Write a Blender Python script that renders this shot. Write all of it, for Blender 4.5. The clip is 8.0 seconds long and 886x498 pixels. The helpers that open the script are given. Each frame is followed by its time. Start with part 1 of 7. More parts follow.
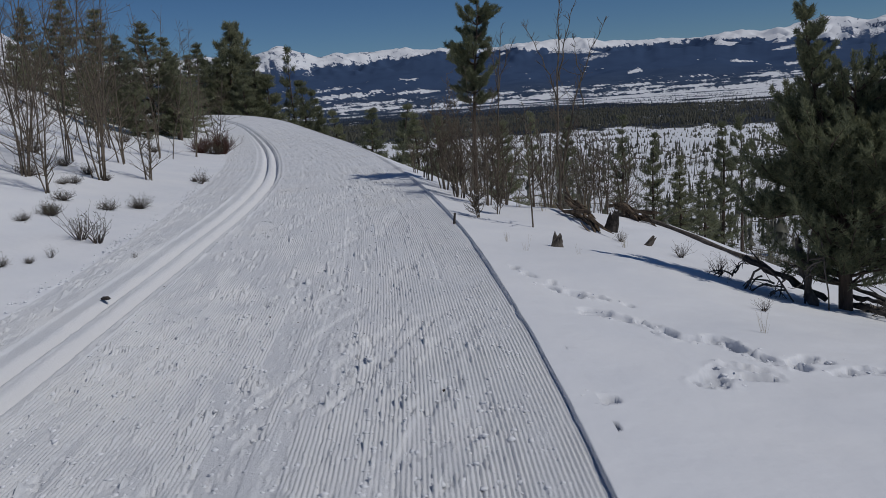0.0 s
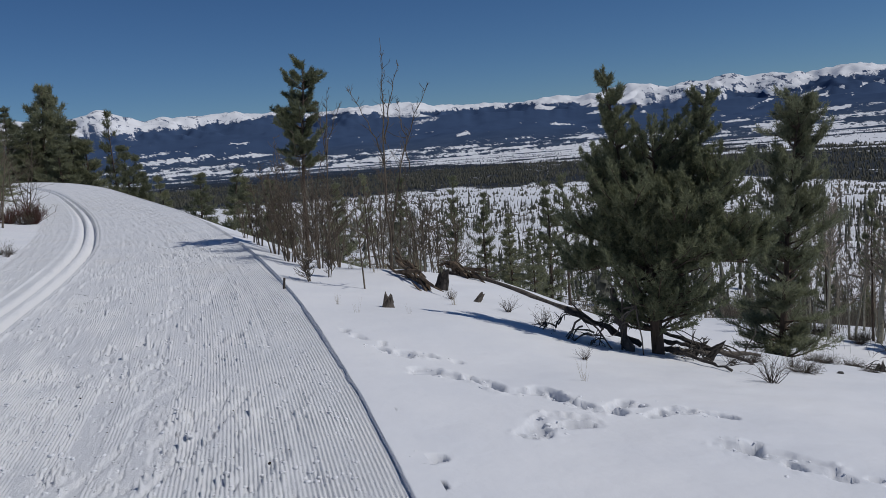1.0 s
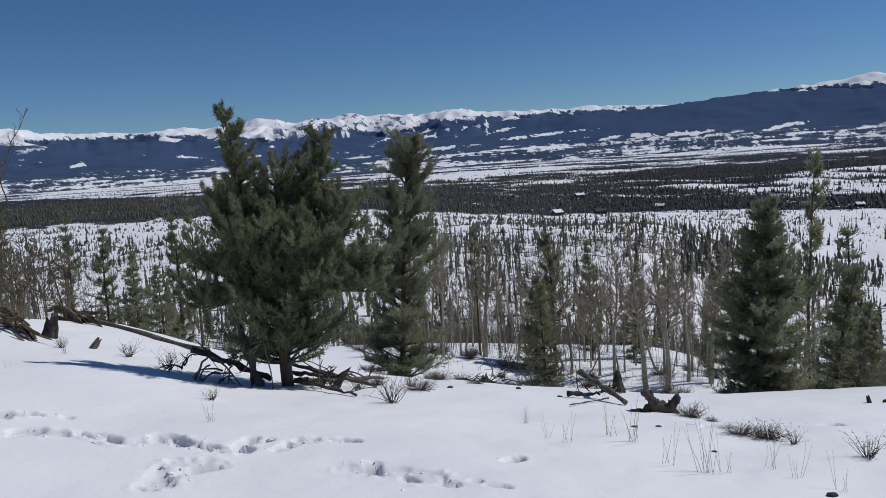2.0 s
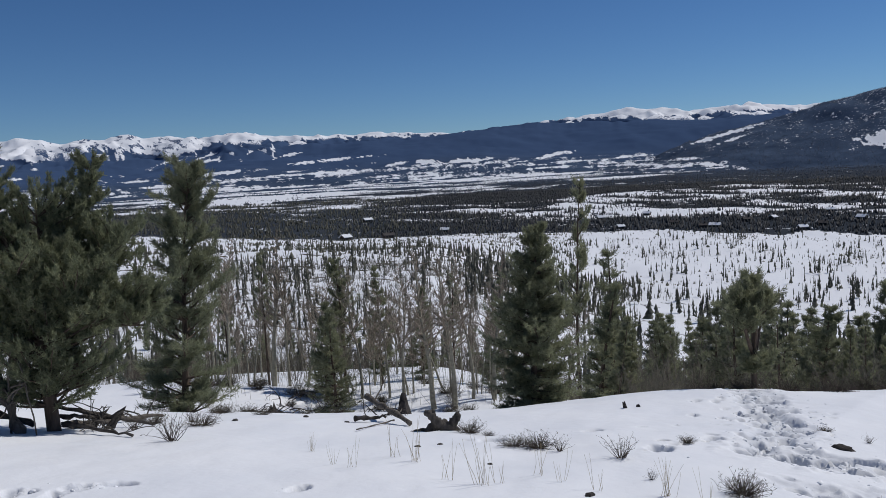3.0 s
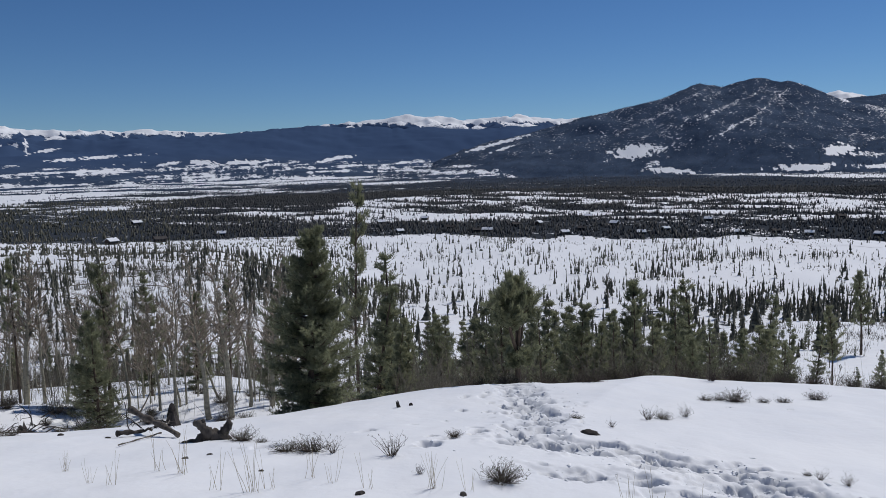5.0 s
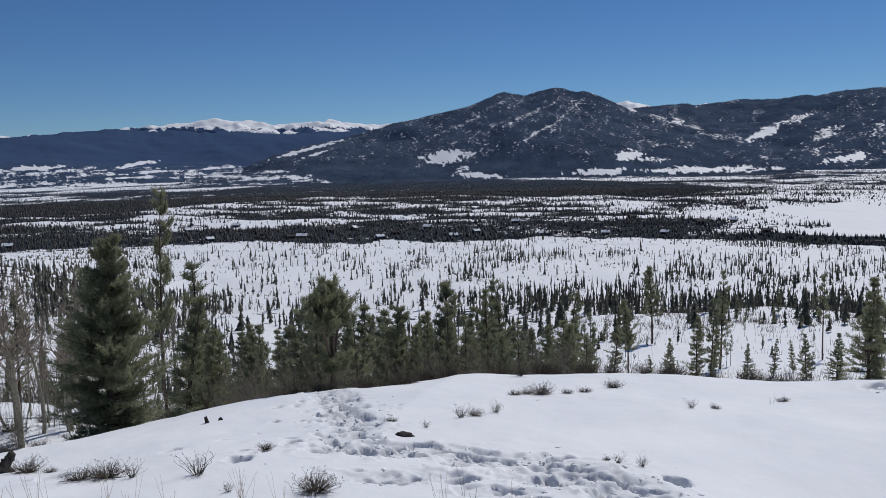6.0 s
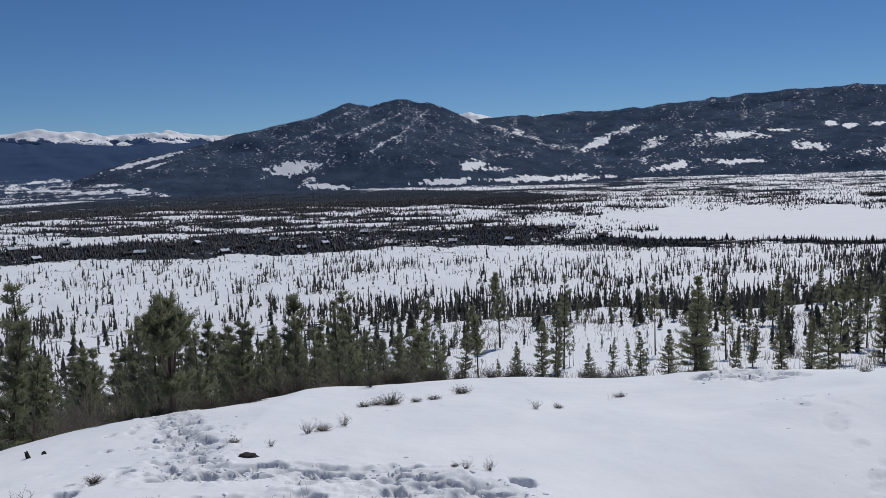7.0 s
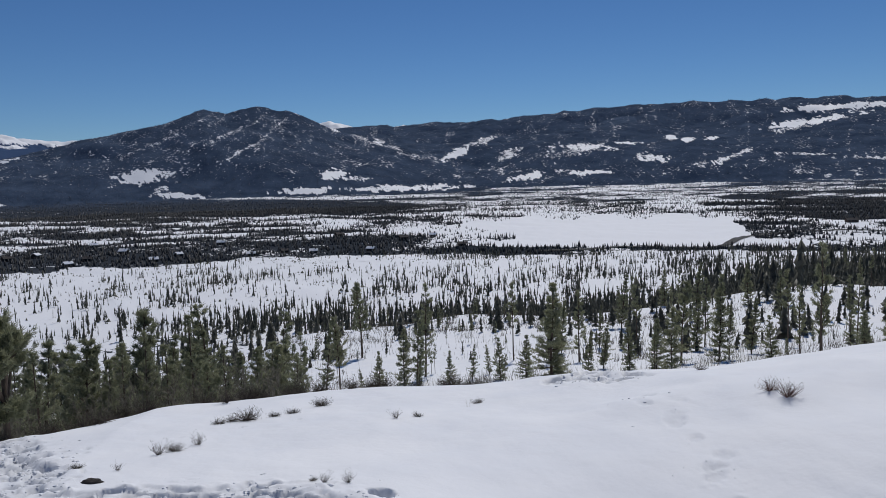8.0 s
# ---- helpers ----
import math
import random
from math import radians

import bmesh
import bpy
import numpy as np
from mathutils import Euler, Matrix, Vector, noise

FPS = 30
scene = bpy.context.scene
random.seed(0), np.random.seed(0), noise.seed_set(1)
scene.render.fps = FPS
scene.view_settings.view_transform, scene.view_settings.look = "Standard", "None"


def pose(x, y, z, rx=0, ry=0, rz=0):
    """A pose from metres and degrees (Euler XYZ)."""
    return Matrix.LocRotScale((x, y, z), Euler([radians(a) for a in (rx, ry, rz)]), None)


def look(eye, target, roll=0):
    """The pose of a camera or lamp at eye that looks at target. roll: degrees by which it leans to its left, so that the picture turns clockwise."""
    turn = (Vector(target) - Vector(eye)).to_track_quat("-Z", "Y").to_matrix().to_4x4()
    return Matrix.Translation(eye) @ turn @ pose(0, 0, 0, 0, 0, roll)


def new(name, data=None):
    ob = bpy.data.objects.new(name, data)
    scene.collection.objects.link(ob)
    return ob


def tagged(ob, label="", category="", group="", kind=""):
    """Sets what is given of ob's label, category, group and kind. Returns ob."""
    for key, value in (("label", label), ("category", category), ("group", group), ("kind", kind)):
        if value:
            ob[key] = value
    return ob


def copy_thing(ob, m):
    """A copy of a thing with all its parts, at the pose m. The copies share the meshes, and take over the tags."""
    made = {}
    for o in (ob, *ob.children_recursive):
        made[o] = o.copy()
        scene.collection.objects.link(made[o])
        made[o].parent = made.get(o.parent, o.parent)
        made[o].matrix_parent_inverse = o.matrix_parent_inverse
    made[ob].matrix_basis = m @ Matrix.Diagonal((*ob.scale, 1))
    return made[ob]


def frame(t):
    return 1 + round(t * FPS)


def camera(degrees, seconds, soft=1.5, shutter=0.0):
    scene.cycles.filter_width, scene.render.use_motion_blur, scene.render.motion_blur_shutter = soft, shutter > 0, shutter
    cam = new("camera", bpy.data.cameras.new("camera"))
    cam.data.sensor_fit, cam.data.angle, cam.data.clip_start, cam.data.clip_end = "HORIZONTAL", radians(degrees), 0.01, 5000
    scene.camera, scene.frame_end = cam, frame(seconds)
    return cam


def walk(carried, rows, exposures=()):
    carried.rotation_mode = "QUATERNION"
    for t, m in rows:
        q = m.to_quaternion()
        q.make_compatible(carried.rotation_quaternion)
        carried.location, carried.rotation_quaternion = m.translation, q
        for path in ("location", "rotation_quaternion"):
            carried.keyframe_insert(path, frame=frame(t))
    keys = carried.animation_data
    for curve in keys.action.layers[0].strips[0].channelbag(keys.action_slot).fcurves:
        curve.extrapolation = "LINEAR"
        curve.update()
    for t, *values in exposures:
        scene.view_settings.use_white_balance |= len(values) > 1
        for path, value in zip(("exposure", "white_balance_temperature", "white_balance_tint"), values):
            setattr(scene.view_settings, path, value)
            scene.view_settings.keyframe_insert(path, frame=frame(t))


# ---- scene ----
cam = camera(57.13, 8.0, soft=0.7)
# seconds, x, y, z, pitch, roll, yaw: a slow turn to the right on the spot
ROWS = [
    (0.0, 0.000, 0.000, 1.600, -11.00, 3.98, -0.77),
    (0.5, 0.035, 0.015, 1.600, -7.84, 4.87, -1.83),
    (1.0, 0.089, 0.002, 1.596, -7.53, 4.47, -12.36),
    (1.5, 0.136, -0.008, 1.596, -6.81, 3.51, -28.29),
    (2.0, 0.157, -0.034, 1.597, -6.90, 3.33, -37.88),
    (2.2, 0.154, -0.056, 1.602, -6.90, 2.93, -43.22),
    (3.3, 0.100, -0.190, 1.640, -6.01, 2.42, -53.85),
    (3.5, 0.091, -0.206, 1.643, -6.32, 1.84, -55.08),
    (4.0, 0.088, -0.204, 1.644, -6.33, 1.19, -60.79),
    (4.2, 0.081, -0.208, 1.643, -6.27, 1.04, -63.00),
    (5.3, 0.133, -0.245, 1.623, -6.23, 1.45, -70.27),
    (5.5, 0.162, -0.248, 1.615, -6.24, 1.46, -72.65),
    (6.0, 0.187, -0.262, 1.611, -6.14, 1.35, -80.96),
    (6.5, 0.244, -0.287, 1.599, -5.98, 1.61, -86.66),
    (7.0, 0.280, -0.309, 1.589, -5.69, 1.87, -91.65),
    (7.5, 0.275, -0.328, 1.590, -5.57, 1.72, -97.07),
    (8.0, 0.257, -0.343, 1.600, -5.31, 1.52, -101.39),
]
walk(cam, [(t, pose(x, y, z, 90 + pitch, roll, yaw)) for t, x, y, z, pitch, roll, yaw in ROWS],
     exposures=[(0.0, -0.55, 6250, 10), (0.5, -0.42, 6250, 10), (1.0, -0.25, 6250, 10), (1.5, -0.03, 6250, 10), (2.2, 0.06, 6250, 10), (5.5, 0.05, 6250, 10), (7.0, -0.03, 6250, 10), (8.0, -0.05, 6250, 10)])

# ---- world, sun ----
SUN_AZ, SUN_EL = 114.0, 50.0          # degrees right of the trail's direction, degrees up
world = bpy.data.worlds.new("sky")
scene.world = world
world.use_nodes = True
wn = world.node_tree.nodes
wl = world.node_tree.links
wn.clear()
sky = wn.new("ShaderNodeTexSky")
sky.sky_type = "NISHITA"
sky.sun_disc = False
sky.sun_elevation = radians(SUN_EL)
sky.sun_rotation = radians(SUN_AZ)
sky.altitude, sky.air_density, sky.dust_density, sky.ozone_density = 2400, 0.95, 0.0, 2.0
back = wn.new("ShaderNodeBackground")
back.inputs["Strength"].default_value = 0.0465
wout = wn.new("ShaderNodeOutputWorld")
deep = wn.new("ShaderNodeHueSaturation")
deep.inputs["Saturation"].default_value = 1.1
deep.inputs["Hue"].default_value = 0.500
wl.new(sky.outputs[0], deep.inputs["Color"])
tint = wn.new("ShaderNodeMix")
tint.data_type, tint.blend_type = "RGBA", "MULTIPLY"
tint.inputs[0].default_value = 1.0
tint.inputs[7].default_value = (0.74, 0.96, 1.20, 1)
wl.new(deep.outputs[0], tint.inputs[6])
wl.new(tint.outputs[2], back.inputs[0])
wl.new(back.outputs[0], wout.inputs[0])

sun_data = bpy.data.lights.new("sun", "SUN")
sun_data.energy, sun_data.angle, sun_data.color = 2.62, radians(0.55), (1.0, 0.945, 0.865)
sun = new("sun", sun_data)
a, e = radians(SUN_AZ), radians(SUN_EL)
toward = Vector((math.sin(a) * math.cos(e), math.cos(a) * math.cos(e), math.sin(e)))
sun.matrix_world = look(toward * 60, (0, 0, 0))


# ---- materials ----
def material(name, build):
    mat = bpy.data.materials.new(name)
    mat.use_nodes = True
    nt = mat.node_tree
    nt.nodes.clear()
    out = nt.nodes.new("ShaderNodeOutputMaterial")
    bsdf = nt.nodes.new("ShaderNodeBsdfPrincipled")
    nt.links.new(bsdf.outputs[0], out.inputs[0])
    build(nt, bsdf)
    return mat


def node(nt, kind, ins=None, **props):
    n = nt.nodes.new(kind)
    for k, v in props.items():
        if k == "operation":
            n.operation = v
        elif k == "blend_type":
            n.blend_type = v
        elif k == "data_type":
            n.data_type = v
        elif k == "attribute_name":
            n.attribute_name = v
        elif k == "wave_type":
            n.wave_type = v
        elif k == "bands_direction":
            n.bands_direction = v
        elif k == "feature":
            n.feature = v
    for k, v in (ins or {}).items():
        if hasattr(v, "is_output"):
            nt.links.new(v, n.inputs[k])
        else:
            n.inputs[k].default_value = v
    return n


def place_of(nt):
    return nt.nodes.new("ShaderNodeNewGeometry").outputs["Position"]


def noise_at(nt, scale, detail=4.0, rough=0.55, vector=None):
    n = node(nt, "ShaderNodeTexNoise", {"Scale": scale, "Detail": detail, "Roughness": rough})
    nt.links.new(vector or place_of(nt), n.inputs["Vector"])
    return n.outputs["Fac"]


def ramp(nt, fac, stops):
    r = nt.nodes.new("ShaderNodeValToRGB")
    els = r.color_ramp.elements
    while len(els) < len(stops):
        els.new(0.5)
    for el, (p, c) in zip(els, stops):
        el.position = p
        el.color = (*c, 1) if len(c) == 3 else c
    nt.links.new(fac, r.inputs[0])
    return r.outputs[0]


def mix(nt, fac, a, b):
    m = nt.nodes.new("ShaderNodeMix")
    m.data_type = "RGBA"
    for key, v in ((0, fac), (6, a), (7, b)):
        if hasattr(v, "is_output"):
            nt.links.new(v, m.inputs[key])
        else:
            m.inputs[key].default_value = v if key == 0 else (*v, 1)
    return m.outputs[2]


def math_of(nt, op, a, b=0.0):
    n = nt.nodes.new("ShaderNodeMath")
    n.operation = op
    for i, v in enumerate((a, b)):
        if hasattr(v, "is_output"):
            nt.links.new(v, n.inputs[i])
        else:
            n.inputs[i].default_value = v
    return n.outputs[0]


def bump(nt, bsdf, height, strength, distance):
    b = node(nt, "ShaderNodeBump", {"Strength": strength, "Distance": distance, "Height": height})
    nt.links.new(b.outputs[0], bsdf.inputs["Normal"])


SNOW_A, SNOW_B = (0.80, 0.82, 0.86), (0.88, 0.89, 0.91)


def build_ground(nt, bsdf):
    """Snow near by; with distance the share of forest cover decides between snow and conifer canopy, its colour blued
    for haze.
    """
    snow = ramp(nt, noise_at(nt, 0.9, 5), [(0.3, SNOW_A), (0.7, SNOW_B)])
    trod_shade = node(nt, "ShaderNodeAttribute", attribute_name="trodden").outputs["Fac"]
    # packed snow is greyer; the hollows' shade is coloured in with it
    snow = mix(nt, trod_shade, snow, (0.60, 0.62, 0.66))
    cover = node(nt, "ShaderNodeAttribute", attribute_name="cover").outputs["Fac"]
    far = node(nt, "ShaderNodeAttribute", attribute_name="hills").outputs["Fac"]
    fine = noise_at(nt, 0.16, 4, 0.6)
    broad = math_of(nt, "ADD", math_of(nt, "MULTIPLY", noise_at(nt, 0.11, 4, 0.65), 0.95), 0.025)
    n = node(nt, "ShaderNodeMix", {0: far, 2: fine, 3: broad}).outputs[0]
    edge = math_of(nt, "SUBTRACT", math_of(nt, "ADD", math_of(nt, "MULTIPLY", cover, 0.58), 0.22), n)
    clamp = nt.nodes.new("ShaderNodeClamp")
    crisp = math_of(nt, "SUBTRACT", 26.0, math_of(nt, "MULTIPLY", far, 15.0))
    nt.links.new(math_of(nt, "MULTIPLY", edge, crisp), clamp.inputs[0])
    # canopy colours carry painted haze: bluer on the hills, bluest on far ranges
    wood = ramp(nt, noise_at(nt, 0.035, 5, 0.7), [(0.35, (0.032, 0.039, 0.050)), (0.7, (0.056, 0.064, 0.077))])
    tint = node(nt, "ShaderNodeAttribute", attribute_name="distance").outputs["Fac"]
    hazy_ridge = ramp(nt, noise_at(nt, 0.012, 5, 0.7), [(0.35, (0.038, 0.058, 0.098)), (0.7, (0.080, 0.112, 0.170))])
    wood = mix(nt, far, wood, hazy_ridge)
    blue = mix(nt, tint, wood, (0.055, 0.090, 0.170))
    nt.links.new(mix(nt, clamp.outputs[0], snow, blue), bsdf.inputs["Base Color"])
    bsdf.inputs["Roughness"].default_value = 0.65
    nt.links.new(math_of(nt, "MULTIPLY", math_of(nt, "SUBTRACT", 1.0, clamp.outputs[0]), 0.2), bsdf.inputs["Specular IOR Level"])
    h = math_of(nt, "ADD", noise_at(nt, 3.0, 3), math_of(nt, "MULTIPLY", noise_at(nt, 40.0, 4, 0.7), 0.10))
    bump(nt, bsdf, h, 0.35, 0.05)


def build_groomed(nt, bsdf):
    snow = ramp(nt, noise_at(nt, 1.3, 6), [(0.3, (0.80, 0.82, 0.85)), (0.7, (0.885, 0.895, 0.91))])
    dirt = ramp(nt, noise_at(nt, 0.55, 5), [(0.56, (0, 0, 0)), (0.8, (0.25, 0.25, 0.25))])
    # groove walls whitened: cleaner snow, with sunlight put into the colour too
    clean = node(nt, "ShaderNodeAttribute", attribute_name="clean").outputs["Fac"]
    nt.links.new(mix(nt, clean, mix(nt, dirt, snow, (0.66, 0.62, 0.54)), (0.92, 0.925, 0.935)), bsdf.inputs["Base Color"])
    bsdf.inputs["Roughness"].default_value = 0.6
    bsdf.inputs["Specular IOR Level"].default_value = 0.25
    bump(nt, bsdf, noise_at(nt, 42.0, 5, 0.75), 0.6, 0.03)


def build_bark(low, high, scale=14.0):
    def build(nt, bsdf):
        v = node(nt, "ShaderNodeMapping", {"Scale": (1, 1, 0.25)})
        nt.links.new(place_of(nt), v.inputs[0])
        n = noise_at(nt, scale, 6, 0.65, v.outputs[0])
        nt.links.new(ramp(nt, n, [(0.32, low), (0.68, high)]), bsdf.inputs["Base Color"])
        bsdf.inputs["Roughness"].default_value = 0.9
        bsdf.inputs["Specular IOR Level"].default_value = 0.15
        bump(nt, bsdf, n, 0.8, 0.02)
    return build


def build_needles(low, high, tip):
    def build(nt, bsdf):
        geo = nt.nodes.new("ShaderNodeNewGeometry")
        info = nt.nodes.new("ShaderNodeObjectInfo")
        r = math_of(nt, "ADD", math_of(nt, "MULTIPLY", geo.outputs["Random Per Island"], 0.7),
                    math_of(nt, "MULTIPLY", info.outputs["Random"], 0.3))
        c = ramp(nt, r, [(0.0, low), (0.6, high), (1.0, tip)])
        nt.links.new(c, bsdf.inputs["Base Color"])
        bsdf.inputs["Roughness"].default_value = 0.5
        bsdf.inputs["Specular IOR Level"].default_value = 0.35
        leaf = nt.nodes.new("ShaderNodeBsdfTranslucent")
        nt.links.new(c, leaf.inputs["Color"])
        both = nt.nodes.new("ShaderNodeMixShader")
        both.inputs[0].default_value = 0.58
        nt.links.new(bsdf.outputs[0], both.inputs[1])
        nt.links.new(leaf.outputs[0], both.inputs[2])
        out = [n for n in nt.nodes if n.type == "OUTPUT_MATERIAL"][0]
        nt.links.new(both.outputs[0], out.inputs[0])
    return build


def build_aspen(nt, bsdf):
    v = node(nt, "ShaderNodeMapping", {"Scale": (1, 1, 2.5)})
    nt.links.new(place_of(nt), v.inputs[0])
    n = noise_at(nt, 6.0, 5, 0.7, v.outputs[0])
    nt.links.new(ramp(nt, n, [(0.30, (0.08, 0.07, 0.055)), (0.42, (0.24, 0.225, 0.17)), (0.75, (0.38, 0.36, 0.28))]),
                 bsdf.inputs["Base Color"])
    bsdf.inputs["Roughness"].default_value = 0.85


def build_two(low, high, scale, rough=0.85):
    def build(nt, bsdf):
        n = noise_at(nt, scale, 5, 0.6)
        nt.links.new(ramp(nt, n, [(0.3, low), (0.7, high)]), bsdf.inputs["Base Color"])
        bsdf.inputs["Roughness"].default_value = rough
        bsdf.inputs["Specular IOR Level"].default_value = 0.2
        bump(nt, bsdf, n, 0.4, 0.01)
    return build


SNOW = material("snow_ground", build_ground)
GROOMED = material("groomed_snow", build_groomed)
BARK = material("pine_bark", build_bark((0.045, 0.035, 0.028), (0.15, 0.115, 0.09)))
GREY_WOOD = material("weathered_wood", build_bark((0.05, 0.042, 0.036), (0.20, 0.175, 0.15), 18.0))
CHARRED = material("dark_wood", build_bark((0.018, 0.016, 0.015), (0.08, 0.07, 0.065), 16.0))
DRIFT_WOOD = material("dark_grey_wood", build_bark((0.030, 0.027, 0.025), (0.125, 0.112, 0.10), 16.0))
ROOT_WOOD = material("rotten_wood", build_bark((0.06, 0.045, 0.033), (0.21, 0.16, 0.115), 12.0))
NEEDLES = material("pine_needles", build_needles((0.124, 0.148, 0.094), (0.212, 0.234, 0.142), (0.350, 0.350, 0.205)))
FIR = material("fir_needles", build_needles((0.166, 0.185, 0.118), (0.274, 0.288, 0.178), (0.414, 0.403, 0.250)))
VALLEY_FIR = material("valley_conifer_foliage", build_needles((0.100, 0.106, 0.088), (0.165, 0.168, 0.134), (0.26, 0.25, 0.19)))
# far and hill needles: aerial haze painted in as bluer colours
FAR_HAZE_FIR = material("far_conifer_foliage_hazed", build_needles((0.040, 0.048, 0.058), (0.066, 0.075, 0.088), (0.102, 0.110, 0.118)))
HILL_HAZE_FIR = material("hill_conifer_foliage_hazed", build_needles((0.042, 0.062, 0.104), (0.072, 0.102, 0.156), (0.11, 0.14, 0.20)))
ASPEN = material("aspen_bark", build_aspen)
TWIG = material("bare_twigs", build_two((0.075, 0.060, 0.045), (0.18, 0.15, 0.115), 9.0))
GREY_TWIG = material("grey_twigs", build_two((0.10, 0.092, 0.07), (0.23, 0.21, 0.165), 9.0))
RED_TWIG = material("red_twigs", build_two((0.075, 0.036, 0.030), (0.17, 0.090, 0.074), 9.0))
DARK_TWIG = material("dark_twigs", build_two((0.075, 0.060, 0.046), (0.20, 0.165, 0.125), 7.0))
TAN_TWIG = material("tan_twigs", build_two((0.20, 0.165, 0.13), (0.41, 0.35, 0.28), 9.0))
SAGE = material("sage_twigs", build_two((0.045, 0.036, 0.032), (0.13, 0.105, 0.088), 30.0))
SAGE_LEAF = material("sage_leaves", build_two((0.07, 0.07, 0.045), (0.16, 0.155, 0.10), 30.0))
STRAW = material("dry_grass", build_two((0.24, 0.19, 0.11), (0.42, 0.35, 0.22), 20.0))
ROCK = material("dark_rock", build_two((0.03, 0.03, 0.032), (0.10, 0.095, 0.09), 12.0))
ASPHALT = material("asphalt", build_two((0.045, 0.045, 0.047), (0.075, 0.075, 0.076), 0.4))
CABIN = material("cabin_wall", build_two((0.06, 0.045, 0.035), (0.14, 0.10, 0.08), 0.8))
ROOF_DARK = material("cabin_roof", build_two((0.05, 0.045, 0.045), (0.10, 0.09, 0.085), 0.8))
ROOF_SNOW = material("roof_snow", build_two((0.78, 0.80, 0.84), (0.86, 0.87, 0.89), 0.5))
PANE = material("window_pane", build_two((0.02, 0.025, 0.03), (0.04, 0.045, 0.05), 0.6, 0.1))

# ---- the lie of the land ----
_table = np.random.RandomState(7).rand(256, 256)


def smooth(a, b, v):
    t = np.clip((v - a) / (b - a), 0, 1)
    return t * t * (3 - 2 * t)


def vnoise(x, y):
    xi, yi = np.floor(x).astype(int), np.floor(y).astype(int)
    fx, fy = x - xi, y - yi
    fx, fy = fx * fx * (3 - 2 * fx), fy * fy * (3 - 2 * fy)
    g = lambda i, j: _table[(xi + i) & 255, (yi + j) & 255]
    return (g(0, 0) * (1 - fx) + g(1, 0) * fx) * (1 - fy) + (g(0, 1) * (1 - fx) + g(1, 1) * fx) * fy


def fbm(x, y, octaves=4, gain=0.5):
    total, amp, norm = 0.0, 1.0, 0.0
    for k in range(octaves):
        total = total + amp * vnoise(x * 2 ** k + 17.3 * k, y * 2 ** k + 5.1 * k)
        norm += amp
        amp *= gain
    return total / norm - 0.5


def trail_x(y):
    """The trail's middle line, which bends to the left."""
    t = np.maximum(y - 2, 0)
    return -1.45 - 0.0078 * t * t / (1 + 0.02 * t) - 0.004 * np.maximum(t - 48, 0) ** 2


def trail_z(y):
    return 0.85 * smooth(32, 84, y)


def across(x, y):
    """Metres to the right of the trail's middle line."""
    slope = (trail_x(y + 0.25) - trail_x(y - 0.25)) / 0.5
    return (x - trail_x(y)) / np.sqrt(1 + slope * slope)


HALF = 2.04
# heights of the valley by bearing (degrees) and by distance (metres)
REACH = np.array([26, 45, 80, 130, 200, 350, 700, 1300, 2600, 6000])
BEARING = np.array([-20, 5, 25, 50, 66, 78, 92, 110, 130, 165])
VALLEY = np.array([
    [-1, -3, -8, -14, -18, -22, -32, -48, -60, -60],
    [-2.5, -6.5, -14, -22, -26, -29, -38, -48, -60, -60],
    [-4.2, -8.8, -17, -25, -28, -30, -38, -48, -60, -60],
    [-5.6, -9.6, -22, -29, -30, -34, -59, -56, -56, -56],
    [-6.2, -12.5, -24, -36, -46, -58, -63, -55, -50, -50],
    [-6.5, -13.0, -25, -38, -52, -61, -66, -56, -50, -50],
    [-6.2, -11.5, -17.2, -22.5, -45, -60, -67, -58, -50, -50],
    [-5.6, -10.5, -16.2, -20.8, -42, -58, -69, -62, -46, -46],
    [-4.6, -8.5, -13.5, -15.5, -28, -40, -66, -62, -42, -42],
    [-3.0, -6.0, -9.0, -10.0, -18, -30, -60, -62, -42, -42],
])
# skylines: bearing and angle of the crest in degrees; distance; foot
SNOW_RANGE_CREST = (-40, 2.0, -20, 3.2, -11.5, 3.3, -10.2, 3.7, -7.7, 2.9, -1.5, 3.05, 3, 2.7, 9, 2.6, 16, 2.35, 23, 2.35, 25.4, 2.75, 26.6, 2.75, 27.8, 2.52, 29.4, 2.72, 30.4, 2.74, 31.7, 2.96, 32.8, 2.7, 34.3, 2.7, 36.7, 2.35, 38.3,
    2.66, 40.6, 2.45, 43.3, 2.35, 47.9, 2.45, 53.5, 2.15, 58, 2.5, 62, 2.7, 65.5, 3.25, 69.3, 2.8, 73.4, 2.95, 77.4, 2.65, 82, 2.4, 90, 3.0, 93.6, 3.75, 96, 3.1, 99, 3.3,
    104, 2.5)
FOREST_RANGE_CREST = (-30, 0.6, -12, 1.6, 0, 1.5, 8, 1.9, 16, 1.75, 24, 1.5, 30, 1.35, 34, 1.1, 38, 1.6, 44, 1.85, 50, 1.75, 53.8, 2.1, 57, 2.45, 60, 2.55, 64, 2.35, 70, 2.2,
    76, 2.2, 82, 2.0, 90, 1.0)
RIGHT_RANGE_CREST = (88, 0.0, 93, 2.9, 96.6, 3.35, 102, 3.5, 106, 3.65, 112, 4.15, 119, 4.35, 126, 4.15, 130, 3.95, 140, 3.4, 160, 2.6)
NEAR_HILL_CREST = (60, -2.2, 64, -1.15, 67, -0.35, 70, 0.6, 75, 1.9, 77.5, 2.55, 80, 3.0, 82.7, 3.65, 84, 4.2, 85.3, 4.75, 86.8, 4.45, 88.8, 4.95, 91.8, 4.25, 93.9, 3.3, 97, 2.5, 101, 1.6, 105,
    0.2, 109, -0.9, 114, -2.0)
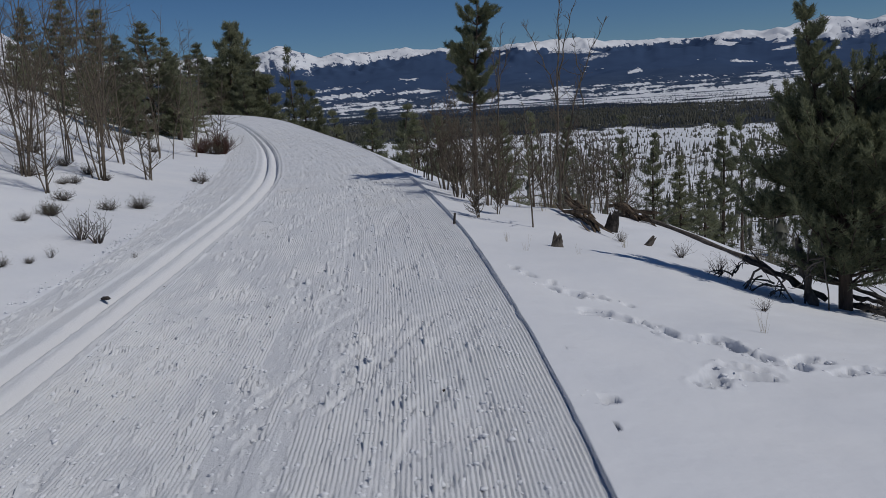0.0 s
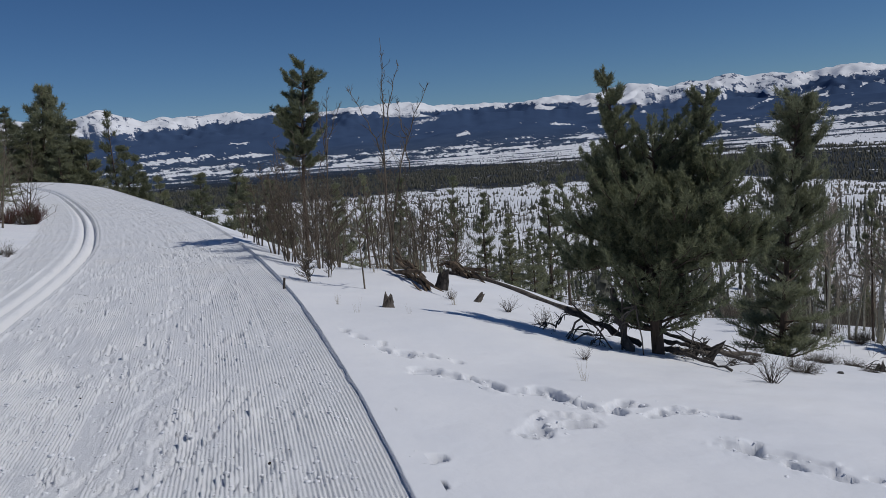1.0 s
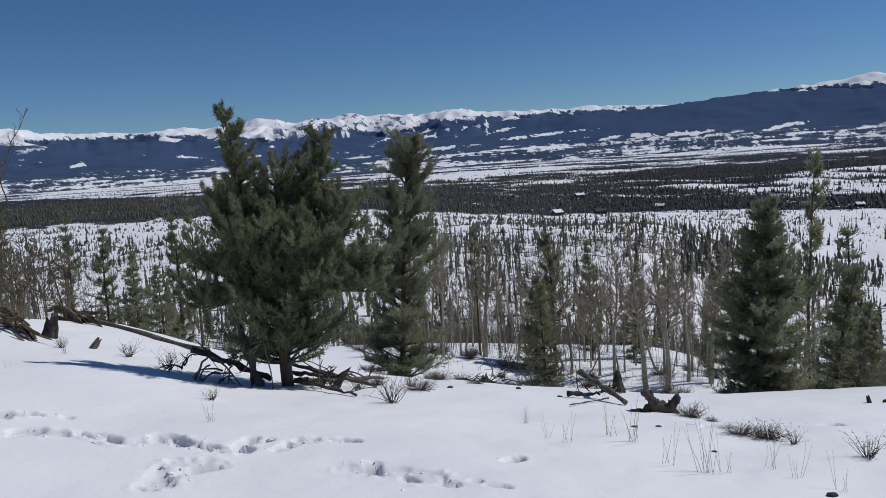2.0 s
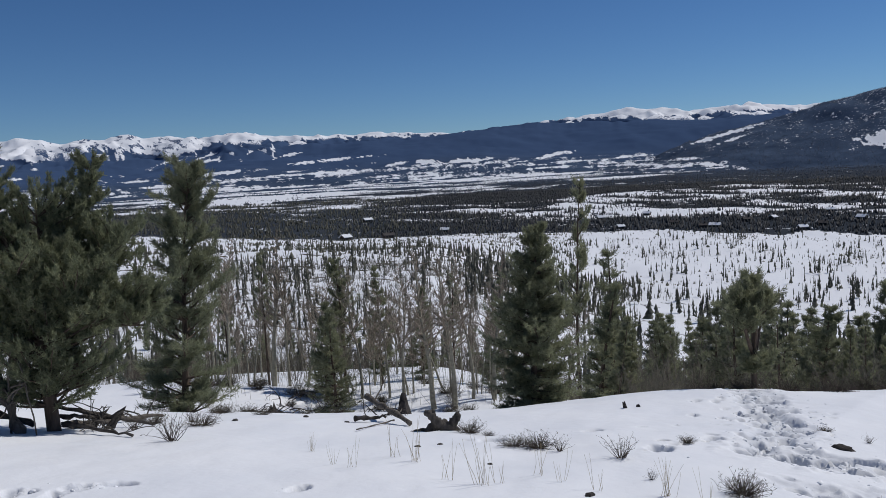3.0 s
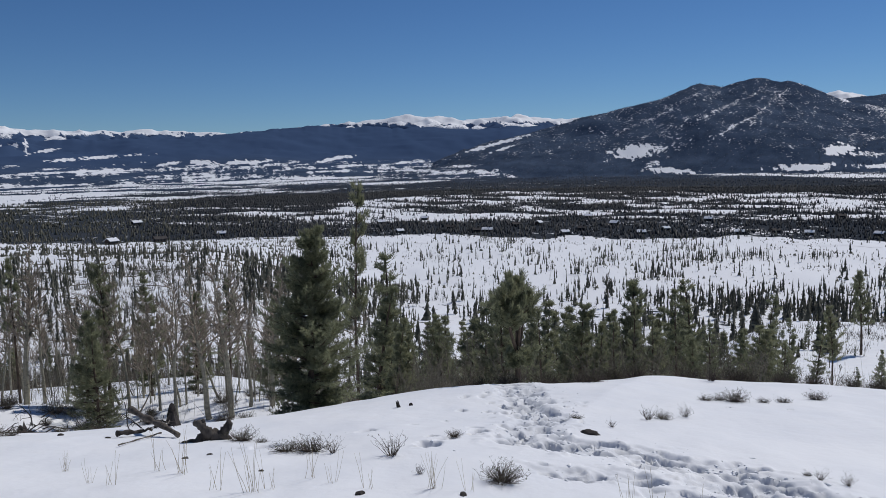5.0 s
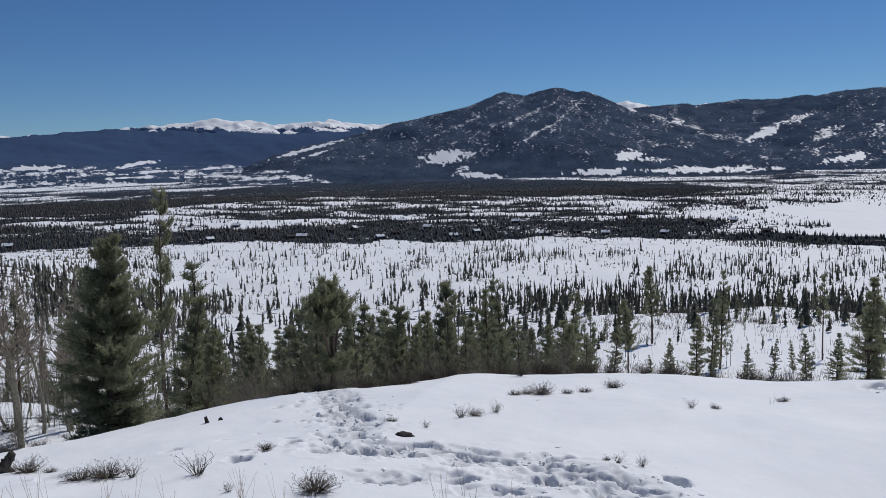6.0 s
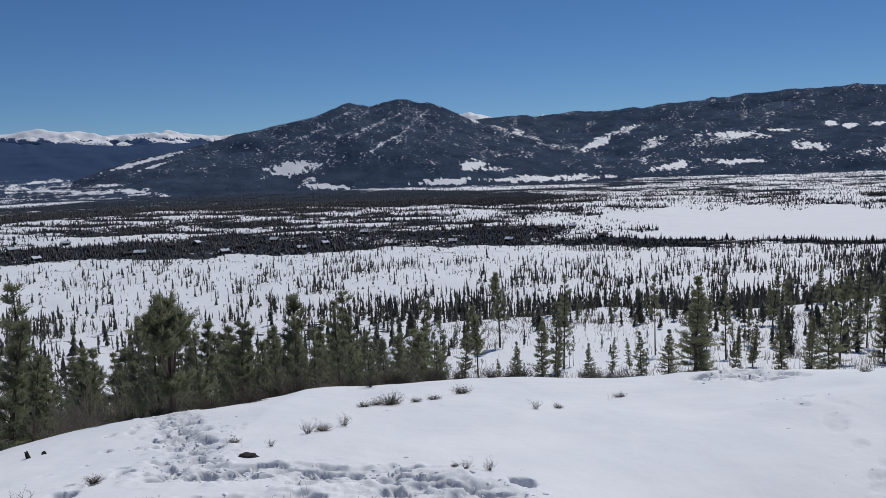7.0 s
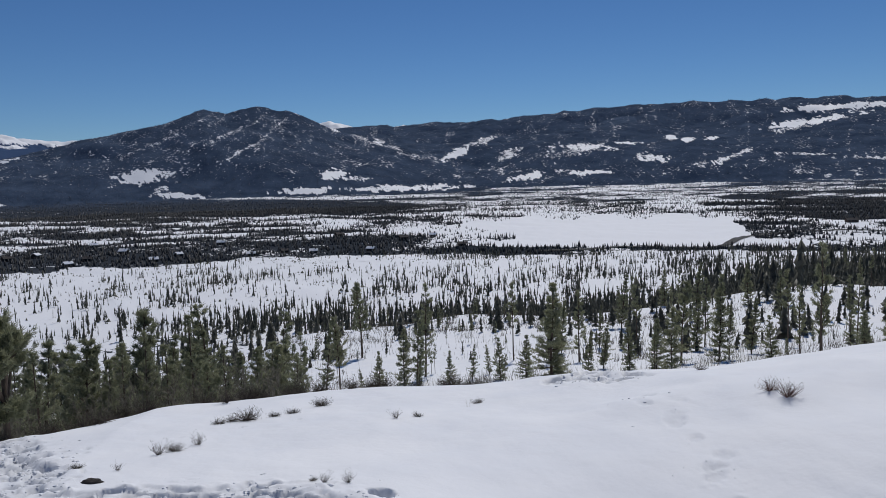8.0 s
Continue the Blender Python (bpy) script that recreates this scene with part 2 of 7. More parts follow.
RANGES = {
    "snow_range": (SNOW_RANGE_CREST, 4750, 3700),
    "forest_range": (FOREST_RANGE_CREST, 4250, 3000),
    "right_range": (RIGHT_RANGE_CREST, 3900, 2500),
    "near_hill": (NEAR_HILL_CREST, 3200, 2300),
}


def valley(r, az):
    lr = np.log(np.maximum(r, 1.0))
    u = np.interp(lr, np.log(REACH), np.arange(len(REACH)))
    v = np.interp(az, BEARING, np.arange(len(BEARING)))
    i, j = np.minimum(u.astype(int), len(REACH) - 2), np.minimum(v.astype(int), len(BEARING) - 2)
    fu, fv = u - i, v - j
    fv = fv * fv * (3 - 2 * fv)
    return (VALLEY[j, i] * (1 - fu) + VALLEY[j, i + 1] * fu) * (1 - fv) + (VALLEY[j + 1, i] * (1 - fu) + VALLEY[j + 1, i + 1] * fu) * fv


def height_far(x, y):
    r = np.hypot(x, y)
    az = np.degrees(np.arctan2(x, y))
    z = valley(r, np.clip(az, -20, 165))
    z = z + fbm(x / 60, y / 60) * smooth(60, 200, r) * 5.0 + fbm(x / 14, y / 14) * smooth(30, 90, r) * 1.6
    best = np.zeros_like(r) - 1
    floor = z
    for k, (line, crest, foot) in enumerate(RANGES.values()):
        line = np.array(line).reshape(-1, 2)
        el = np.interp(az, line[:, 0], line[:, 1], left=-3, right=-3)
        top = 1.6 + crest * np.tan(np.radians(el))
        jag = fbm(az * 1.1 + 9 * k, az * 0 + k, 4, 0.5) * crest * 0.0056
        up = np.clip((r - foot) / (crest - foot), 0, 1)
        gully = fbm(x / 620 + 3 * k, y / 620 + 7 * k, 5, 0.5) * (190 if k < 2 else 280) * np.sin(np.pi * up) ** 0.7
        if k == 0:
            gully = gully + (0.16 - np.abs(fbm(x / 380 + 2, y / 380, 4, 0.55))) * 420 * np.sin(np.pi * np.minimum(up * 1.05, 1)) ** 0.6
            gully = gully + (0.14 - np.abs(fbm(x / 130 + 5, y / 130, 3, 0.55))) * 75 * np.minimum(1, 6 * (1 - up))
        rise = floor + (top - floor) * up ** 0.9 + gully * (0.35 + 0.65 * up) + jag * up ** 8
        rise = np.where(r <= foot, -999, rise)
        rise = np.where(r > crest, top + jag - (r - crest) * 0.35, rise)
        rise = np.where(el > -2.9, rise, -200)
        best = np.where(rise > z, k + 1, best)
        z = np.maximum(z, rise)
    return z, best


def height_near(x, y):
    """Trail bench, the bank on its left, and the slope that falls away on its right up to its brow."""
    s = across(x, y)
    zt = trail_z(y)
    d = np.maximum(s - HALF, 0)
    right = -(0.085 * d + 0.0055 * d * d) - 0.018 * d * np.clip(y - 1.5, 0, 30) + 0.003 * d * np.clip(-y - 3, 0, 20)
    right = right + 0.11 * np.exp(-((x - 10.8) ** 2 + (y - 3.2) ** 2) / 9.0) + 0.11 * np.exp(-((x - 9.9) ** 2 + (y - 3.9) ** 2) / 3.0) - 0.05 * np.exp(-((x - 10.9) ** 2 + (y - 1.2) ** 2) / 1.6)
    right = right + 0.04 + (0.15 * fbm(x / 2.6, y / 2.6, 2) + 0.05 * fbm(x / 0.9, y / 0.6, 3)) * smooth(0.3, 2, d)
    right = right + 0.13 * np.exp(-((x - 1.95) ** 2 + (y - 7.7) ** 2) / 1.0) + 0.36 * np.exp(-((x - 3.4) ** 2 / 1.6 + (y - 12.6) ** 2 / 5.0))
    right = right + 0.20 * np.exp(-((x - 1.85) ** 2 / 0.8 + (y - 11.7) ** 2 / 2.2))
    # a wind lip and the long drift below it
    u, v = (x - 7.35) * 0.84 + (y + 4.55) * -0.54, (x - 7.35) * 0.54 + (y + 4.55) * 0.84
    lip = v + 0.25 * np.sin(u * 1.7) + 0.5 * fbm(x / 1.2, y / 1.2, 3)
    right = right + 0.16 * smooth(-0.9, 0.25, u) * smooth(3.5, 0.6, u) * smooth(1.7, 0.5, np.abs(lip))
    right = right + 0.05 * fbm(x / 1.4 + y / 3, y / 0.55, 3, 0.45) * smooth(-2.5, -4.0, y) * smooth(0.4, 1.5, d)
    turn = np.degrees(np.arctan2(x, y))
    right = right + 0.28 * smooth(117, 134, turn) * smooth(6.5, 11.5, np.hypot(x, y)) * (y < 0)
    right = right + 0.14 * np.exp(-((x - 10.2) ** 2 + (y + 4.2) ** 2) / 1.2)
    right = right - 0.03 * np.exp(-((np.hypot(x, y) - 8.2) / 0.85) ** 2) * smooth(9, 15, turn) * smooth(40, 32, turn)
    right = right - 0.68 * smooth(97, 122, turn) * smooth(8.2, 4.2, np.hypot(x, y)) * smooth(0.3, 2.5, d) * (y < 0.5)
    right = right + 0.14 * np.exp(-((x - 12.0) ** 2 + (y + 1.6) ** 2) / 5.0)
    l = np.maximum(-s - HALF, 0)
    left = 0.16 * l + 0.022 * np.minimum(l, 12) ** 2 + 0.02 * np.clip(l - 3.5, 0, 9) ** 2 + 0.35 * fbm(x / 2.5, y / 2.5, 3) * smooth(0.2, 3, l)
    return zt + np.where(s > 0, right, left), s


def height(x, y):
    x, y = np.asarray(x, float), np.asarray(y, float)
    r = np.hypot(x, y)
    az = np.degrees(np.arctan2(x, y))
    near, s = height_near(x, y)
    far, best = height_far(x, y)
    # the brow lies nearer to the right of the view than ahead
    brow = np.interp(az, [-60, 0, 20, 45, 60, 70, 100, 180], [70, 26, 20, 19, 15.5, 11.8, 11.8, 13])
    t = smooth(0, 1, (r - brow) / (brow * np.interp(az, [40, 70], [0.6, 1.2])))
    on_trail = smooth(9, 4, np.abs(s)) * (y > 0) * smooth(95, 80, y)
    t = t * (1 - on_trail)
    t = np.where(s < -1, np.maximum(0, t * smooth(110, 160, r)), t)
    return near * (1 - t) + far * t, np.where(t > 0.5, best, -1)

# prints in the soft snow: lines of (bearing, distance), spacing, size, depth, scatter
TRAIL_SIDE_TRACKS = [
    ([(6.1, 6.9), (9.2, 6.4), (13.5, 6.15)], 0.20, 0.085, 0.035, 0.06), ([(9.8, 5.85), (14.0, 5.7), (18.1, 5.4), (22.9, 5.1)], 0.20, 0.085, 0.035, 0.06),
    ([(23.3, 5.25), (31.4, 5.27)], 0.24, 0.08, 0.035, 0.05), ([(37.6, 4.4), (44.3, 4.13)], 0.16, 0.08, 0.035, 0.05),
    ([(74.0, 6.9), (72.3, 6.8), (68.8, 6.15)], 0.22, 0.075, 0.035, 0.10), ([(78.2, 8.9), (78.4, 7.9), (79.4, 7.2)], 0.17, 0.06, 0.03, 0.10),
    ([(70.0, 10.3), (73.0, 10.4)], 0.16, 0.06, 0.025, 0.10), ([(74.0, 10.6), (72.2, 9.4), (72.8, 6.9), (68.9, 6.3)], 0.20, 0.075, 0.045, 0.13),
]
BROW_TRACKS = [
    ([(52.0, 6.4), (60.0, 7.0), (68.0, 7.6), (76.0, 8.2), (84.0, 8.7), (93.0, 9.4)], 0.5, 0.045, 0.025, 0.05),
    ([(117.0, 9.0), (118.5, 8.0), (120.4, 7.1), (121.5, 6.1)], 0.22, 0.14, 0.012, 0.25), ([(130.6, 9.8), (133.0, 9.0), (135.0, 8.0)], 0.25, 0.10, 0.05, 0.15),
]
TRACKS = TRAIL_SIDE_TRACKS + BROW_TRACKS
SINGLE_HOLES = [(99.4, 5.75, 0.13, 0.12), (101.5, 4.9, 0.11, 0.08), (10.9, 3.95, 0.09, 0.05), (10.8, 3.6, 0.10, 0.06), (4.6, 7.1, 0.10, 0.05), (43.3, 4.9, 0.10, 0.05), (68.8, 6.15, 0.16, 0.05), (72.3, 6.8, 0.13, 0.05),
                (52.5, 7.3, 0.10, 0.05), (64.0, 7.2, 0.14, 0.05), (57.0, 6.6, 0.16, 0.04), (7.4, 4.75, 0.09, 0.06), (121.0, 6.1, 0.10, 0.03), (127.3, 5.95, 0.08, 0.04)]
# churned ground: line of (bearing, distance), half width, depth
STEPS_BY_PINE = [
    ([(9.0, 6.4), (11.1, 6.3)], 0.075, 0.045), ([(10.4, 5.85), (12.4, 5.72)], 0.085, 0.050), ([(14.2, 5.65), (15.6, 5.5)], 0.07, 0.045),
    ([(16.3, 5.4), (18.3, 5.4)], 0.085, 0.055), ([(18.8, 5.5), (20.6, 5.28)], 0.085, 0.055), ([(21.6, 5.15), (23.0, 5.08)], 0.08, 0.050),
    ([(24.6, 5.2), (25.7, 5.26)], 0.08, 0.045), ([(27.6, 5.18), (29.0, 5.24)], 0.09, 0.045), ([(30.4, 5.27), (31.4, 5.25)], 0.07, 0.040),
    ([(18.3, 4.48), (19.7, 4.8), (22.0, 4.75)], 0.085, 0.055), ([(31.7, 4.6), (35.0, 4.52), (37.4, 4.42)], 0.10, 0.050),
]
PATH_TO_BROW = [
    ([(73.6, 10.9), (74.4, 9.8), (75.7, 8.4), (76.7, 7.7), (76.1, 7.0), (77.0, 6.5)], 0.25, 0.054),
    ([(76.3, 6.5), (80.6, 6.3), (83.1, 6.3), (86.7, 6.05), (89.6, 6.15), (92.5, 5.9), (96.0, 5.45), (100.0, 4.7)], 0.27, 0.065), ([(77.6, 5.45), (79.9, 5.45)], 0.17, 0.06),
    ([(82.3, 5.55), (83.4, 5.5)], 0.15, 0.06), ([(86.0, 5.15), (89.6, 5.2)], 0.14, 0.07), ([(89.0, 5.6), (93.5, 5.4)], 0.16, 0.05),
    ([(111.0, 10.9), (112.6, 10.9), (114.6, 10.7)], 0.35, 0.10), ([(123.4, 5.7), (125.2, 5.8), (126.4, 5.5), (130.4, 5.7), (134.0, 5.8)], 0.20, 0.055),
]
CHURNED = STEPS_BY_PINE + PATH_TO_BROW


def polar(az, r):
    return r * math.sin(radians(az)), r * math.cos(radians(az))


def print_list():
    rng = np.random.RandomState(3)
    rows = []
    for line, gap, size, deep, stray in TRACKS:
        pts = [Vector(polar(*p)) for p in line]
        for p, q in zip(pts, pts[1:]):
            n = max(1, int((q - p).length / gap))
            way = math.atan2(q.y - p.y, q.x - p.x)
            for i in range(n):
                c = p.lerp(q, (i + rng.rand()) / n) + Vector(rng.normal(0, stray, 2))
                rows.append((c.x, c.y, size * rng.uniform(0.6, 1.6), size * rng.uniform(0.35, 0.7), way + rng.normal(0, 0.5), deep * rng.uniform(0.5, 1.3)))
    for line, half, deep in CHURNED:
        pts = [Vector(polar(*p)) for p in line]
        for p, q in zip(pts, pts[1:]):
            way = math.atan2(q.y - p.y, q.x - p.x)
            for _ in range(max(1, int((q - p).length * half * 34))):
                c = p.lerp(q, rng.rand()) + Vector(rng.normal(0, half * 0.62, 2))
                rows.append((c.x, c.y, rng.uniform(0.09, 0.15), rng.uniform(0.045, 0.075), way + rng.normal(0, 0.6), deep * rng.uniform(0.6, 1.2)))
    for az, r, size, deep in SINGLE_HOLES:
        rows.append((*polar(az, r), size, size * 0.7, 0.3, deep))
    return rows


PRINTS = print_list()


def crumbs(x, y, seed):
    """Uneven clods: a height for the nearest clod, and how near its rim is."""
    xi, yi = np.floor(x).astype(int), np.floor(y).astype(int)
    near, second, tall = np.full_like(x, 9.0), np.full_like(x, 9.0), np.zeros_like(x)
    for i in (-1, 0, 1):
        for j in (-1, 0, 1):
            u, v = (xi + i + seed) & 255, (yi + j + 3 * seed) & 255
            px, py = xi + i + _table[u, v], yi + j + _table[v, u]
            d = np.hypot(x - px, y - py)
            closer = d < near
            second = np.where(closer, near, np.minimum(second, d))
            tall = np.where(closer, _table[(u + 71) & 255, (v + 29) & 255], tall)
            near = np.where(closer, d, near)
    return tall, second - near


def dents(x, y):
    """Depth of the prints, and how grey their packed, shaded floors are coloured."""
    z, rim, trod_shade = np.zeros_like(x), np.zeros_like(x), np.zeros_like(x)
    for cx, cy, ru, rv, turn, deep in PRINTS:
        near = np.nonzero((np.abs(x - cx) < 0.6) & (np.abs(y - cy) < 0.6))[0]
        if len(near) == 0:
            continue
        dx, dy = x[near] - cx, y[near] - cy
        u = (dx * math.cos(turn) + dy * math.sin(turn)) / ru
        v = (-dx * math.sin(turn) + dy * math.cos(turn)) / rv
        q = np.sqrt(u * u + v * v) + 0.9 * fbm(x[near] * 11, y[near] * 11, 4, 0.6)
        z[near] = np.minimum(z[near], -1.2 * deep * smooth(1.05, 0.66, q) * (1 + 0.9 * fbm(x[near] * 15, y[near] * 15, 3, 0.6)))
        rim[near] = np.maximum(rim[near], smooth(1.7, 1.0, q))
        trod_shade[near] = np.maximum(trod_shade[near], smooth(1.0, 0.7, q) * min(1.0, deep / 0.04))
    z = z + rim * 0.035 * np.maximum(fbm(x * 14, y * 14, 4, 0.7), -0.1)
    for line, half, deep in CHURNED:      # soft trenches with lumps in them
        pts = [polar(*p) for p in line]
        gap = np.full_like(x, 9.0)
        for (ax, ay), (bx, by) in zip(pts, pts[1:]):
            ux, uy = bx - ax, by - ay
            t = np.clip(((x - ax) * ux + (y - ay) * uy) / (ux * ux + uy * uy), 0, 1)
            gap = np.minimum(gap, np.hypot(x - ax - t * ux, y - ay - t * uy))
        on = np.nonzero(gap < half * 2.5)[0]
        if len(on) == 0:
            continue
        gx, gy = x[on], y[on]
        edge = gap[on] / half + 1.5 * fbm(gx * 2.3, gy * 2.3, 4, 0.6)
        inside = smooth(1.08, 0.72, edge)
        tall, crack = crumbs(gx * 5.5 + 0.8 * fbm(gx * 9, gy * 9, 2), gy * 5.5, 5)
        low = -0.75 * deep * (0.35 + 0.9 * smooth(0.25, 0.75, tall) * smooth(0.0, 0.35, crack) + 0.9 * fbm(gx * 3, gy * 3, 3)) + 0.045 * fbm(gx * 12, gy * 12, 4, 0.7)
        spoil = smooth(2.0, 1.1, edge) * (1 - inside) * 0.09 * np.maximum(fbm(gx * 9, gy * 9, 4, 0.65), 0)
        z[on] = np.minimum(z[on] + low * inside, z[on] * 0.5 + low * inside) + spoil
        trod_shade[on] = np.maximum(trod_shade[on], inside * (0.35 + 0.5 * smooth(0.3, 0.8, tall)))
    return z, trod_shade


def ground_z(x, y):
    """Height of the snow at one place."""
    z, _ = height(np.array([x]), np.array([y]))
    return float(z[0])


# open ground in the woods: bearing, angle, half width and half height in degrees, how open, slant
MEADOWS = [
    (39.0, -1.85, 4.4, 0.22, 1.0, 0.03), (34.0, -1.6, 2.0, 0.2, 0.7, 0), (80.9, 0.28, 1.35, 0.40, 0.9, 0.12), (82.7, 0.45, 0.7, 0.30, 0.35, 0.2), (83.4, -1.02, 1.3, 0.16, 0.9, -0.1),
    (82.2, -0.6, 0.5, 0.3, 0.5, 0.4), (93.75, 0.15, 0.75, 0.30, 1.0, 0.0), (91.4, -0.98, 1.7, 0.18, 1.0, 0.03), (98.5, -0.95, 4.0, 0.17, 0.8, 0.0), (95.6, -0.2, 1.0, 0.14, 0.5, -0.1),
    (102.6, 1.45, 1.0, 0.26, 0.8, 0.42), (104.2, 2.1, 0.7, 0.2, 0.4, 0.35), (106.0, 1.25, 0.8, 0.30, 0.35, 0.3), (110.0, 1.2, 2.6, 0.42, 0.26, 0.1), (111.5, 1.5, 2.0, 0.25, 0.3, -0.12), (115.7, 0.72, 1.1, 0.24, 0.5, -0.08), (107.2, -0.35, 1.1, 0.2, 0.9, 0.1), (111.6, -0.22, 1.4, 0.10, 0.8, 0.0),
]
HILL_OPENINGS = [
    (116.95, 1.98, 0.42, 0.16, 0.9, -0.1), (118.2, 1.86, 0.55, 0.13, 0.9, 0.0), (119.55, 1.88, 0.35, 0.10, 0.8, 0), (120.6, 0.55, 1.4, 0.14, 0.5, 0.34), (119.2, 0.2, 0.9, 0.10, 0.4, 0.1), (114.2, 1.75, 0.9, 0.08, 0.6, -0.05),
    (127.2, 3.5, 2.6, 0.17, 0.95, 0.0), (125.8, 2.72, 2.3, 0.18, 0.75, 0.12), (124.6, 2.35, 1.6, 0.28, 0.4, 0.12), (125.4, 0.62, 1.6, 0.08, 0.45, -0.05), (129.5, 0.25, 2.0, 0.08, 0.45, -0.05),
]
FAR_OPENINGS = [
    (71.2, 0.95, 2.0, 0.10, 0.8, 0.24), (72.4, 0.8, 0.9, 0.07, 0.7, 0.3), (60.4, 0.28, 1.5, 0.12, 0.8, 0.14), (54.4, 0.2, 1.7, 0.15, 0.7, 0.0), (51.6, 0.22, 0.75, 0.16, 0.7, -0.05), (49.4, 0.18, 0.8, 0.10, 0.7, 0.1),
    (45.2, 0.72, 2.2, 0.09, 0.8, 0.06), (44.0, -0.17, 0.35, 0.22, 0.5, 0.5), (36.5, 0.1, 2.2, 0.12, 0.8, 0.05), (35.0, -0.45, 2.4, 0.10, 0.7, 0.05), (13.8, 0.42, 0.55, 0.12, 0.95, 0.05), (20.6, 0.55, 0.8, 0.09, 0.7, -0.15), (23.5, 1.2, 0.9, 0.1, 0.6, 0.1), (24.4, 0.3, 1.6, 0.10, 0.7, 0.1),
    (11.4, 1.55, 0.9, 0.14, 0.5, 0.1), (-7.0, 0.6, 1.4, 0.10, 0.5, 0.1), (-5.4, 0.15, 2.2, 0.16, 0.8, 0.02), (-1.0, 0.1, 1.8, 0.14, 0.8, 0.0), (3.0, 0.75, 1.1, 0.06, 0.7, 0.0), (-1.5, 0.9, 0.5, 0.09, 0.8, 0.0),
]
SKI_RUNS = [
    (34.6, 1.20, 1.25, 0.055, 1.0, 0.40), (35.6, 1.32, 1.2, 0.055, 1.0, 0.26), (36.8, 1.38, 0.9, 0.07, 1.0, 0.30), (37.3, 1.10, 0.9, 0.06, 0.9, 0.23), (38.1, 1.35, 0.6, 0.06, 0.9, 0.6), (39.4, 1.30, 0.6, 0.12, 1.0, 0.5),
    (40.2, 1.35, 0.55, 0.13, 1.0, 0.5), (41.0, 1.50, 0.14, 0.5, 0.9, 0.0), (42.0, 1.15, 0.8, 0.07, 0.9, 0.15), (36.2, 0.95, 1.0, 0.05, 0.8, 0.2), (33.6, 0.9, 0.8, 0.05, 0.8, 0.35),
]
CLEARINGS = MEADOWS + HILL_OPENINGS + FAR_OPENINGS + SKI_RUNS
# near hill's snowy spurs, sunlight painted as thinner woods: bearing and angle of both ends, how light
LIT_SPURS = [(83.0, 3.1, 86.0, 4.45, 0.22), (84.6, 1.9, 89.4, 4.2, 0.22), (86.3, 1.2, 88.5, 2.35, 0.42), (88.4, 2.3, 90.9, 4.1, 0.26), (92.4, 4.1, 94.3, 3.1, 0.45), (79.6, 1.4, 83.5, 3.1, 0.16), (81.5, 1.2, 85.4, 2.7, 0.14),
         (89.6, 1.5, 91.4, 2.5, 0.14), (95.4, 2.7, 98.6, 1.7, 0.24), (96.0, 2.2, 97.4, 2.3, 0.2), (98.0, 1.5, 101.0, 1.0, 0.16)]


def on_lake(r, az):
    """The open white field on the right of the valley."""
    end = 122.6 - (r - 750) / 160 + 1.2 * fbm(r / 70, az * 0.4, 3)
    return (az > 104.5 + 2 * np.sin(r / 60)) & (az < end) & (r > 750) & (r < 1130 + 60 * np.sin(az * 1.3))


def belts(x, y, r, az, stripe, blot):
    """Share of woods on the valley floor: a dark belt, thin woods, a second broad belt, then streaks of fields; broken plain on the right."""
    wave = 45 * fbm(az * 0.35, az * 0, 3) + 8 * fbm(az * 1.7, az * 0 + 4, 3)
    clump = fbm(x / 38, y / 70, 3)
    inner = np.interp(az, [46, 60, 73, 92, 101], [1130, 1190, 1390, 1290, 1270]) + 2 * wave
    outer = np.interp(az, [46, 60, 73, 84, 92, 101], [1450, 1620, 2350, 2300, 1950, 1480]) + 3 * wave
    d = smooth(690, 712, r + wave) * smooth(880, 830, r + 2 * wave) * (0.84 + 1.3 * clump)
    d = np.maximum(d, smooth(800, 850, r) * smooth(inner + 60, inner - 40, r) * (0.50 + 2.2 * clump + 0.5 * blot))
    d = np.maximum(d, smooth(inner - 40, inner + 50, r) * smooth(outer + 120, outer - 40, r) * (1.0 + 0.8 * clump + 0.5 * stripe))
    d = np.maximum(d, smooth(outer - 100, outer + 60, r) * (0.56 + 2.4 * stripe + 0.5 * blot))
    plain = smooth(96, 104, az + 5 * fbm(x / 90, y / 90, 2)) * smooth(720, 760, r)
    field = 0.44 + 1.9 * stripe + 1.1 * fbm(x / 55, y / 55, 4) + 0.30 * smooth(117, 123, az) * smooth(900, 1000, r)
    field = field - 0.35 * smooth(760, 900, r) * smooth(1300, 1150, r) * smooth(118, 112, az)
    return d * (1 - plain) + plain * field


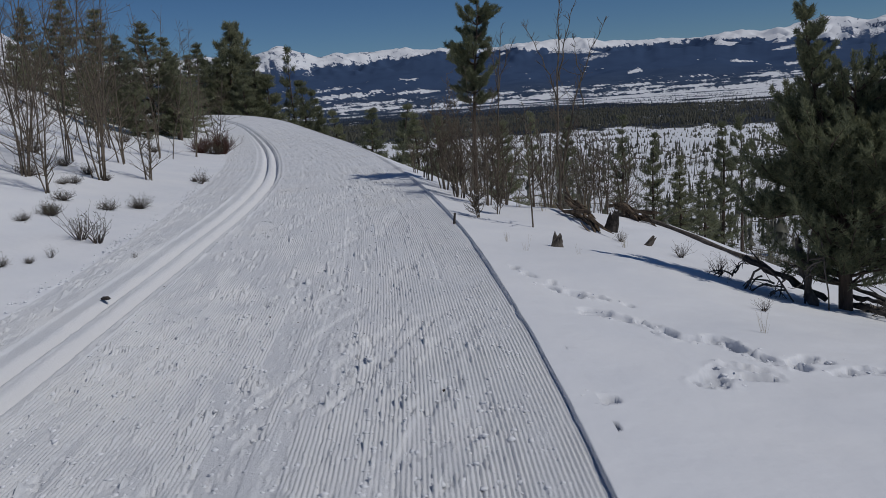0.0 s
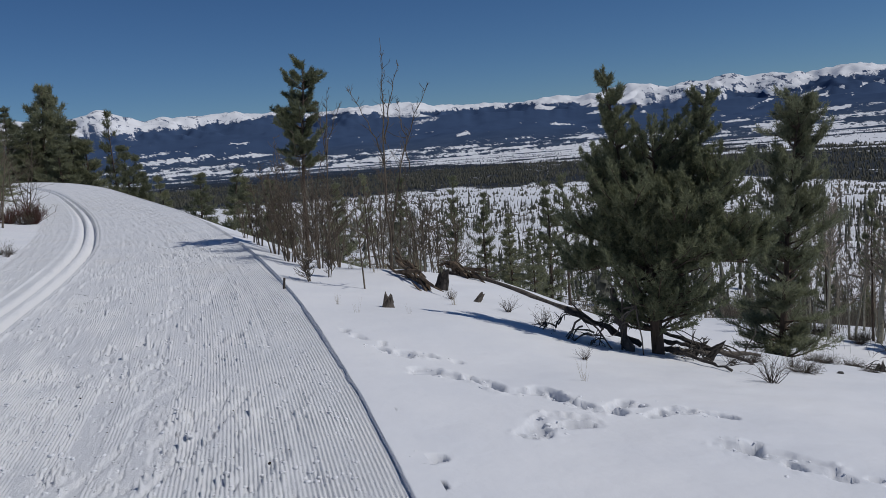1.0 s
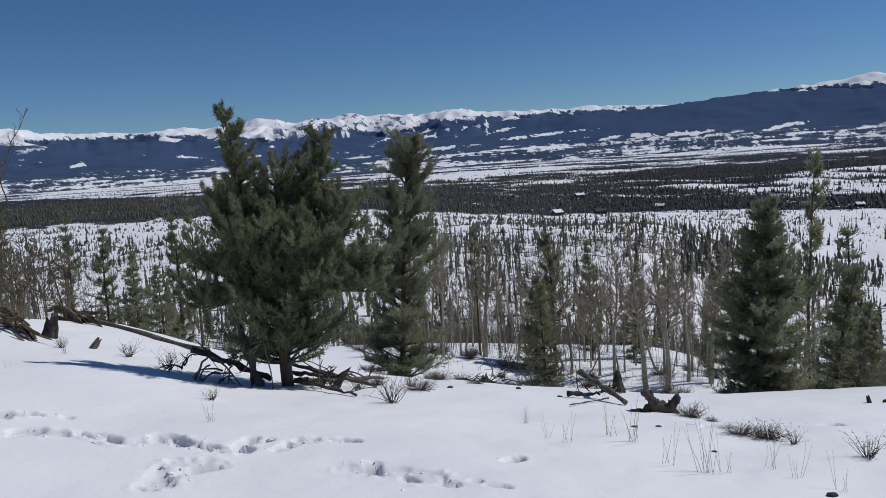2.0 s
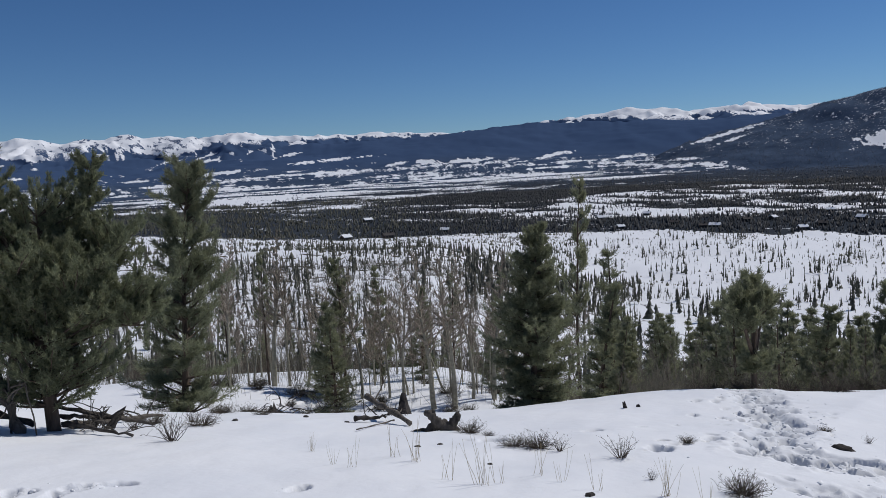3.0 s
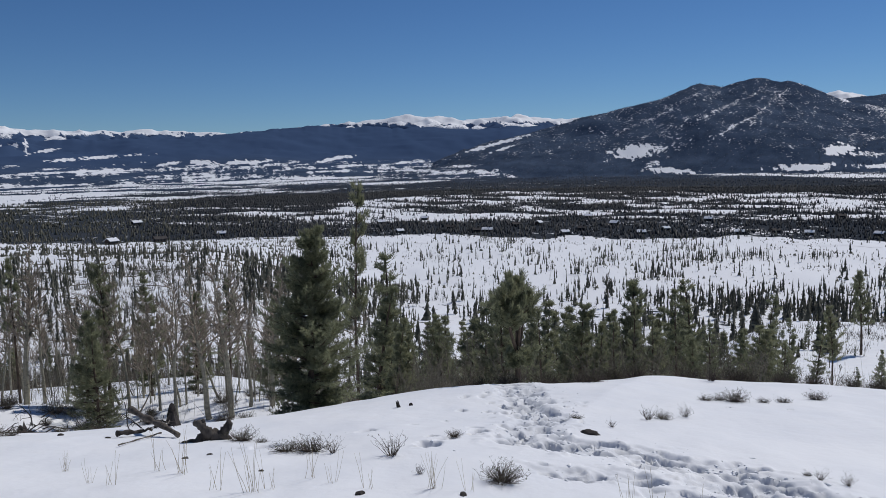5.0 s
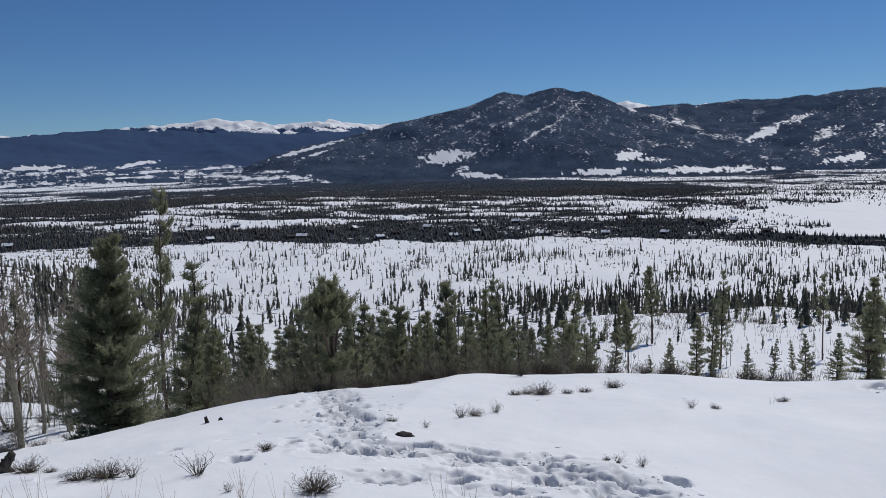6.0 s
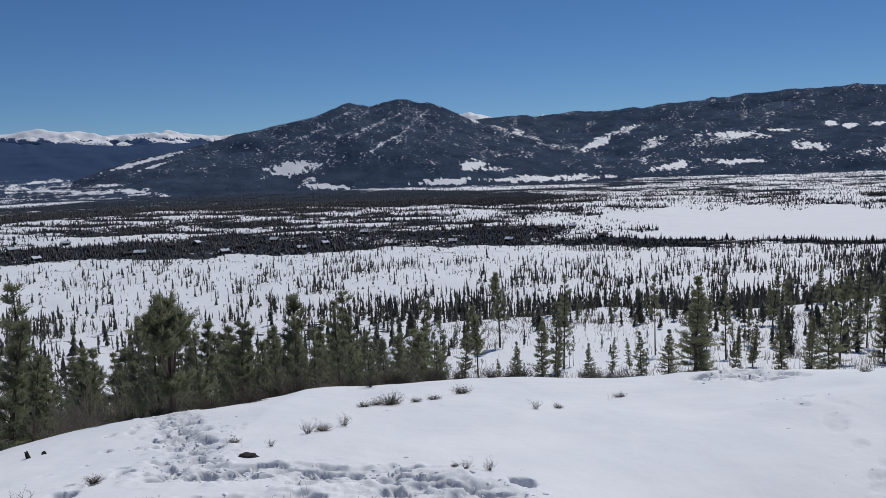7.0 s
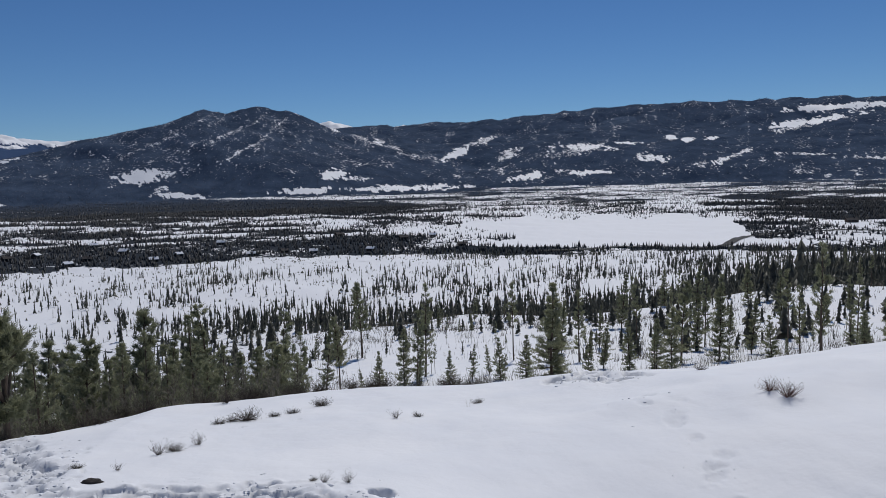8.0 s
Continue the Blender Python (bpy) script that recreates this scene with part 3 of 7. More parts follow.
def cover_of(x, y, z, best):
    """Share of the ground under conifers, 0 to 1."""
    r = np.hypot(x, y)
    az = np.degrees(np.arctan2(x, y))
    el = np.degrees(np.arctan2(z - 1.6, r))
    stripe = fbm(az * 0.22 + 4, np.log(np.maximum(r, 1)) * 17, 4)
    blot = fbm(x / 130, y / 130, 4)
    right = smooth(44, 60, az + 14 * fbm(x / 60, y / 60, 3))
    # woods and fields of the valley, seen far along on the right; mixed meadows on the left
    edge = np.interp(az, [-10, 8, 14, 21, 30, 44, 56], [2600, 2250, 1800, 1430, 1250, 1150, 1250]) + 60 * fbm(az * 0.8, az * 0 + 2, 3)
    left = smooth(600, 690, r + 90 * fbm(az * 0.7, az * 0, 3)) * smooth(edge + 90, edge - 40, r) * (0.92 + 0.9 * fbm(x / 40, y / 60, 3))
    left = np.maximum(left, smooth(edge - 60, edge + 60, r) * (0.38 + 0.24 * smooth(25, 33, az) + 2.9 * stripe + 0.4 * blot))
    c = np.where(r > 300, right * belts(x, y, r, az, stripe, blot) + (1 - right) * left, 0)
    patch = fbm(x / 45, y / 45, 3)
    c = np.where((r > 850) & (best < 0), c + 0.6 * fbm(x / 26, y / 26, 3), c)
    low = (r > 42) & (r < 340) & (best < 0)
    c = np.where(low & (az < 62), 0.14 + 0.4 * blot + 0.5 * patch, c)
    c = np.where(low & (az >= 62) & (r > 150), 0.34 + 0.5 * patch, c)
    c = np.where(on_lake(r, az) & (best < 0), 0, c)
    # mountains: bare snow above the tree line, woods broken by clearings below it
    rough = fbm(az * 1.3, el * 3.1 + az * 0.3, 4)
    grain = fbm(az * 4.0 + 3, el * 5.0 - az * 0.9, 4, 0.6)
    line = np.interp(az, [-15, -10, -4, 0, 5, 9, 14, 18, 22.4, 26.5, 28, 29.2, 31.5, 34.2, 35.5, 37, 38.6, 42.5, 45, 48, 53, 56, 62, 65, 69, 74, 80, 90, 104],
                     [1.8, 2.1, 2.3, 2.55, 2.4, 2.25, 2.02, 2.12, 1.9, 1.42, 1.75, 1.9, 1.85, 1.35, 1.73, 2.05, 2.18, 2.13, 2.2, 2.15, 2.08, 2.5, 2.6, 2.55, 2.45, 2.55, 2.2, 2.6, 2.6])
    above = el - line + 0.45 * rough + 0.5 * grain
    # rock streaks, which also paint the blue-grey shade of the gullies
    rock_shade = 0.68 * smooth(-0.01, 0.10, fbm(az * 2.6 + el * 3.2, el * 5.5 - az * 1.1, 4, 0.65)) * np.interp(az, [-14, -6, 4, 24, 27, 35, 40, 64], [1.0, 0.9, 0.3, 0.15, 1.0, 1.0, 0.3, 0.3])
    c = np.where(best == 1, smooth(0.10, -0.14, above) + rock_shade, c)
    broken = fbm(az * 1.8 + 7, el * 9.0 + az * 0.8, 5, 0.6) + 0.3 * fbm(az * 0.35, el * 1.5, 2)
    c = np.where(best == 2, 1.0 - 0.75 * smooth(0.29, 0.33, broken) * smooth(1.8, 0.6, el) * smooth(56, 46, az) - 0.5 * smooth(0.35, -0.4, el) * smooth(0.06, 0.16, broken), c)
    # streaks of fields climbing the feet of the mountains
    brim = np.interp(az, [26, 34, 40, 47, 54, 62, 68, 71, 74, 76], [-0.25, 0.3, 0.35, 0.1, 0.28, 0.25, 0.1, -0.3, -1.4, -3])
    strips = 0.66 + 2.6 * fbm(az * 0.35 + 2, el * 7.0 - az * 0.2, 4, 0.7) + 1.2 * grain
    foot = smooth(0.12, -0.12, el - brim + 0.1 + 0.5 * rough)
    c = np.where(((best == 2) | (best == 4)) & (az < 76), c * (1 - foot) + foot * np.clip(strips + 0.3 * smooth(-0.5, 0.2, el), 0, 1), c)
    speck = fbm(az * 2.2, el * 2.6 + 5, 4, 0.6) + 0.8 * np.maximum(fbm(az * 9.0, el * 12.0 + 5, 3, 0.7), 0)
    c = np.where(best == 3, 0.90 - 0.62 * np.maximum(speck - 0.02, 0) + 0.2 * rough - 0.28 * smooth(0.10, 0.25, broken) * smooth(0.9, 0.0, el), c)
    face = 0.86 + 0.22 * rough - 0.56 * np.maximum(speck, 0)
    for a0, e0, a1, e1, light in LIT_SPURS:
        u = (az - a0) / (a1 - a0)
        on = smooth(-0.12, 0.1, u) * smooth(1.12, 0.9, u)
        # sunlit crest put into the cover as a paler line
        face = face - light * on * np.exp(-((el - e0 - (e1 - e0) * u + 0.5 * rough) / 0.10) ** 2)
    c = np.where(best == 4, (face + 0.15 * smooth(0.8, -0.6, el)) * (1 - foot * (az < 76)) + c * foot * (az < 76), c)
    edge = 1.9 * fbm(az * 2.0, el * 6, 3) + 1.5 * fbm(az * 7.0, el * 14, 3)
    for a0, e0, wa, we, much, slant in CLEARINGS:
        q = np.hypot((az - a0) / wa, (el - e0 - slant * (az - a0)) / we) + edge
        c = np.where(r > 1200, c - much * smooth(1.15, 0.75, q) * (0.9 + 0.8 * grain), c)
    return np.clip(c, 0, 1)


def mesh_of(name, verts, faces, mats=(), shade=True):
    me = bpy.data.meshes.new(name)
    me.from_pydata(verts, [], faces)
    for m in mats:
        me.materials.append(m)
    if shade:
        me.polygons.foreach_set("use_smooth", [True] * len(me.polygons))
    return me


def grid_mesh(name, verts, nu, nv, mat, wrap=False):
    """A sheet of nu rows of nv vertices."""
    me = bpy.data.meshes.new(name)
    i, j = np.meshgrid(np.arange(nu - 1), np.arange(nv if wrap else nv - 1), indexing="ij")
    jn = (j + 1) % nv
    quads = np.stack([i * nv + j, i * nv + jn, (i + 1) * nv + jn, (i + 1) * nv + j], -1).reshape(-1, 4)[:, ::-1]
    n = len(quads)
    me.vertices.add(len(verts))
    me.vertices.foreach_set("co", np.asarray(verts, np.float32).ravel())
    me.loops.add(n * 4)
    me.loops.foreach_set("vertex_index", quads.ravel().astype(np.int32))
    me.polygons.add(n)
    me.polygons.foreach_set("loop_start", np.arange(0, n * 4, 4, dtype=np.int32))
    me.polygons.foreach_set("use_smooth", np.ones(n, bool))
    me.materials.append(mat)
    me.update(calc_edges=True)
    return me


def sheet(name, r, az, wrap, sink):
    """A polar sheet of land, with its woods and trodden places as attributes; sink: lowered where a finer sheet lies over it."""
    rr, aa = np.meshgrid(r, np.radians(az), indexing="ij")
    x, y = (rr * np.sin(aa)).ravel(), (rr * np.cos(aa)).ravel()
    z, best = height(x, y)
    s = across(x, y)
    under = (s > -HALF - 0.03) & (s < HALF + 0.075) & (y < 88) & (y > -30)
    close = np.nonzero((np.hypot(x, y) < 26) & ~under)[0]
    trod_shade = np.zeros_like(x)
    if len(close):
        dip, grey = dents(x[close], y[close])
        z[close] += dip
        trod_shade[close] = grey
    cover = cover_of(x, y, z, best)
    far = np.hypot(x, y)
    bearing = np.degrees(np.arctan2(x, y))
    z = np.where(under, z - 0.16, z) - sink * smooth(650, 700, far) * (bearing > -33) * (bearing < 135)
    me = grid_mesh(name, np.stack([x, y, z], 1), len(r), len(az), SNOW, wrap=wrap)
    # distance, and hills in part, drive the haze blue of the canopy
    for attr, vals in (("cover", cover), ("trodden", trod_shade), ("hills", smooth(1700, 2400, far)), ("distance", smooth(2900, 3700, far) * (best < 3))):
        me.attributes.new(attr, "FLOAT", "POINT").data.foreach_set("value", vals.astype(np.float32))
    return new(name, me)


def make_ground():
    az = np.concatenate([np.arange(-34, 136, 0.18), np.arange(137, 325, 5.0)])
    r = [0.6]
    while r[-1] < 24:
        r.append(r[-1] * (1.06 if r[-1] < 2.6 else 1.0036 if 4.9 < r[-1] < 6.9 else 1.0056 if 3.4 < r[-1] < 11.5 else 1.0125))
    while r[-1] < 670:
        r.append(r[-1] * 1.03)
    while r[-1] < 4900:
        r.append(r[-1] * 1.09)
    tagged(sheet("ground", np.array(r), az, True, 14.0), "snow-covered hillside with footprints and hollows", "ground", kind="structure")
    r = [640.0]
    while r[-1] < 1650:
        r.append(r[-1] * 1.011)
    r = np.concatenate([r, np.arange(r[-1] + 18, 4940, 18)])
    tagged(sheet("mountains", r, np.arange(-34, 136.2, 0.12), False, 0.0), "wooded valley and haze-tinted blue mountains with snowy crests", "mountains", kind="structure")


make_ground()


def groove_line(y):
    """Where the ski tracks run, across the trail: they drift towards the middle round the bend."""
    return -1.235 + 0.46 * smooth(5, 19, y)


def trail_profile(s, y):
    """Groomed snow: two ski grooves on the left, ribs from the groomer, scuffs, clods and skate marks."""
    z = np.zeros_like(s)
    q0 = s - groove_line(y)
    for c in (-0.125, 0.125):             # each groove: a long left wall and a steep right one
        q = q0 - c
        z -= 0.10 * smooth(-0.12, 0.035, q) * smooth(0.074, 0.056, q)
        z += 0.006 * np.exp(-((q - 0.095) / 0.02) ** 2) * (1 + 3.0 * fbm(s * 9, y * 7, 3))
    pan = smooth(-0.40, -0.36, q0) * smooth(0.30, 0.27, q0)      # smooth strip left by the track setter
    z += 0.022 * np.exp(-((q0 - 0.30) / 0.022) ** 2) * np.clip(0.5 + 3.0 * fbm(s * 5, y * 6, 4, 0.65), 0, 2.2) - 0.012 * pan
    z += 0.014 * np.exp(-((q0 + 0.39) / 0.02) ** 2) * np.clip(0.5 + 3.0 * fbm(s * 6 + 4, y * 5, 4, 0.65), 0, 2)
    z += 0.03 * fbm(s * 1.1, y * 0.5, 3)
    worn = fbm(s * 2.6 + 3, y * 0.33, 4)
    skate = fbm((s + 0.25 * y) * 3.0, (y - 0.3 * s) * 0.5 + 9, 3)
    lines = fbm(s * 5.0 + 1, y * 0.16, 3)  # flattened strips that run along the trail
    keep = smooth(-0.14, 0.02, worn) * smooth(-0.24, -0.10, skate) * smooth(-0.14, -0.05, lines + 0.22 * smooth(0.9, 1.3, s))
    keep = np.maximum(keep, smooth(0.9, 1.2, s) * smooth(-0.25, -0.15, worn)) * (1 - pan) * (0.4 + 0.6 * smooth(-1.9, -1.6, s))
    z += 0.0062 * np.sin(s * 2 * np.pi / 0.0225 + 0.4 * fbm(s * 0, y * 0.5, 2)) * keep * np.clip(0.75 + 1.6 * fbm(s * 7, y * 3, 3), 0.1, 1.2) * smooth(15, 8, y)
    z += 0.006 * smooth(-0.09, -0.05, lines) * (1 - pan)
    lane = smooth(0.32, 0.45, q0) * smooth(1.95, 1.4, s) + 0.8 * smooth(-0.42, -0.5, q0)
    where = (0.35 + 0.65 * smooth(-0.1, 0.2, fbm(s * 3.1 + 8, y * 1.6 + 2, 4))) * lane
    z += 0.26 * np.maximum(fbm(s * 22, y * 18, 3) - 0.19, 0) * (0.12 + where) - 0.24 * np.maximum(fbm(s * 15 + 40, y * 13, 3) - 0.18, 0) * (0.12 + where)
    z += 0.030 * fbm(s * 7, y * 5 + 30, 4, 0.6) * where
    z -= 0.014 * smooth(0.18, 0.2, fbm((s - 0.35 * y) * 5.0, (y + 0.35 * s) * 0.9, 2)) * lane
    shoulder = smooth(-1.75, -1.95, s)
    z += shoulder * (0.07 * np.maximum(fbm(s * 8 + 5, y * 7, 4, 0.65), 0) + 0.03 * fbm(s * 2, y * 1.5, 3))
    return z


def make_trail():
    """Fine near by, coarser with distance, as strips that meet end to end."""
    strips = []
    for name, ys, ds in (("groomed_snow", np.concatenate([np.arange(-8, 1.5, 0.5), np.arange(1.5, 7, 0.036), np.arange(7, 15.0, 0.10)]), 0.0056),
                         ("groomed_snow", np.concatenate([np.arange(14.9, 40, 0.3), np.arange(40, 89, 0.8)]), 0.025)):
        ss = np.arange(-HALF - 0.14, HALF + 0.17, ds)
        y, s = np.meshgrid(ys, ss, indexing="ij")
        slope = (trail_x(y + 0.25) - trail_x(y - 0.25)) / 0.5
        n = np.sqrt(1 + slope ** 2)
        x = trail_x(y) + s / n
        yy = y - s * slope / n
        edge, _ = height(x, yy)
        lane = trail_z(y) + trail_profile(s, y)
        wave = 0.012 * fbm(y * 3.0, y * 0 + 2, 3) + 0.02 * fbm(y * 0.8, y * 0 + 6, 2)
        side = smooth(HALF - 0.006, HALF + 0.006, s + wave) + smooth(-HALF + 0.05, -HALF - 0.08, s + 2 * wave)
        z = lane * (1 - side) + edge * side + 0.004
        me = grid_mesh(name, np.stack([x, yy, z], -1).reshape(-1, 3), len(ys), len(ss), GROOMED)
        me.flip_normals()
        me.materials.append(SNOW)
        outer = (s[:-1, :-1] > HALF + 0.004) | (s[:-1, :-1] < -HALF - 0.02)
        me.polygons.foreach_set("material_index", outer.ravel().astype(np.int32))
        q0 = s - groove_line(y)
        # covers only the sun-facing left wall of each groove
        clean = sum(smooth(-0.11, -0.075, q0 - c + 0.10 * fbm(s * 3, y * 2.5, 3)) * smooth(0.05, 0.03, q0 - c) for c in (-0.125, 0.125))
        me.attributes.new("clean", "FLOAT", "POINT").data.foreach_set("value", clean.ravel().astype(np.float32))
        uv = me.uv_layers.new(name="lane")
        idx = np.empty(len(me.loops), np.int32)
        me.loops.foreach_get("vertex_index", idx)
        uv.data.foreach_set("uv", np.stack([s.ravel()[idx], y.ravel()[idx]], 1).astype(np.float32).ravel())
        strips.append(new(name, me))
    trail = tagged(new("trail"), "groomed ski trail with ribbed snow and two parallel grooves", "ski trail", kind="structure")
    for o in strips:
        o.parent = trail


make_trail()


def clod_mass(name, places, sizes, label, seed):
    """Loose broken lumps of snow, half sunk: jittered eight-sided stones in one mesh."""
    rng = np.random.RandomState(seed)
    n = len(places)
    corner = np.array([(1, 0, 0), (0, 1, 0), (-1, 0, 0), (0, -1, 0), (0, 0, 0.8), (0, 0, -0.8)], float)
    turn = rng.uniform(0, 6.28, n)
    c = np.repeat(corner[None], n, 0) * rng.uniform(0.6, 1.4, (n, 6, 1)) + rng.normal(0, 0.16, (n, 6, 3))
    x = c[:, :, 0] * np.cos(turn)[:, None] - c[:, :, 1] * np.sin(turn)[:, None]
    y = c[:, :, 0] * np.sin(turn)[:, None] + c[:, :, 1] * np.cos(turn)[:, None]
    v = np.stack([x, y, c[:, :, 2] * 0.6 - 0.1], 2) * sizes[:, None, None] + places[:, None, :]
    faces = np.array([(0, 1, 4), (1, 2, 4), (2, 3, 4), (3, 0, 4), (1, 0, 5), (2, 1, 5), (3, 2, 5), (0, 3, 5)])
    f = (np.arange(n)[:, None, None] * 6 + faces[None]).reshape(-1, 3)
    return tagged(new(name, mesh_of(name, v.reshape(-1, 3).tolist(), f.tolist(), (SNOW,), True)), label, "snow", kind="stuff")


def lay_clods():
    rng = np.random.RandomState(15)
    rows = []
    for line, half, deep in CHURNED:
        pts = [Vector(polar(*p)) for p in line]
        for p, q in zip(pts, pts[1:]):
            for _ in range(int((q - p).length * half * 480)):
                c = p.lerp(q, rng.rand()) + Vector(rng.normal(0, half * 0.75, 2))
                rows.append((c.x, c.y, 0.007 + 0.022 * rng.rand() ** 3))
    for cx, cy, ru, rv, turn, deep in PRINTS:
        for _ in range(2):
            rows.append((cx + rng.normal(0, ru), cy + rng.normal(0, ru), 0.006 + 0.018 * rng.rand() ** 2))
    a = np.array(rows)
    z, _ = height(a[:, 0], a[:, 1])
    z = z + dents(a[:, 0], a[:, 1])[0]
    clod_mass("broken_snow", np.stack([a[:, 0], a[:, 1], z], 1), a[:, 2], "broken lumps of trodden snow", 16)
    n = 24000
    y = 2.2 + 16 * rng.rand(n) ** 1.6
    s = rng.uniform(-0.9, 1.95, n)
    s = np.where(rng.rand(n) < 0.22, rng.uniform(-2.4, -1.66, n), s)
    s = np.where((s > -1.6) & (s < groove_line(y) + 0.28), groove_line(y) + rng.normal(0.31, 0.03, n), s)
    keep = fbm(s * 1.6 + 8, y * 0.9 + 2, 4) + rng.normal(0, 0.16, n) > -0.02
    s, y = s[keep], y[keep]
    slope = (trail_x(y + 0.25) - trail_x(y - 0.25)) / 0.5
    m = np.sqrt(1 + slope ** 2)
    z = trail_z(y) + np.where(s > -HALF, trail_profile(s, y), 0.03)
    size = 0.005 + 0.019 * rng.rand(len(s)) ** 3.0
    clod_mass("snow_crumbs", np.stack([trail_x(y) + s / m, y - s * slope / m, z + 0.003], 1), size, "crumbs of snow scattered on the groomed trail", 17)


lay_clods()


# ---- plants ----
class Buf:
    """Collects triangles and quads of one mesh."""

    def __init__(self):
        self.v, self.f, self.blades = [], [], []

    def tube(self, pts, radii, sides=5, cap=True):
        base = len(self.v)
        up = Vector((0, 0, 1))
        for k, (p, r) in enumerate(zip(pts, radii)):
            d = (pts[min(k + 1, len(pts) - 1)] - pts[max(k - 1, 0)])
            d = d.normalized() if d.length > 1e-9 else up
            a = d.cross(Vector((0.31, 0.9, 0.17))).normalized()
            b = d.cross(a)
            for i in range(sides):
                t = 2 * math.pi * i / sides
                self.v.append(p + (a * math.cos(t) + b * math.sin(t)) * r)
        for k in range(len(pts) - 1):
            for i in range(sides):
                j = (i + 1) % sides
                self.f.append((base + k * sides + i, base + k * sides + j, base + (k + 1) * sides + j, base + (k + 1) * sides + i))
        if cap:
            self.f.append(tuple(base + i for i in range(sides))[::-1])
            self.f.append(tuple(base + (len(pts) - 1) * sides + i for i in range(sides)))

    def sprays(self, origins, dirs, lengths, widths, rng):
        """Thin pointed blades, as many as there are origins."""
        side = np.cross(dirs, rng.normal(0, 1, dirs.shape))
        side /= np.linalg.norm(side, axis=1)[:, None] + 1e-9
        w = side * widths[:, None] * 0.5
        tips = origins + dirs * lengths[:, None]
        self.blades.append(np.stack([origins - w, origins + w, tips], 1).reshape(-1, 3))

    def mesh(self, name, mat, shade=True):
        verts = [tuple(p) for p in self.v]
        faces = list(self.f)
        if self.blades:
            b = np.concatenate(self.blades)
            n = len(verts)
            verts += b.tolist()
            faces += (np.arange(len(b)).reshape(-1, 3) + n).tolist()
        return mesh_of(name, verts, faces, (mat,), shade)


def part(name, me, parent, label=""):
    ob = new(name, me)
    ob.parent = parent
    if label:
        ob["label"] = label
    return ob


def wander(start, aim, length, steps, rng, stray=0.15, lift=0.0):
    """A bending line of points."""
    pts, d = [Vector(start)], Vector(aim).normalized()
    for _ in range(steps):
        d = (d + Vector(rng.normal(0, stray, 3)) + Vector((0, 0, lift))).normalized()
        pts.append(pts[-1] + d * (length / steps))
    return pts


def taper(r0, r1, n):
    return [r0 + (r1 - r0) * k / (n - 1) for k in range(n)]


def unit(v):
    return v / (np.linalg.norm(v, axis=1)[:, None] + 1e-9)


def needle_clump(buf, points, aims, count, length, width, spread, rng):
    """Brushes of needles round the given points."""
    o = np.repeat(np.array(points), count, 0)
    d = np.repeat(np.array(aims), count, 0) * (1 - spread) + rng.normal(0, 1, o.shape) * spread
    d = unit(d)
    o = o + rng.normal(0, length * 0.25, o.shape)
    buf.sprays(o, d, length * rng.uniform(0.6, 1.25, len(o)), width * rng.uniform(0.7, 1.3, len(o)), rng)


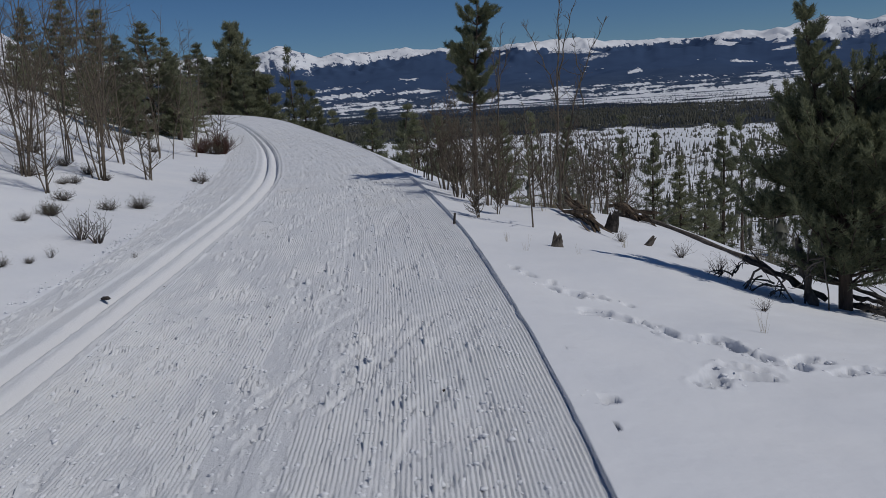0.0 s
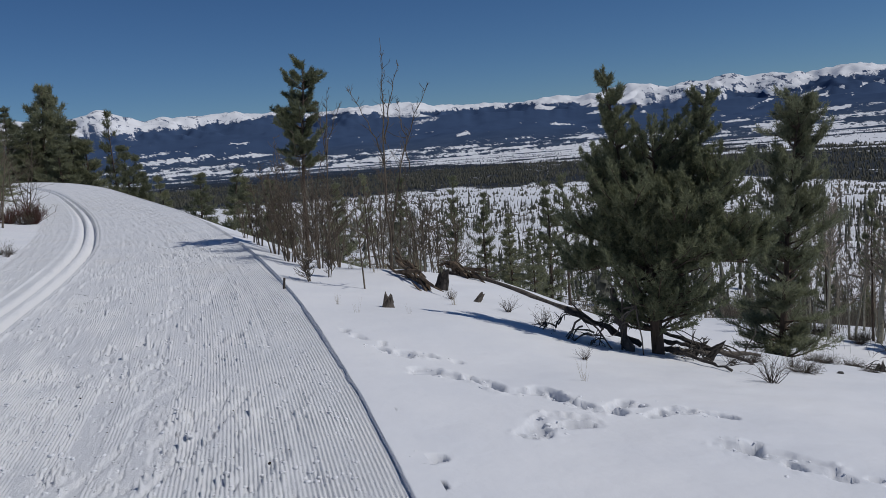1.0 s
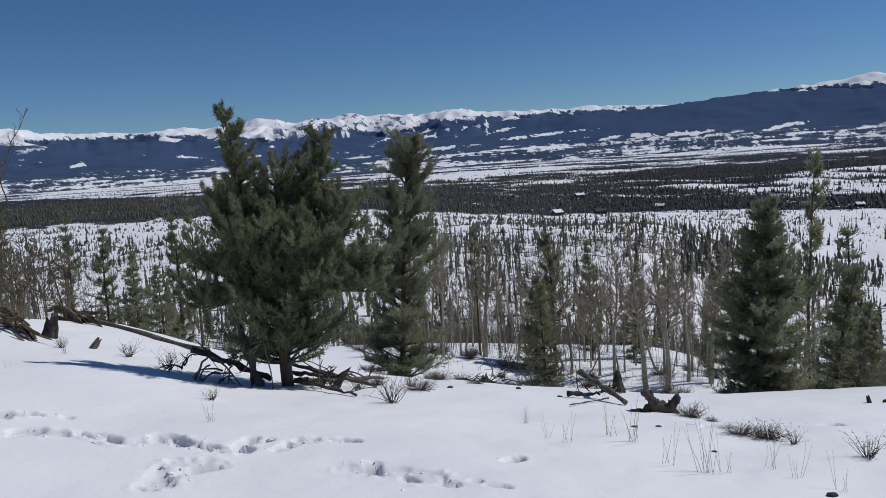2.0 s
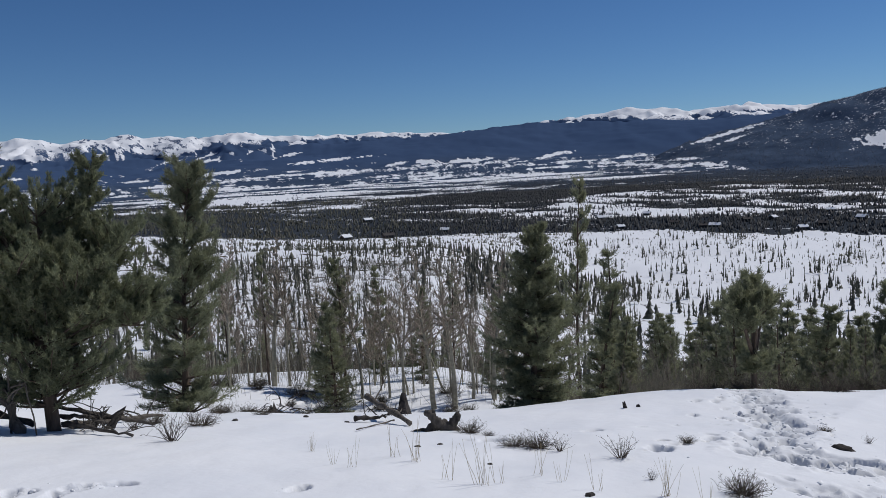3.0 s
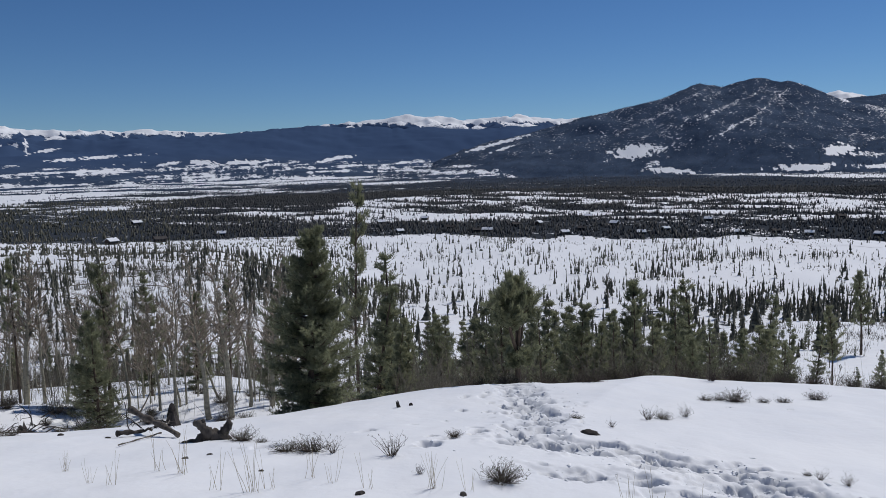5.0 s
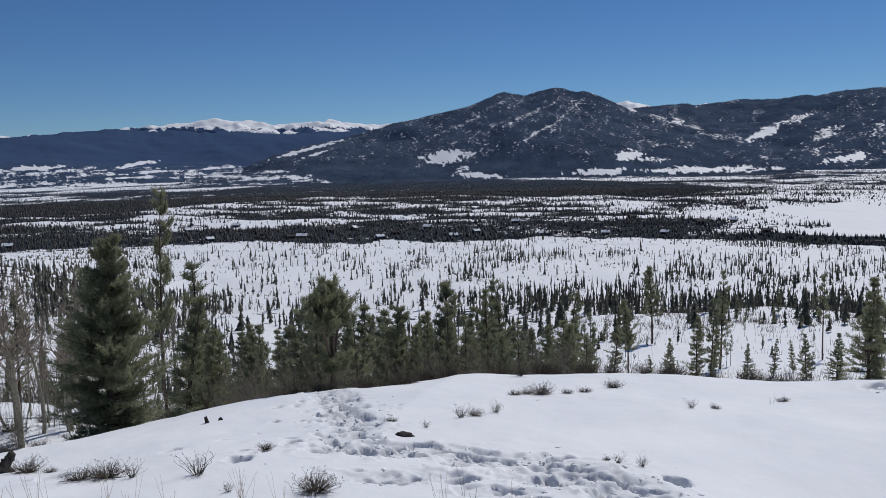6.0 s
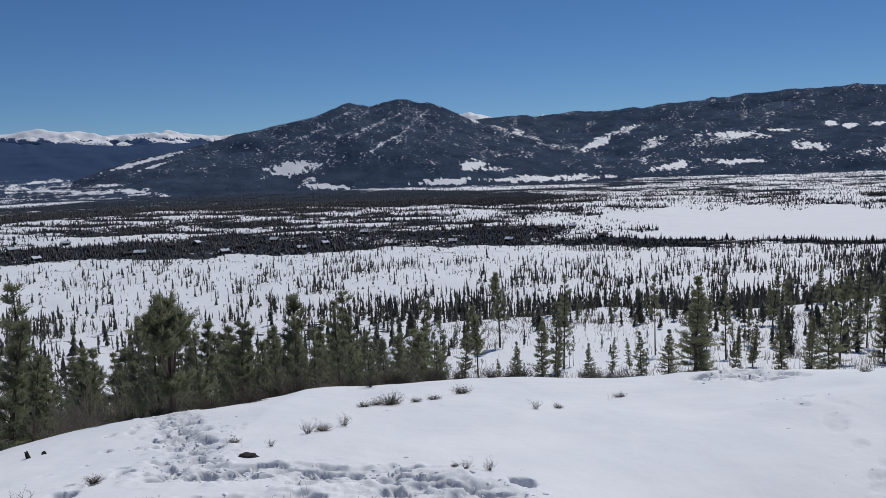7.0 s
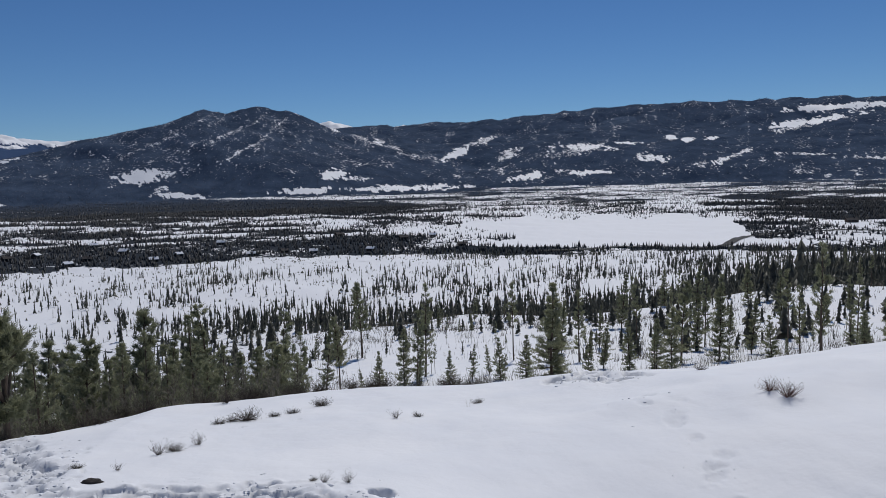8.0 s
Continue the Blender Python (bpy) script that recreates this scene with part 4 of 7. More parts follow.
def pine_meshes(h, reach, seed, bare=0.12, whorls=16, per=6, clumps=9, needles=16, needle=0.08, width=0.012, droop=0.0, leaders=(), shape=0.75, gap=0.0, mat=None, thick=0.028, cone=1.0, tuft=0.16, skirt=0.5):
    """Trunk and crown of a conifer h high; reach is the longest limb; gap thins the crown; leaders: (start, sideways, forwards, height) of extra tops."""
    rng = np.random.RandomState(seed)
    trunk, crown = Buf(), Buf()
    stems = []
    line = wander((0, 0, -0.25), (0, 0, 1), h * 0.97 + 0.25, 12, rng, 0.03, 0.05)
    if leaders:
        line = line[:6]
    stems.append((line, taper(h * thick, h * thick * 0.7 if leaders else 0.008, len(line)), 1.0, bare, 0.0))
    clear = 0.06 if bare < 0.5 else 0.6
    for dx, dy, top, scale in leaders:
        a, b = line[-1], Vector((dx, dy, top))
        mid = a.lerp(b, 0.45) + Vector((dx, dy, 0)) * 0.25
        pts = [(a * (1 - t) + mid * t) * (1 - t) + (mid * (1 - t) + b * t) * t for t in [k / 8 for k in range(9)]]
        stems.append((pts, taper(h * thick * 0.62, 0.007, 9), scale, clear, line[-1].z / h))
    points, aims = [], []
    for line, radii, scale, low, t0 in stems:
        trunk.tube(line, radii, 8)
        top = line[-1]
        share = 0.55 if leaders else 1.0
        for w in range(int(whorls * share)):
            t = low + (1 - low) * ((w + rng.uniform(0, 0.6)) / (whorls * share))
            t = min(t, 0.985)
            f = t * (len(line) - 1)
            i = min(int(f), len(line) - 2)
            at = line[i].lerp(line[i + 1], f - i)
            full = max(0.0, min(1.0, at.z / h))
            prof = (1 - full) ** shape * min(1.0, skirt + 1.8 * max(full - bare * 0.6, 0)) * scale
            lopsided = rng.uniform(0, 2 * math.pi)
            for _ in range(per):
                if rng.rand() < gap:
                    continue
                a = rng.uniform(0, 2 * math.pi)
                L = max(reach * prof * rng.uniform(0.45, 1.15) * (1 + 0.25 * math.cos(a - lopsided)), reach * 0.07)
                rise = (0.1 + 0.8 * full) * cone - droop * (1 - full) * 2.0 + rng.normal(0, 0.12)
                limb = wander(at, (math.cos(a), math.sin(a), rise), L, 5, rng, 0.10, 0.06 - droop * 0.03)
                trunk.tube(limb, taper(max(0.004, h * 0.0055 * prof + 0.002), 0.0025, 6), 4, cap=False)
                n = max(2, int(clumps * (0.3 + prof)))
                for c in range(n):                       # side twigs, each with brushes of needles
                    u = 1 - 0.75 * (c + 0.7 * rng.rand()) / n
                    g = u * 5
                    j = min(int(g), 4)
                    p = limb[j].lerp(limb[j + 1], g - j)
                    d = (limb[j + 1] - limb[j]).normalized()
                    side = d.cross(Vector((0, 0, 1))) * (1 if c % 2 else -1)
                    way = (d * 0.8 + side * rng.uniform(0.3, 1.0) + Vector((0, 0, rng.uniform(0.0, 0.45)))).normalized()
                    if c == 0:
                        way = (d + Vector((0, 0, 0.45))).normalized()
                    span = max(L * tuft * (1.5 - 0.6 * u) * rng.uniform(0.6, 1.2), needle * 0.6)
                    for k in range(3):
                        points.append(p + way * (span * (0.25 + 0.42 * k)))
                        aims.append((way + Vector((0, 0, 0.15 + 0.12 * k))).normalized())
        if not (leaders and t0 == 0.0):
            for k in range(10):
                points.append(top + Vector((rng.normal(0, 0.012), rng.normal(0, 0.012), -0.018 * k * h)) * 0.5)
                aims.append(Vector((rng.normal(0, 0.3), rng.normal(0, 0.3), 1)).normalized())
    needle_clump(crown, [tuple(p) for p in points], [tuple(p) for p in aims], needles, needle, width, 0.40, rng)
    return trunk.mesh("trunk", BARK), crown.mesh("crown", mat or NEEDLES, False)


def tree(name, meshes, m, label, category="tree", group=""):
    root = tagged(new(name), label, category, group)
    root.matrix_basis = m
    for nm, me in zip(("trunk", "crown"), meshes):
        part(nm, me, root)
    return root


def spot(az, r, sink=0.0):
    x, y = polar(az, r)
    return x, y, ground_z(x, y) - sink


def bare_meshes(h, seed, stems=1, spread=0.15, twigs=14, depth=2, r0=0.016, mat=None, start=0.25, arch=0.04, fine=0.4, thin=0.0018, bend=0.06, twig_mat=None):
    """A leafless tree or shrub: one mesh for each stem, and one for all its fine twigs."""
    rng = np.random.RandomState(seed)
    made, fine_wood = [], Buf()
    for s in range(stems):
        wood = Buf()
        a = rng.uniform(0, 2 * math.pi)
        out = spread * rng.uniform(0.3, 1.2) if stems > 1 else spread * 0.4
        hh = h * rng.uniform(0.6, 1.0) if stems > 1 else h
        foot = Vector((math.cos(a), math.sin(a), 0)) * (0.05 * h * rng.rand() if stems > 1 else 0) + Vector((0, 0, -0.1))
        line = wander(foot, (math.cos(a) * out, math.sin(a) * out, 1), hh + 0.1, 10, rng, bend, arch)
        wood.tube(line, taper(r0 * rng.uniform(0.7, 1.1), 0.003, 11), 6)
        made.append(wood.mesh("stem", mat or TWIG))
        for _ in range(twigs):
            t = start + (1 - start) * rng.rand() ** 0.8
            g = t * 10
            j = min(int(g), 9)
            p = line[j].lerp(line[j + 1], g - j)
            b = rng.uniform(0, 2 * math.pi)
            L = hh * fine * (1.05 - t) * rng.uniform(0.4, 1.1) + 0.05
            limb = wander(p, (math.cos(b), math.sin(b), rng.uniform(0.4, 1.3)), L, 4, rng, 0.16, 0.06)
            fine_wood.tube(limb, taper(r0 * 0.40 * (1.1 - t) + thin, thin, 5), 3, cap=False)
            if depth > 1:
                for _ in range(rng.randint(1, 6)):
                    q = limb[rng.randint(1, 5)]
                    b += rng.uniform(-1, 1)
                    tw = wander(q, (math.cos(b), math.sin(b), rng.uniform(0.3, 1.2)), L * 0.5, 3, rng, 0.2, 0.03)
                    fine_wood.tube(tw, taper(thin * 1.2, thin * 0.6, 4), 3, cap=False)
    return made, fine_wood.mesh("twig_mass", twig_mat or mat or TWIG)


def bare(name, meshes, m, label, category, group=""):
    root = tagged(new(name), label, category, group)
    root.matrix_basis = m
    for me in meshes[0]:
        part("stem", me, root)
    tagged(part("twig_mass", meshes[1], root), kind="stuff")
    return root


def turned(x, y, z, turn=0.0, size=1.0, tilt=0.0):
    return pose(x, y, z, tilt, 0, turn) @ Matrix.Diagonal((size, size, size, 1))


# ---- far woods: uncountable conifers in the valley and on the hills ----
def cone_trees(name, places, label, seed, tiers=2, sides=5, mat=None, slim=0.10, stem=False):
    """Many small conifers in one mesh: ragged stacked cones, some on bare stems."""
    rng = np.random.RandomState(seed)
    n = len(places)
    x, y, z, h = places.T
    verts, tris = [], []
    count = 0
    foot = rng.uniform(0.02, 0.38, n) ** 1.3 if stem else np.full(n, 0.05)
    lean = rng.normal(0, 0.05, (n, 2))
    slender = slim * rng.uniform(0.55, 1.5, n)
    for t in range(tiers):
        lo = foot + (0.9 - foot) * t / tiers
        hi = foot + (1 - foot) * min(1.0, (t + 1.5) / tiers)
        rad = slender * (1 - 0.72 * t / tiers) * rng.uniform(0.6, 1.25, n) * h
        ang = rng.uniform(0, 6.28, n)
        ring = []
        for k in range(sides):
            a = ang + 6.283 * k / sides
            rr = rad * rng.uniform(0.4, 1.35, n)
            up = lo + rng.uniform(-0.06, 0.06, n)
            ring.append(np.stack([x + rr * np.cos(a) + lean[:, 0] * h * up, y + rr * np.sin(a) + lean[:, 1] * h * up, z + h * up], 1))
        tip = np.stack([x + lean[:, 0] * h * hi, y + lean[:, 1] * h * hi, z + h * hi], 1)
        verts.append(np.stack(ring + [tip], 1).reshape(-1, 3))
        base = count + np.arange(n) * (sides + 1)
        for k in range(sides):
            tris.append(np.stack([base + k, base + (k + 1) % sides, base + sides], 1))
        count += n * (sides + 1)
    if stem:
        ring = [np.stack([x + 0.012 * h * math.cos(2.1 * k), y + 0.012 * h * math.sin(2.1 * k), z - 0.1], 1) for k in range(3)]
        tip = np.stack([x + lean[:, 0] * h * 0.9, y + lean[:, 1] * h * 0.9, z + h * 0.9], 1)
        verts.append(np.stack(ring + [tip], 1).reshape(-1, 3))
        base = count + np.arange(n) * 4
        for k in range(3):
            tris.append(np.stack([base + k, base + (k + 1) % 3, base + 3], 1))
    me = bpy.data.meshes.new(name)
    v = np.concatenate(verts)
    f = np.concatenate(tris)
    me.vertices.add(len(v))
    me.vertices.foreach_set("co", v.astype(np.float32).ravel())
    me.loops.add(len(f) * 3)
    me.loops.foreach_set("vertex_index", f.ravel().astype(np.int32))
    me.polygons.add(len(f))
    me.polygons.foreach_set("loop_start", np.arange(0, len(f) * 3, 3, dtype=np.int32))
    me.materials.append(mat or FAR_HAZE_FIR)
    me.update(calc_edges=True)
    return tagged(new(name, me), label, "woods", kind="stuff")


def scatter(n, az0, az1, r0, r1, seed, density, h0, h1):
    rng = np.random.RandomState(seed)
    az = np.radians(rng.uniform(az0, az1, n))
    r = np.sqrt(rng.uniform(r0 * r0, r1 * r1, n))
    x, y = r * np.sin(az), r * np.cos(az)
    z, best = height(x, y)
    keep = rng.rand(n) < density(x, y, r, np.degrees(az), z, best)
    h = rng.uniform(h0, h1, n) * rng.uniform(0.3, 1.2, n)
    return np.stack([x, y, z - 0.2, h], 1)[keep]


def d_slope(x, y, r, az, z, best):
    clump = fbm(x / 16, y / 16, 3)
    broad = fbm(x / 70, y / 70, 2)
    thin = 0.035 + 0.8 * smooth(0.06, 0.2, clump + 0.5 * broad) + 0.6 * smooth(92, 102, az) * smooth(560, 440, r) * smooth(-0.06, 0.1, clump) + 0.45 * smooth(100, 112, az) * smooth(-0.06, 0.12, clump) + 0.5 * smooth(390, 350, r)
    thin = thin * (1 - 0.65 * smooth(560, 640, r) * smooth(104, 96, az))
    return np.clip(thin, 0, 1) * smooth(54, 60, az)


def d_woods(x, y, r, az, z, best):
    return np.clip(cover_of(x, y, z, best) * 1.3 - 0.25, 0.035, 1)


def d_village(x, y, r, az, z, best):
    """Woods of the valley floor, thick in the dark belts."""
    return np.where(on_lake(r, az), 0, np.clip(cover_of(x, y, z, best) * 1.25 - 0.22, 0.02, 1)) * smooth(44, 54, az)


def d_hillside(x, y, r, az, z, best):
    clump = fbm(x / 30, y / 30, 3)
    return np.clip(0.35 + 1.6 * clump, 0.05, 1) * (0.72 + 0.4 * smooth(22, 36, az))


def d_mountain(x, y, r, az, z, best):
    return np.where(best >= 3, np.clip(cover_of(x, y, z, best) * 1.1 - 0.12, 0.03, 1), 0)


def d_brush(x, y, r, az, z, best):
    """Low brush in broken streaks over the open snow."""
    streak = fbm(az * 0.5, np.log(r) * 26, 3) + 0.7 * fbm(x / 26, y / 26, 3)
    plain = smooth(95, 102, az) * smooth(720, 760, r)
    return np.where((best > 0) | on_lake(r, az), 0, np.clip(0.10 + 0.5 * smooth(0.02, 0.25, streak) + plain * (0.10 + 1.1 * smooth(-0.06, 0.12, streak) * smooth(950, 1250, r)), 0, 1))


cone_trees("valley_woods", scatter(27000, 52, 140, 335, 700, 1, d_slope, 2.5, 8.0), "scattered dark young conifers on an open snow slope", 11, 4, 5, VALLEY_FIR, 0.098, True)
cone_trees("slope_brush", scatter(22000, 54, 140, 340, 720, 9, d_brush, 0.6, 1.8), "low dark brush dotted over an open snow slope", 19, 1, 4, VALLEY_FIR, 0.45)
cone_trees("hillside_brush", scatter(22000, 2, 62, 250, 690, 28, lambda x, y, r, az, z, b: np.clip(0.30 + 2.0 * fbm(x / 20, y / 20, 3), 0, 1), 0.8, 2.4), "dark low brush on the snowy hillside", 28, 1, 4, VALLEY_FIR, 0.40)
cone_trees("plain_brush", scatter(90000, 52, 140, 700, 2400, 10, d_brush, 1.5, 4.0), "small bushes and young trees dotted over the snowy plain", 20, 1, 4, FAR_HAZE_FIR, 0.26)
cone_trees("village_woods", scatter(125000, 44, 140, 690, 1500, 2, d_village, 2.6, 5.8), "dark conifer woods on the valley floor", 12, 1, 5, FAR_HAZE_FIR, 0.19)
cone_trees("meadow_woods", scatter(26000, -20, 52, 690, 1500, 7, lambda x, y, r, az, z, b: d_woods(x, y, r, az, z, b) * smooth(54, 46, az), 3.0, 6.0), "dark conifer woods beside snowy meadows", 17, 1, 5, VALLEY_FIR, 0.2)
cone_trees("distant_woods", scatter(60000, -20, 140, 1500, 2700, 3, d_woods, 2.6, 5.0), "dark distant conifer woods between snowy meadows", 13, 1, 4, HILL_HAZE_FIR, 0.24)
cone_trees("mountain_woods", scatter(90000, 62, 137, 2280, 3950, 8, d_mountain, 2.2, 4.4), "dark conifer forest on the mountain slopes", 18, 1, 4, HILL_HAZE_FIR, 0.28)
cone_trees("near_valley_woods", scatter(7000, -12, 62, 400, 1000, 4, d_woods, 2.6, 5.4), "dark belt of conifers below the hillside", 14, 2, 5, VALLEY_FIR, 0.2, True)
cone_trees("hillside_woods", scatter(13000, -10, 66, 70, 400, 5, d_hillside, 2.5, 6.5), "thin conifers on a snowy hillside", 15, 6, 6, VALLEY_FIR, 0.10, True)
cone_trees("ravine_woods", scatter(7000, 54, 140, 150, 345, 6, lambda x, y, r, az, z, b: np.clip(0.25 + 0.6 * smooth(82, 100, az) + 1.4 * fbm(x / 30, y / 30, 3), 0, 1), 4.0, 10.0), "dense conifers in the ravine", 16, 6, 6, VALLEY_FIR, 0.12, True)

cone_trees("bench_woods", scatter(1050, 84, 138, 70, 160, 26, lambda x, y, r, az, z, b: np.clip(0.32 + 0.6 * smooth(100, 116, az) + 1.6 * fbm(x / 18, y / 18, 3), 0, 1), 1.2, 4.6), "young conifers dotted over the snowy bench", 26, 11, 8, VALLEY_FIR, 0.15, True)


def scrub_mass(name, places, label, seed, mat, blades, low, high, slim):
    """Brush too fine to pick apart: upright thin blades in loose tufts."""
    rng = np.random.RandomState(seed)
    o = np.repeat(places[:, :3], blades, 0) + rng.normal(0, 0.35, (len(places) * blades, 3)) * np.array([1, 1, 0])
    o[:, 2] += 0.15
    d = unit(rng.normal(0, 0.22, o.shape) + np.array([0, 0, 1]))
    buf = Buf()
    r = np.hypot(o[:, 0], o[:, 1])
    buf.sprays(o, d, rng.uniform(low, high, len(o)), slim * np.clip(r / 60, 0.6, 3.0) * rng.uniform(0.6, 1.3, len(o)), rng)
    return tagged(new(name, buf.mesh(name, mat, False)), label, "scrub", kind="stuff")


d_all = lambda x, y, r, az, z, b: np.clip(0.5 + 1.8 * fbm(x / 18, y / 18, 3), 0, 1) * (0.7 + 0.3 * smooth(24, 38, az))
scrub_mass("hillside_scrub", scatter(19000, -6, 64, 42, 300, 21, d_all, 1, 2), "leafless grey-brown scrub on the hillside", 21, GREY_TWIG, 7, 0.6, 2.2, 0.035)
scrub_mass("standing_dead_poles", scatter(2200, -6, 64, 60, 330, 22, d_all, 1, 2), "thin standing dead trunks on the hillside", 22, GREY_TWIG, 1, 2.5, 6.0, 0.09)
def fallen_trunks(name, places, label, seed, mat):
    """Thin dead trunks lying criss-cross on the slope."""
    rng = np.random.RandomState(seed)
    buf = Buf()
    for x, y, z, h in places:
        a = rng.uniform(0, math.pi)
        L = rng.uniform(3.0, 8.0)
        dx, dy = math.cos(a) * L / 2, math.sin(a) * L / 2
        p, q = Vector((x - dx, y - dy, ground_z(x - dx, y - dy) + 0.25)), Vector((x + dx, y + dy, ground_z(x + dx, y + dy) + rng.uniform(0.2, 1.0)))
        w = 0.07 * max(1.0, math.hypot(x, y) / 110)
        buf.tube([p, p.lerp(q, 0.5), q], [w, w * 0.8, w * 0.4], 4, cap=False)
    return tagged(new(name, buf.mesh(name, mat)), label, "fallen trunks", kind="stuff")


fallen_trunks("fallen_trunks", scatter(900, -6, 62, 70, 380, 33, lambda x, y, r, az, z, b: np.clip(0.45 + 1.5 * fbm(x / 25, y / 25, 2), 0, 1), 1, 2), "dead trunks lying criss-cross on the snowy hillside", 33, DARK_TWIG)
scrub_mass("bench_scrub", scatter(6000, 84, 138, 45, 150, 23, d_all, 1, 2), "low dry brush on the snowy bench", 23, TWIG, 6, 0.3, 1.1, 0.035)
scrub_mass("ravine_scrub", scatter(1800, 60, 138, 22, 60, 24, d_all, 1, 2), "leafless brush on the slope below the brow", 24, GREY_TWIG, 6, 0.4, 1.5, 0.022)

scrub_mass("grove_brush", scatter(420, 33, 62, 28, 44, 25, d_all, 1, 2), "thin leafless brush among the aspens", 25, GREY_TWIG, 4, 0.6, 2.0, 0.016)
scrub_mass("brown_thicket", scatter(2600, 31, 64, 47, 66, 27, lambda x, y, r, az, z, b: np.clip(0.6 + 1.2 * fbm(x / 12, y / 12, 2), 0, 1), 1, 2), "dense brown leafless thicket beyond the snowy bench", 27, TWIG, 12, 1.0, 3.0, 0.034)
scrub_mass("willow_thicket", scatter(100, 68.5, 76, 14.5, 21, 34, lambda x, y, r, az, z, b: np.where(np.abs(az - 74.0) > 1.2, 1.0, 0.0) + (r > 18), 1, 2), "tall reddish-brown willow brush below the brow", 34, TAN_TWIG, 12, 1.0, 2.3, 0.011)
scrub_mass("brow_thicket", scatter(800, 69, 97, 15, 30, 29, lambda x, y, r, az, z, b: np.clip(0.6 + 1.2 * fbm(x / 6, y / 6, 2), 0, 1) * ((np.abs(az - 74.0) > 1.4) | (r > 18)), 1, 2), "dense tan leafless brush below the brow", 29, TAN_TWIG, 9, 0.8, 2.1, 0.012)

# ---- trees that stand near ----
big = tree("pine_tree", pine_meshes(2.80, 0.80, 21, bare=0.37, whorls=23, per=9, clumps=7, needles=26, needle=0.046, width=0.0095, shape=0.46, thick=0.028, droop=0.0, gap=0.05, tuft=0.20, skirt=0.95,
                                    leaders=((-0.44, -0.1, 2.82, 0.58), (0.62, 0.1, 2.55, 0.56), (0.80, 0.15, 1.75, 0.80), (1.0, 0.0, 1.10, 0.72), (-0.66, -0.1, 1.25, 0.62), (0.55, -0.3, 1.55, 0.8), (0.05, 0.1, 2.10, 0.9),
                                             (-0.20, -0.3, 1.55, 0.8), (-0.58, 0.1, 1.95, 0.62), (0.95, -0.1, 0.90, 0.6), (-0.80, 0.0, 0.84, 0.5))),
           turned(*spot(26.95, 8.4), -27) @ Matrix.Diagonal((0.93, 0.80, 1.03, 1)), "bushy dark green pine with two tops and low limbs", "pine tree")
second = tree("pine_tree", pine_meshes(3.95, 0.86, 22, bare=0.06, whorls=27, per=10, clumps=7, needles=18, needle=0.085, width=0.0110, shape=0.36, gap=0.32, tuft=0.20, thick=0.015, skirt=0.9, mat=FIR),
              turned(*spot(34.7, 13.0), 40), "slim open-crowned pine with clumped needles", "pine tree")
forked = tree("pine_tree", pine_meshes(1.55, 0.50, 27, bare=0.72, whorls=14, per=6, clumps=6, needles=14, needle=0.06, width=0.010, shape=0.3, thick=0.032, gap=0.08, tuft=0.24, mat=FIR,
                                       leaders=((-0.42, 0.0, 1.15, 0.9), (0.26, 0.1, 1.55, 0.9), (-0.10, -0.1, 1.45, 0.9), (-0.30, 0.1, 1.38, 0.8), (0.42, 0.0, 1.12, 0.7))),
              turned(*spot(74.2, 11.7, 0.0), 0), "dark pine with a forked trunk at the brow", "pine tree")
fir = tree("fir_tree", pine_meshes(2.9, 0.92, 23, bare=0.02, whorls=32, per=12, clumps=8, needles=22, needle=0.056, width=0.0095, droop=0.04, gap=0.05, shape=0.72, mat=FIR, cone=0.55, tuft=0.22, thick=0.02),
           turned(*spot(59.3, 12.3), 0), "dense dark conical fir at the snow's brow", "fir tree")
tall = tree("pine_tree", pine_meshes(3.75, 0.70, 24, bare=0.48, whorls=11, per=8, clumps=8, needles=30, needle=0.065, width=0.010, shape=0.30, gap=0.16, tuft=0.17, thick=0.014, cone=0.6),
            turned(*spot(2.6, 15.5), 0), "tall pine with a bare trunk and dark crown", "pine tree")

# conifers of the middle distance: six kinds, repeated
KINDS = [pine_meshes(5.0, 1.25, 31, 0.06, 20, 8, 6, 11, 0.12, 0.022, droop=0.14, shape=1.0, mat=FIR, cone=0.5, gap=0.08, tuft=0.22, thick=0.016),
         pine_meshes(5.0, 0.95, 32, 0.12, 18, 7, 6, 11, 0.11, 0.021, droop=0.10, shape=0.95, mat=FIR, cone=0.7, gap=0.15, tuft=0.22, thick=0.014),
         pine_meshes(5.0, 1.05, 33, 0.38, 12, 7, 5, 13, 0.12, 0.022, shape=0.55, mat=FIR, gap=0.18, tuft=0.22, thick=0.014),
         pine_meshes(5.0, 1.5, 34, 0.03, 19, 9, 6, 11, 0.12, 0.022, droop=0.15, shape=1.0, mat=FIR, cone=0.5, gap=0.05, tuft=0.22, thick=0.016),
         pine_meshes(5.0, 0.75, 35, 0.22, 15, 5, 5, 11, 0.11, 0.021, shape=0.75, mat=FIR, droop=0.06, cone=0.7, gap=0.28, tuft=0.22, thick=0.012),
         pine_meshes(5.0, 0.72, 36, 0.50, 10, 5, 5, 12, 0.11, 0.021, shape=0.55, mat=FIR, gap=0.28, tuft=0.24, thick=0.011)]
KIND_LABELS = ["full dark green conical fir", "slender dark fir with thin limbs", "lodgepole pine with a bare lower trunk",
               "broad dark fir with drooping limbs", "narrow sparse young pine", "thin pine with a small crown on a bare trunk"]
MASTERS = []
for k, meshes in enumerate(KINDS):
    MASTERS.append(tree("conifer", meshes, turned(*spot(150 + 4 * k, 30 + 3 * k), 20 * k), KIND_LABELS[k] + " on snow", "conifer", "conifers on the slope"))


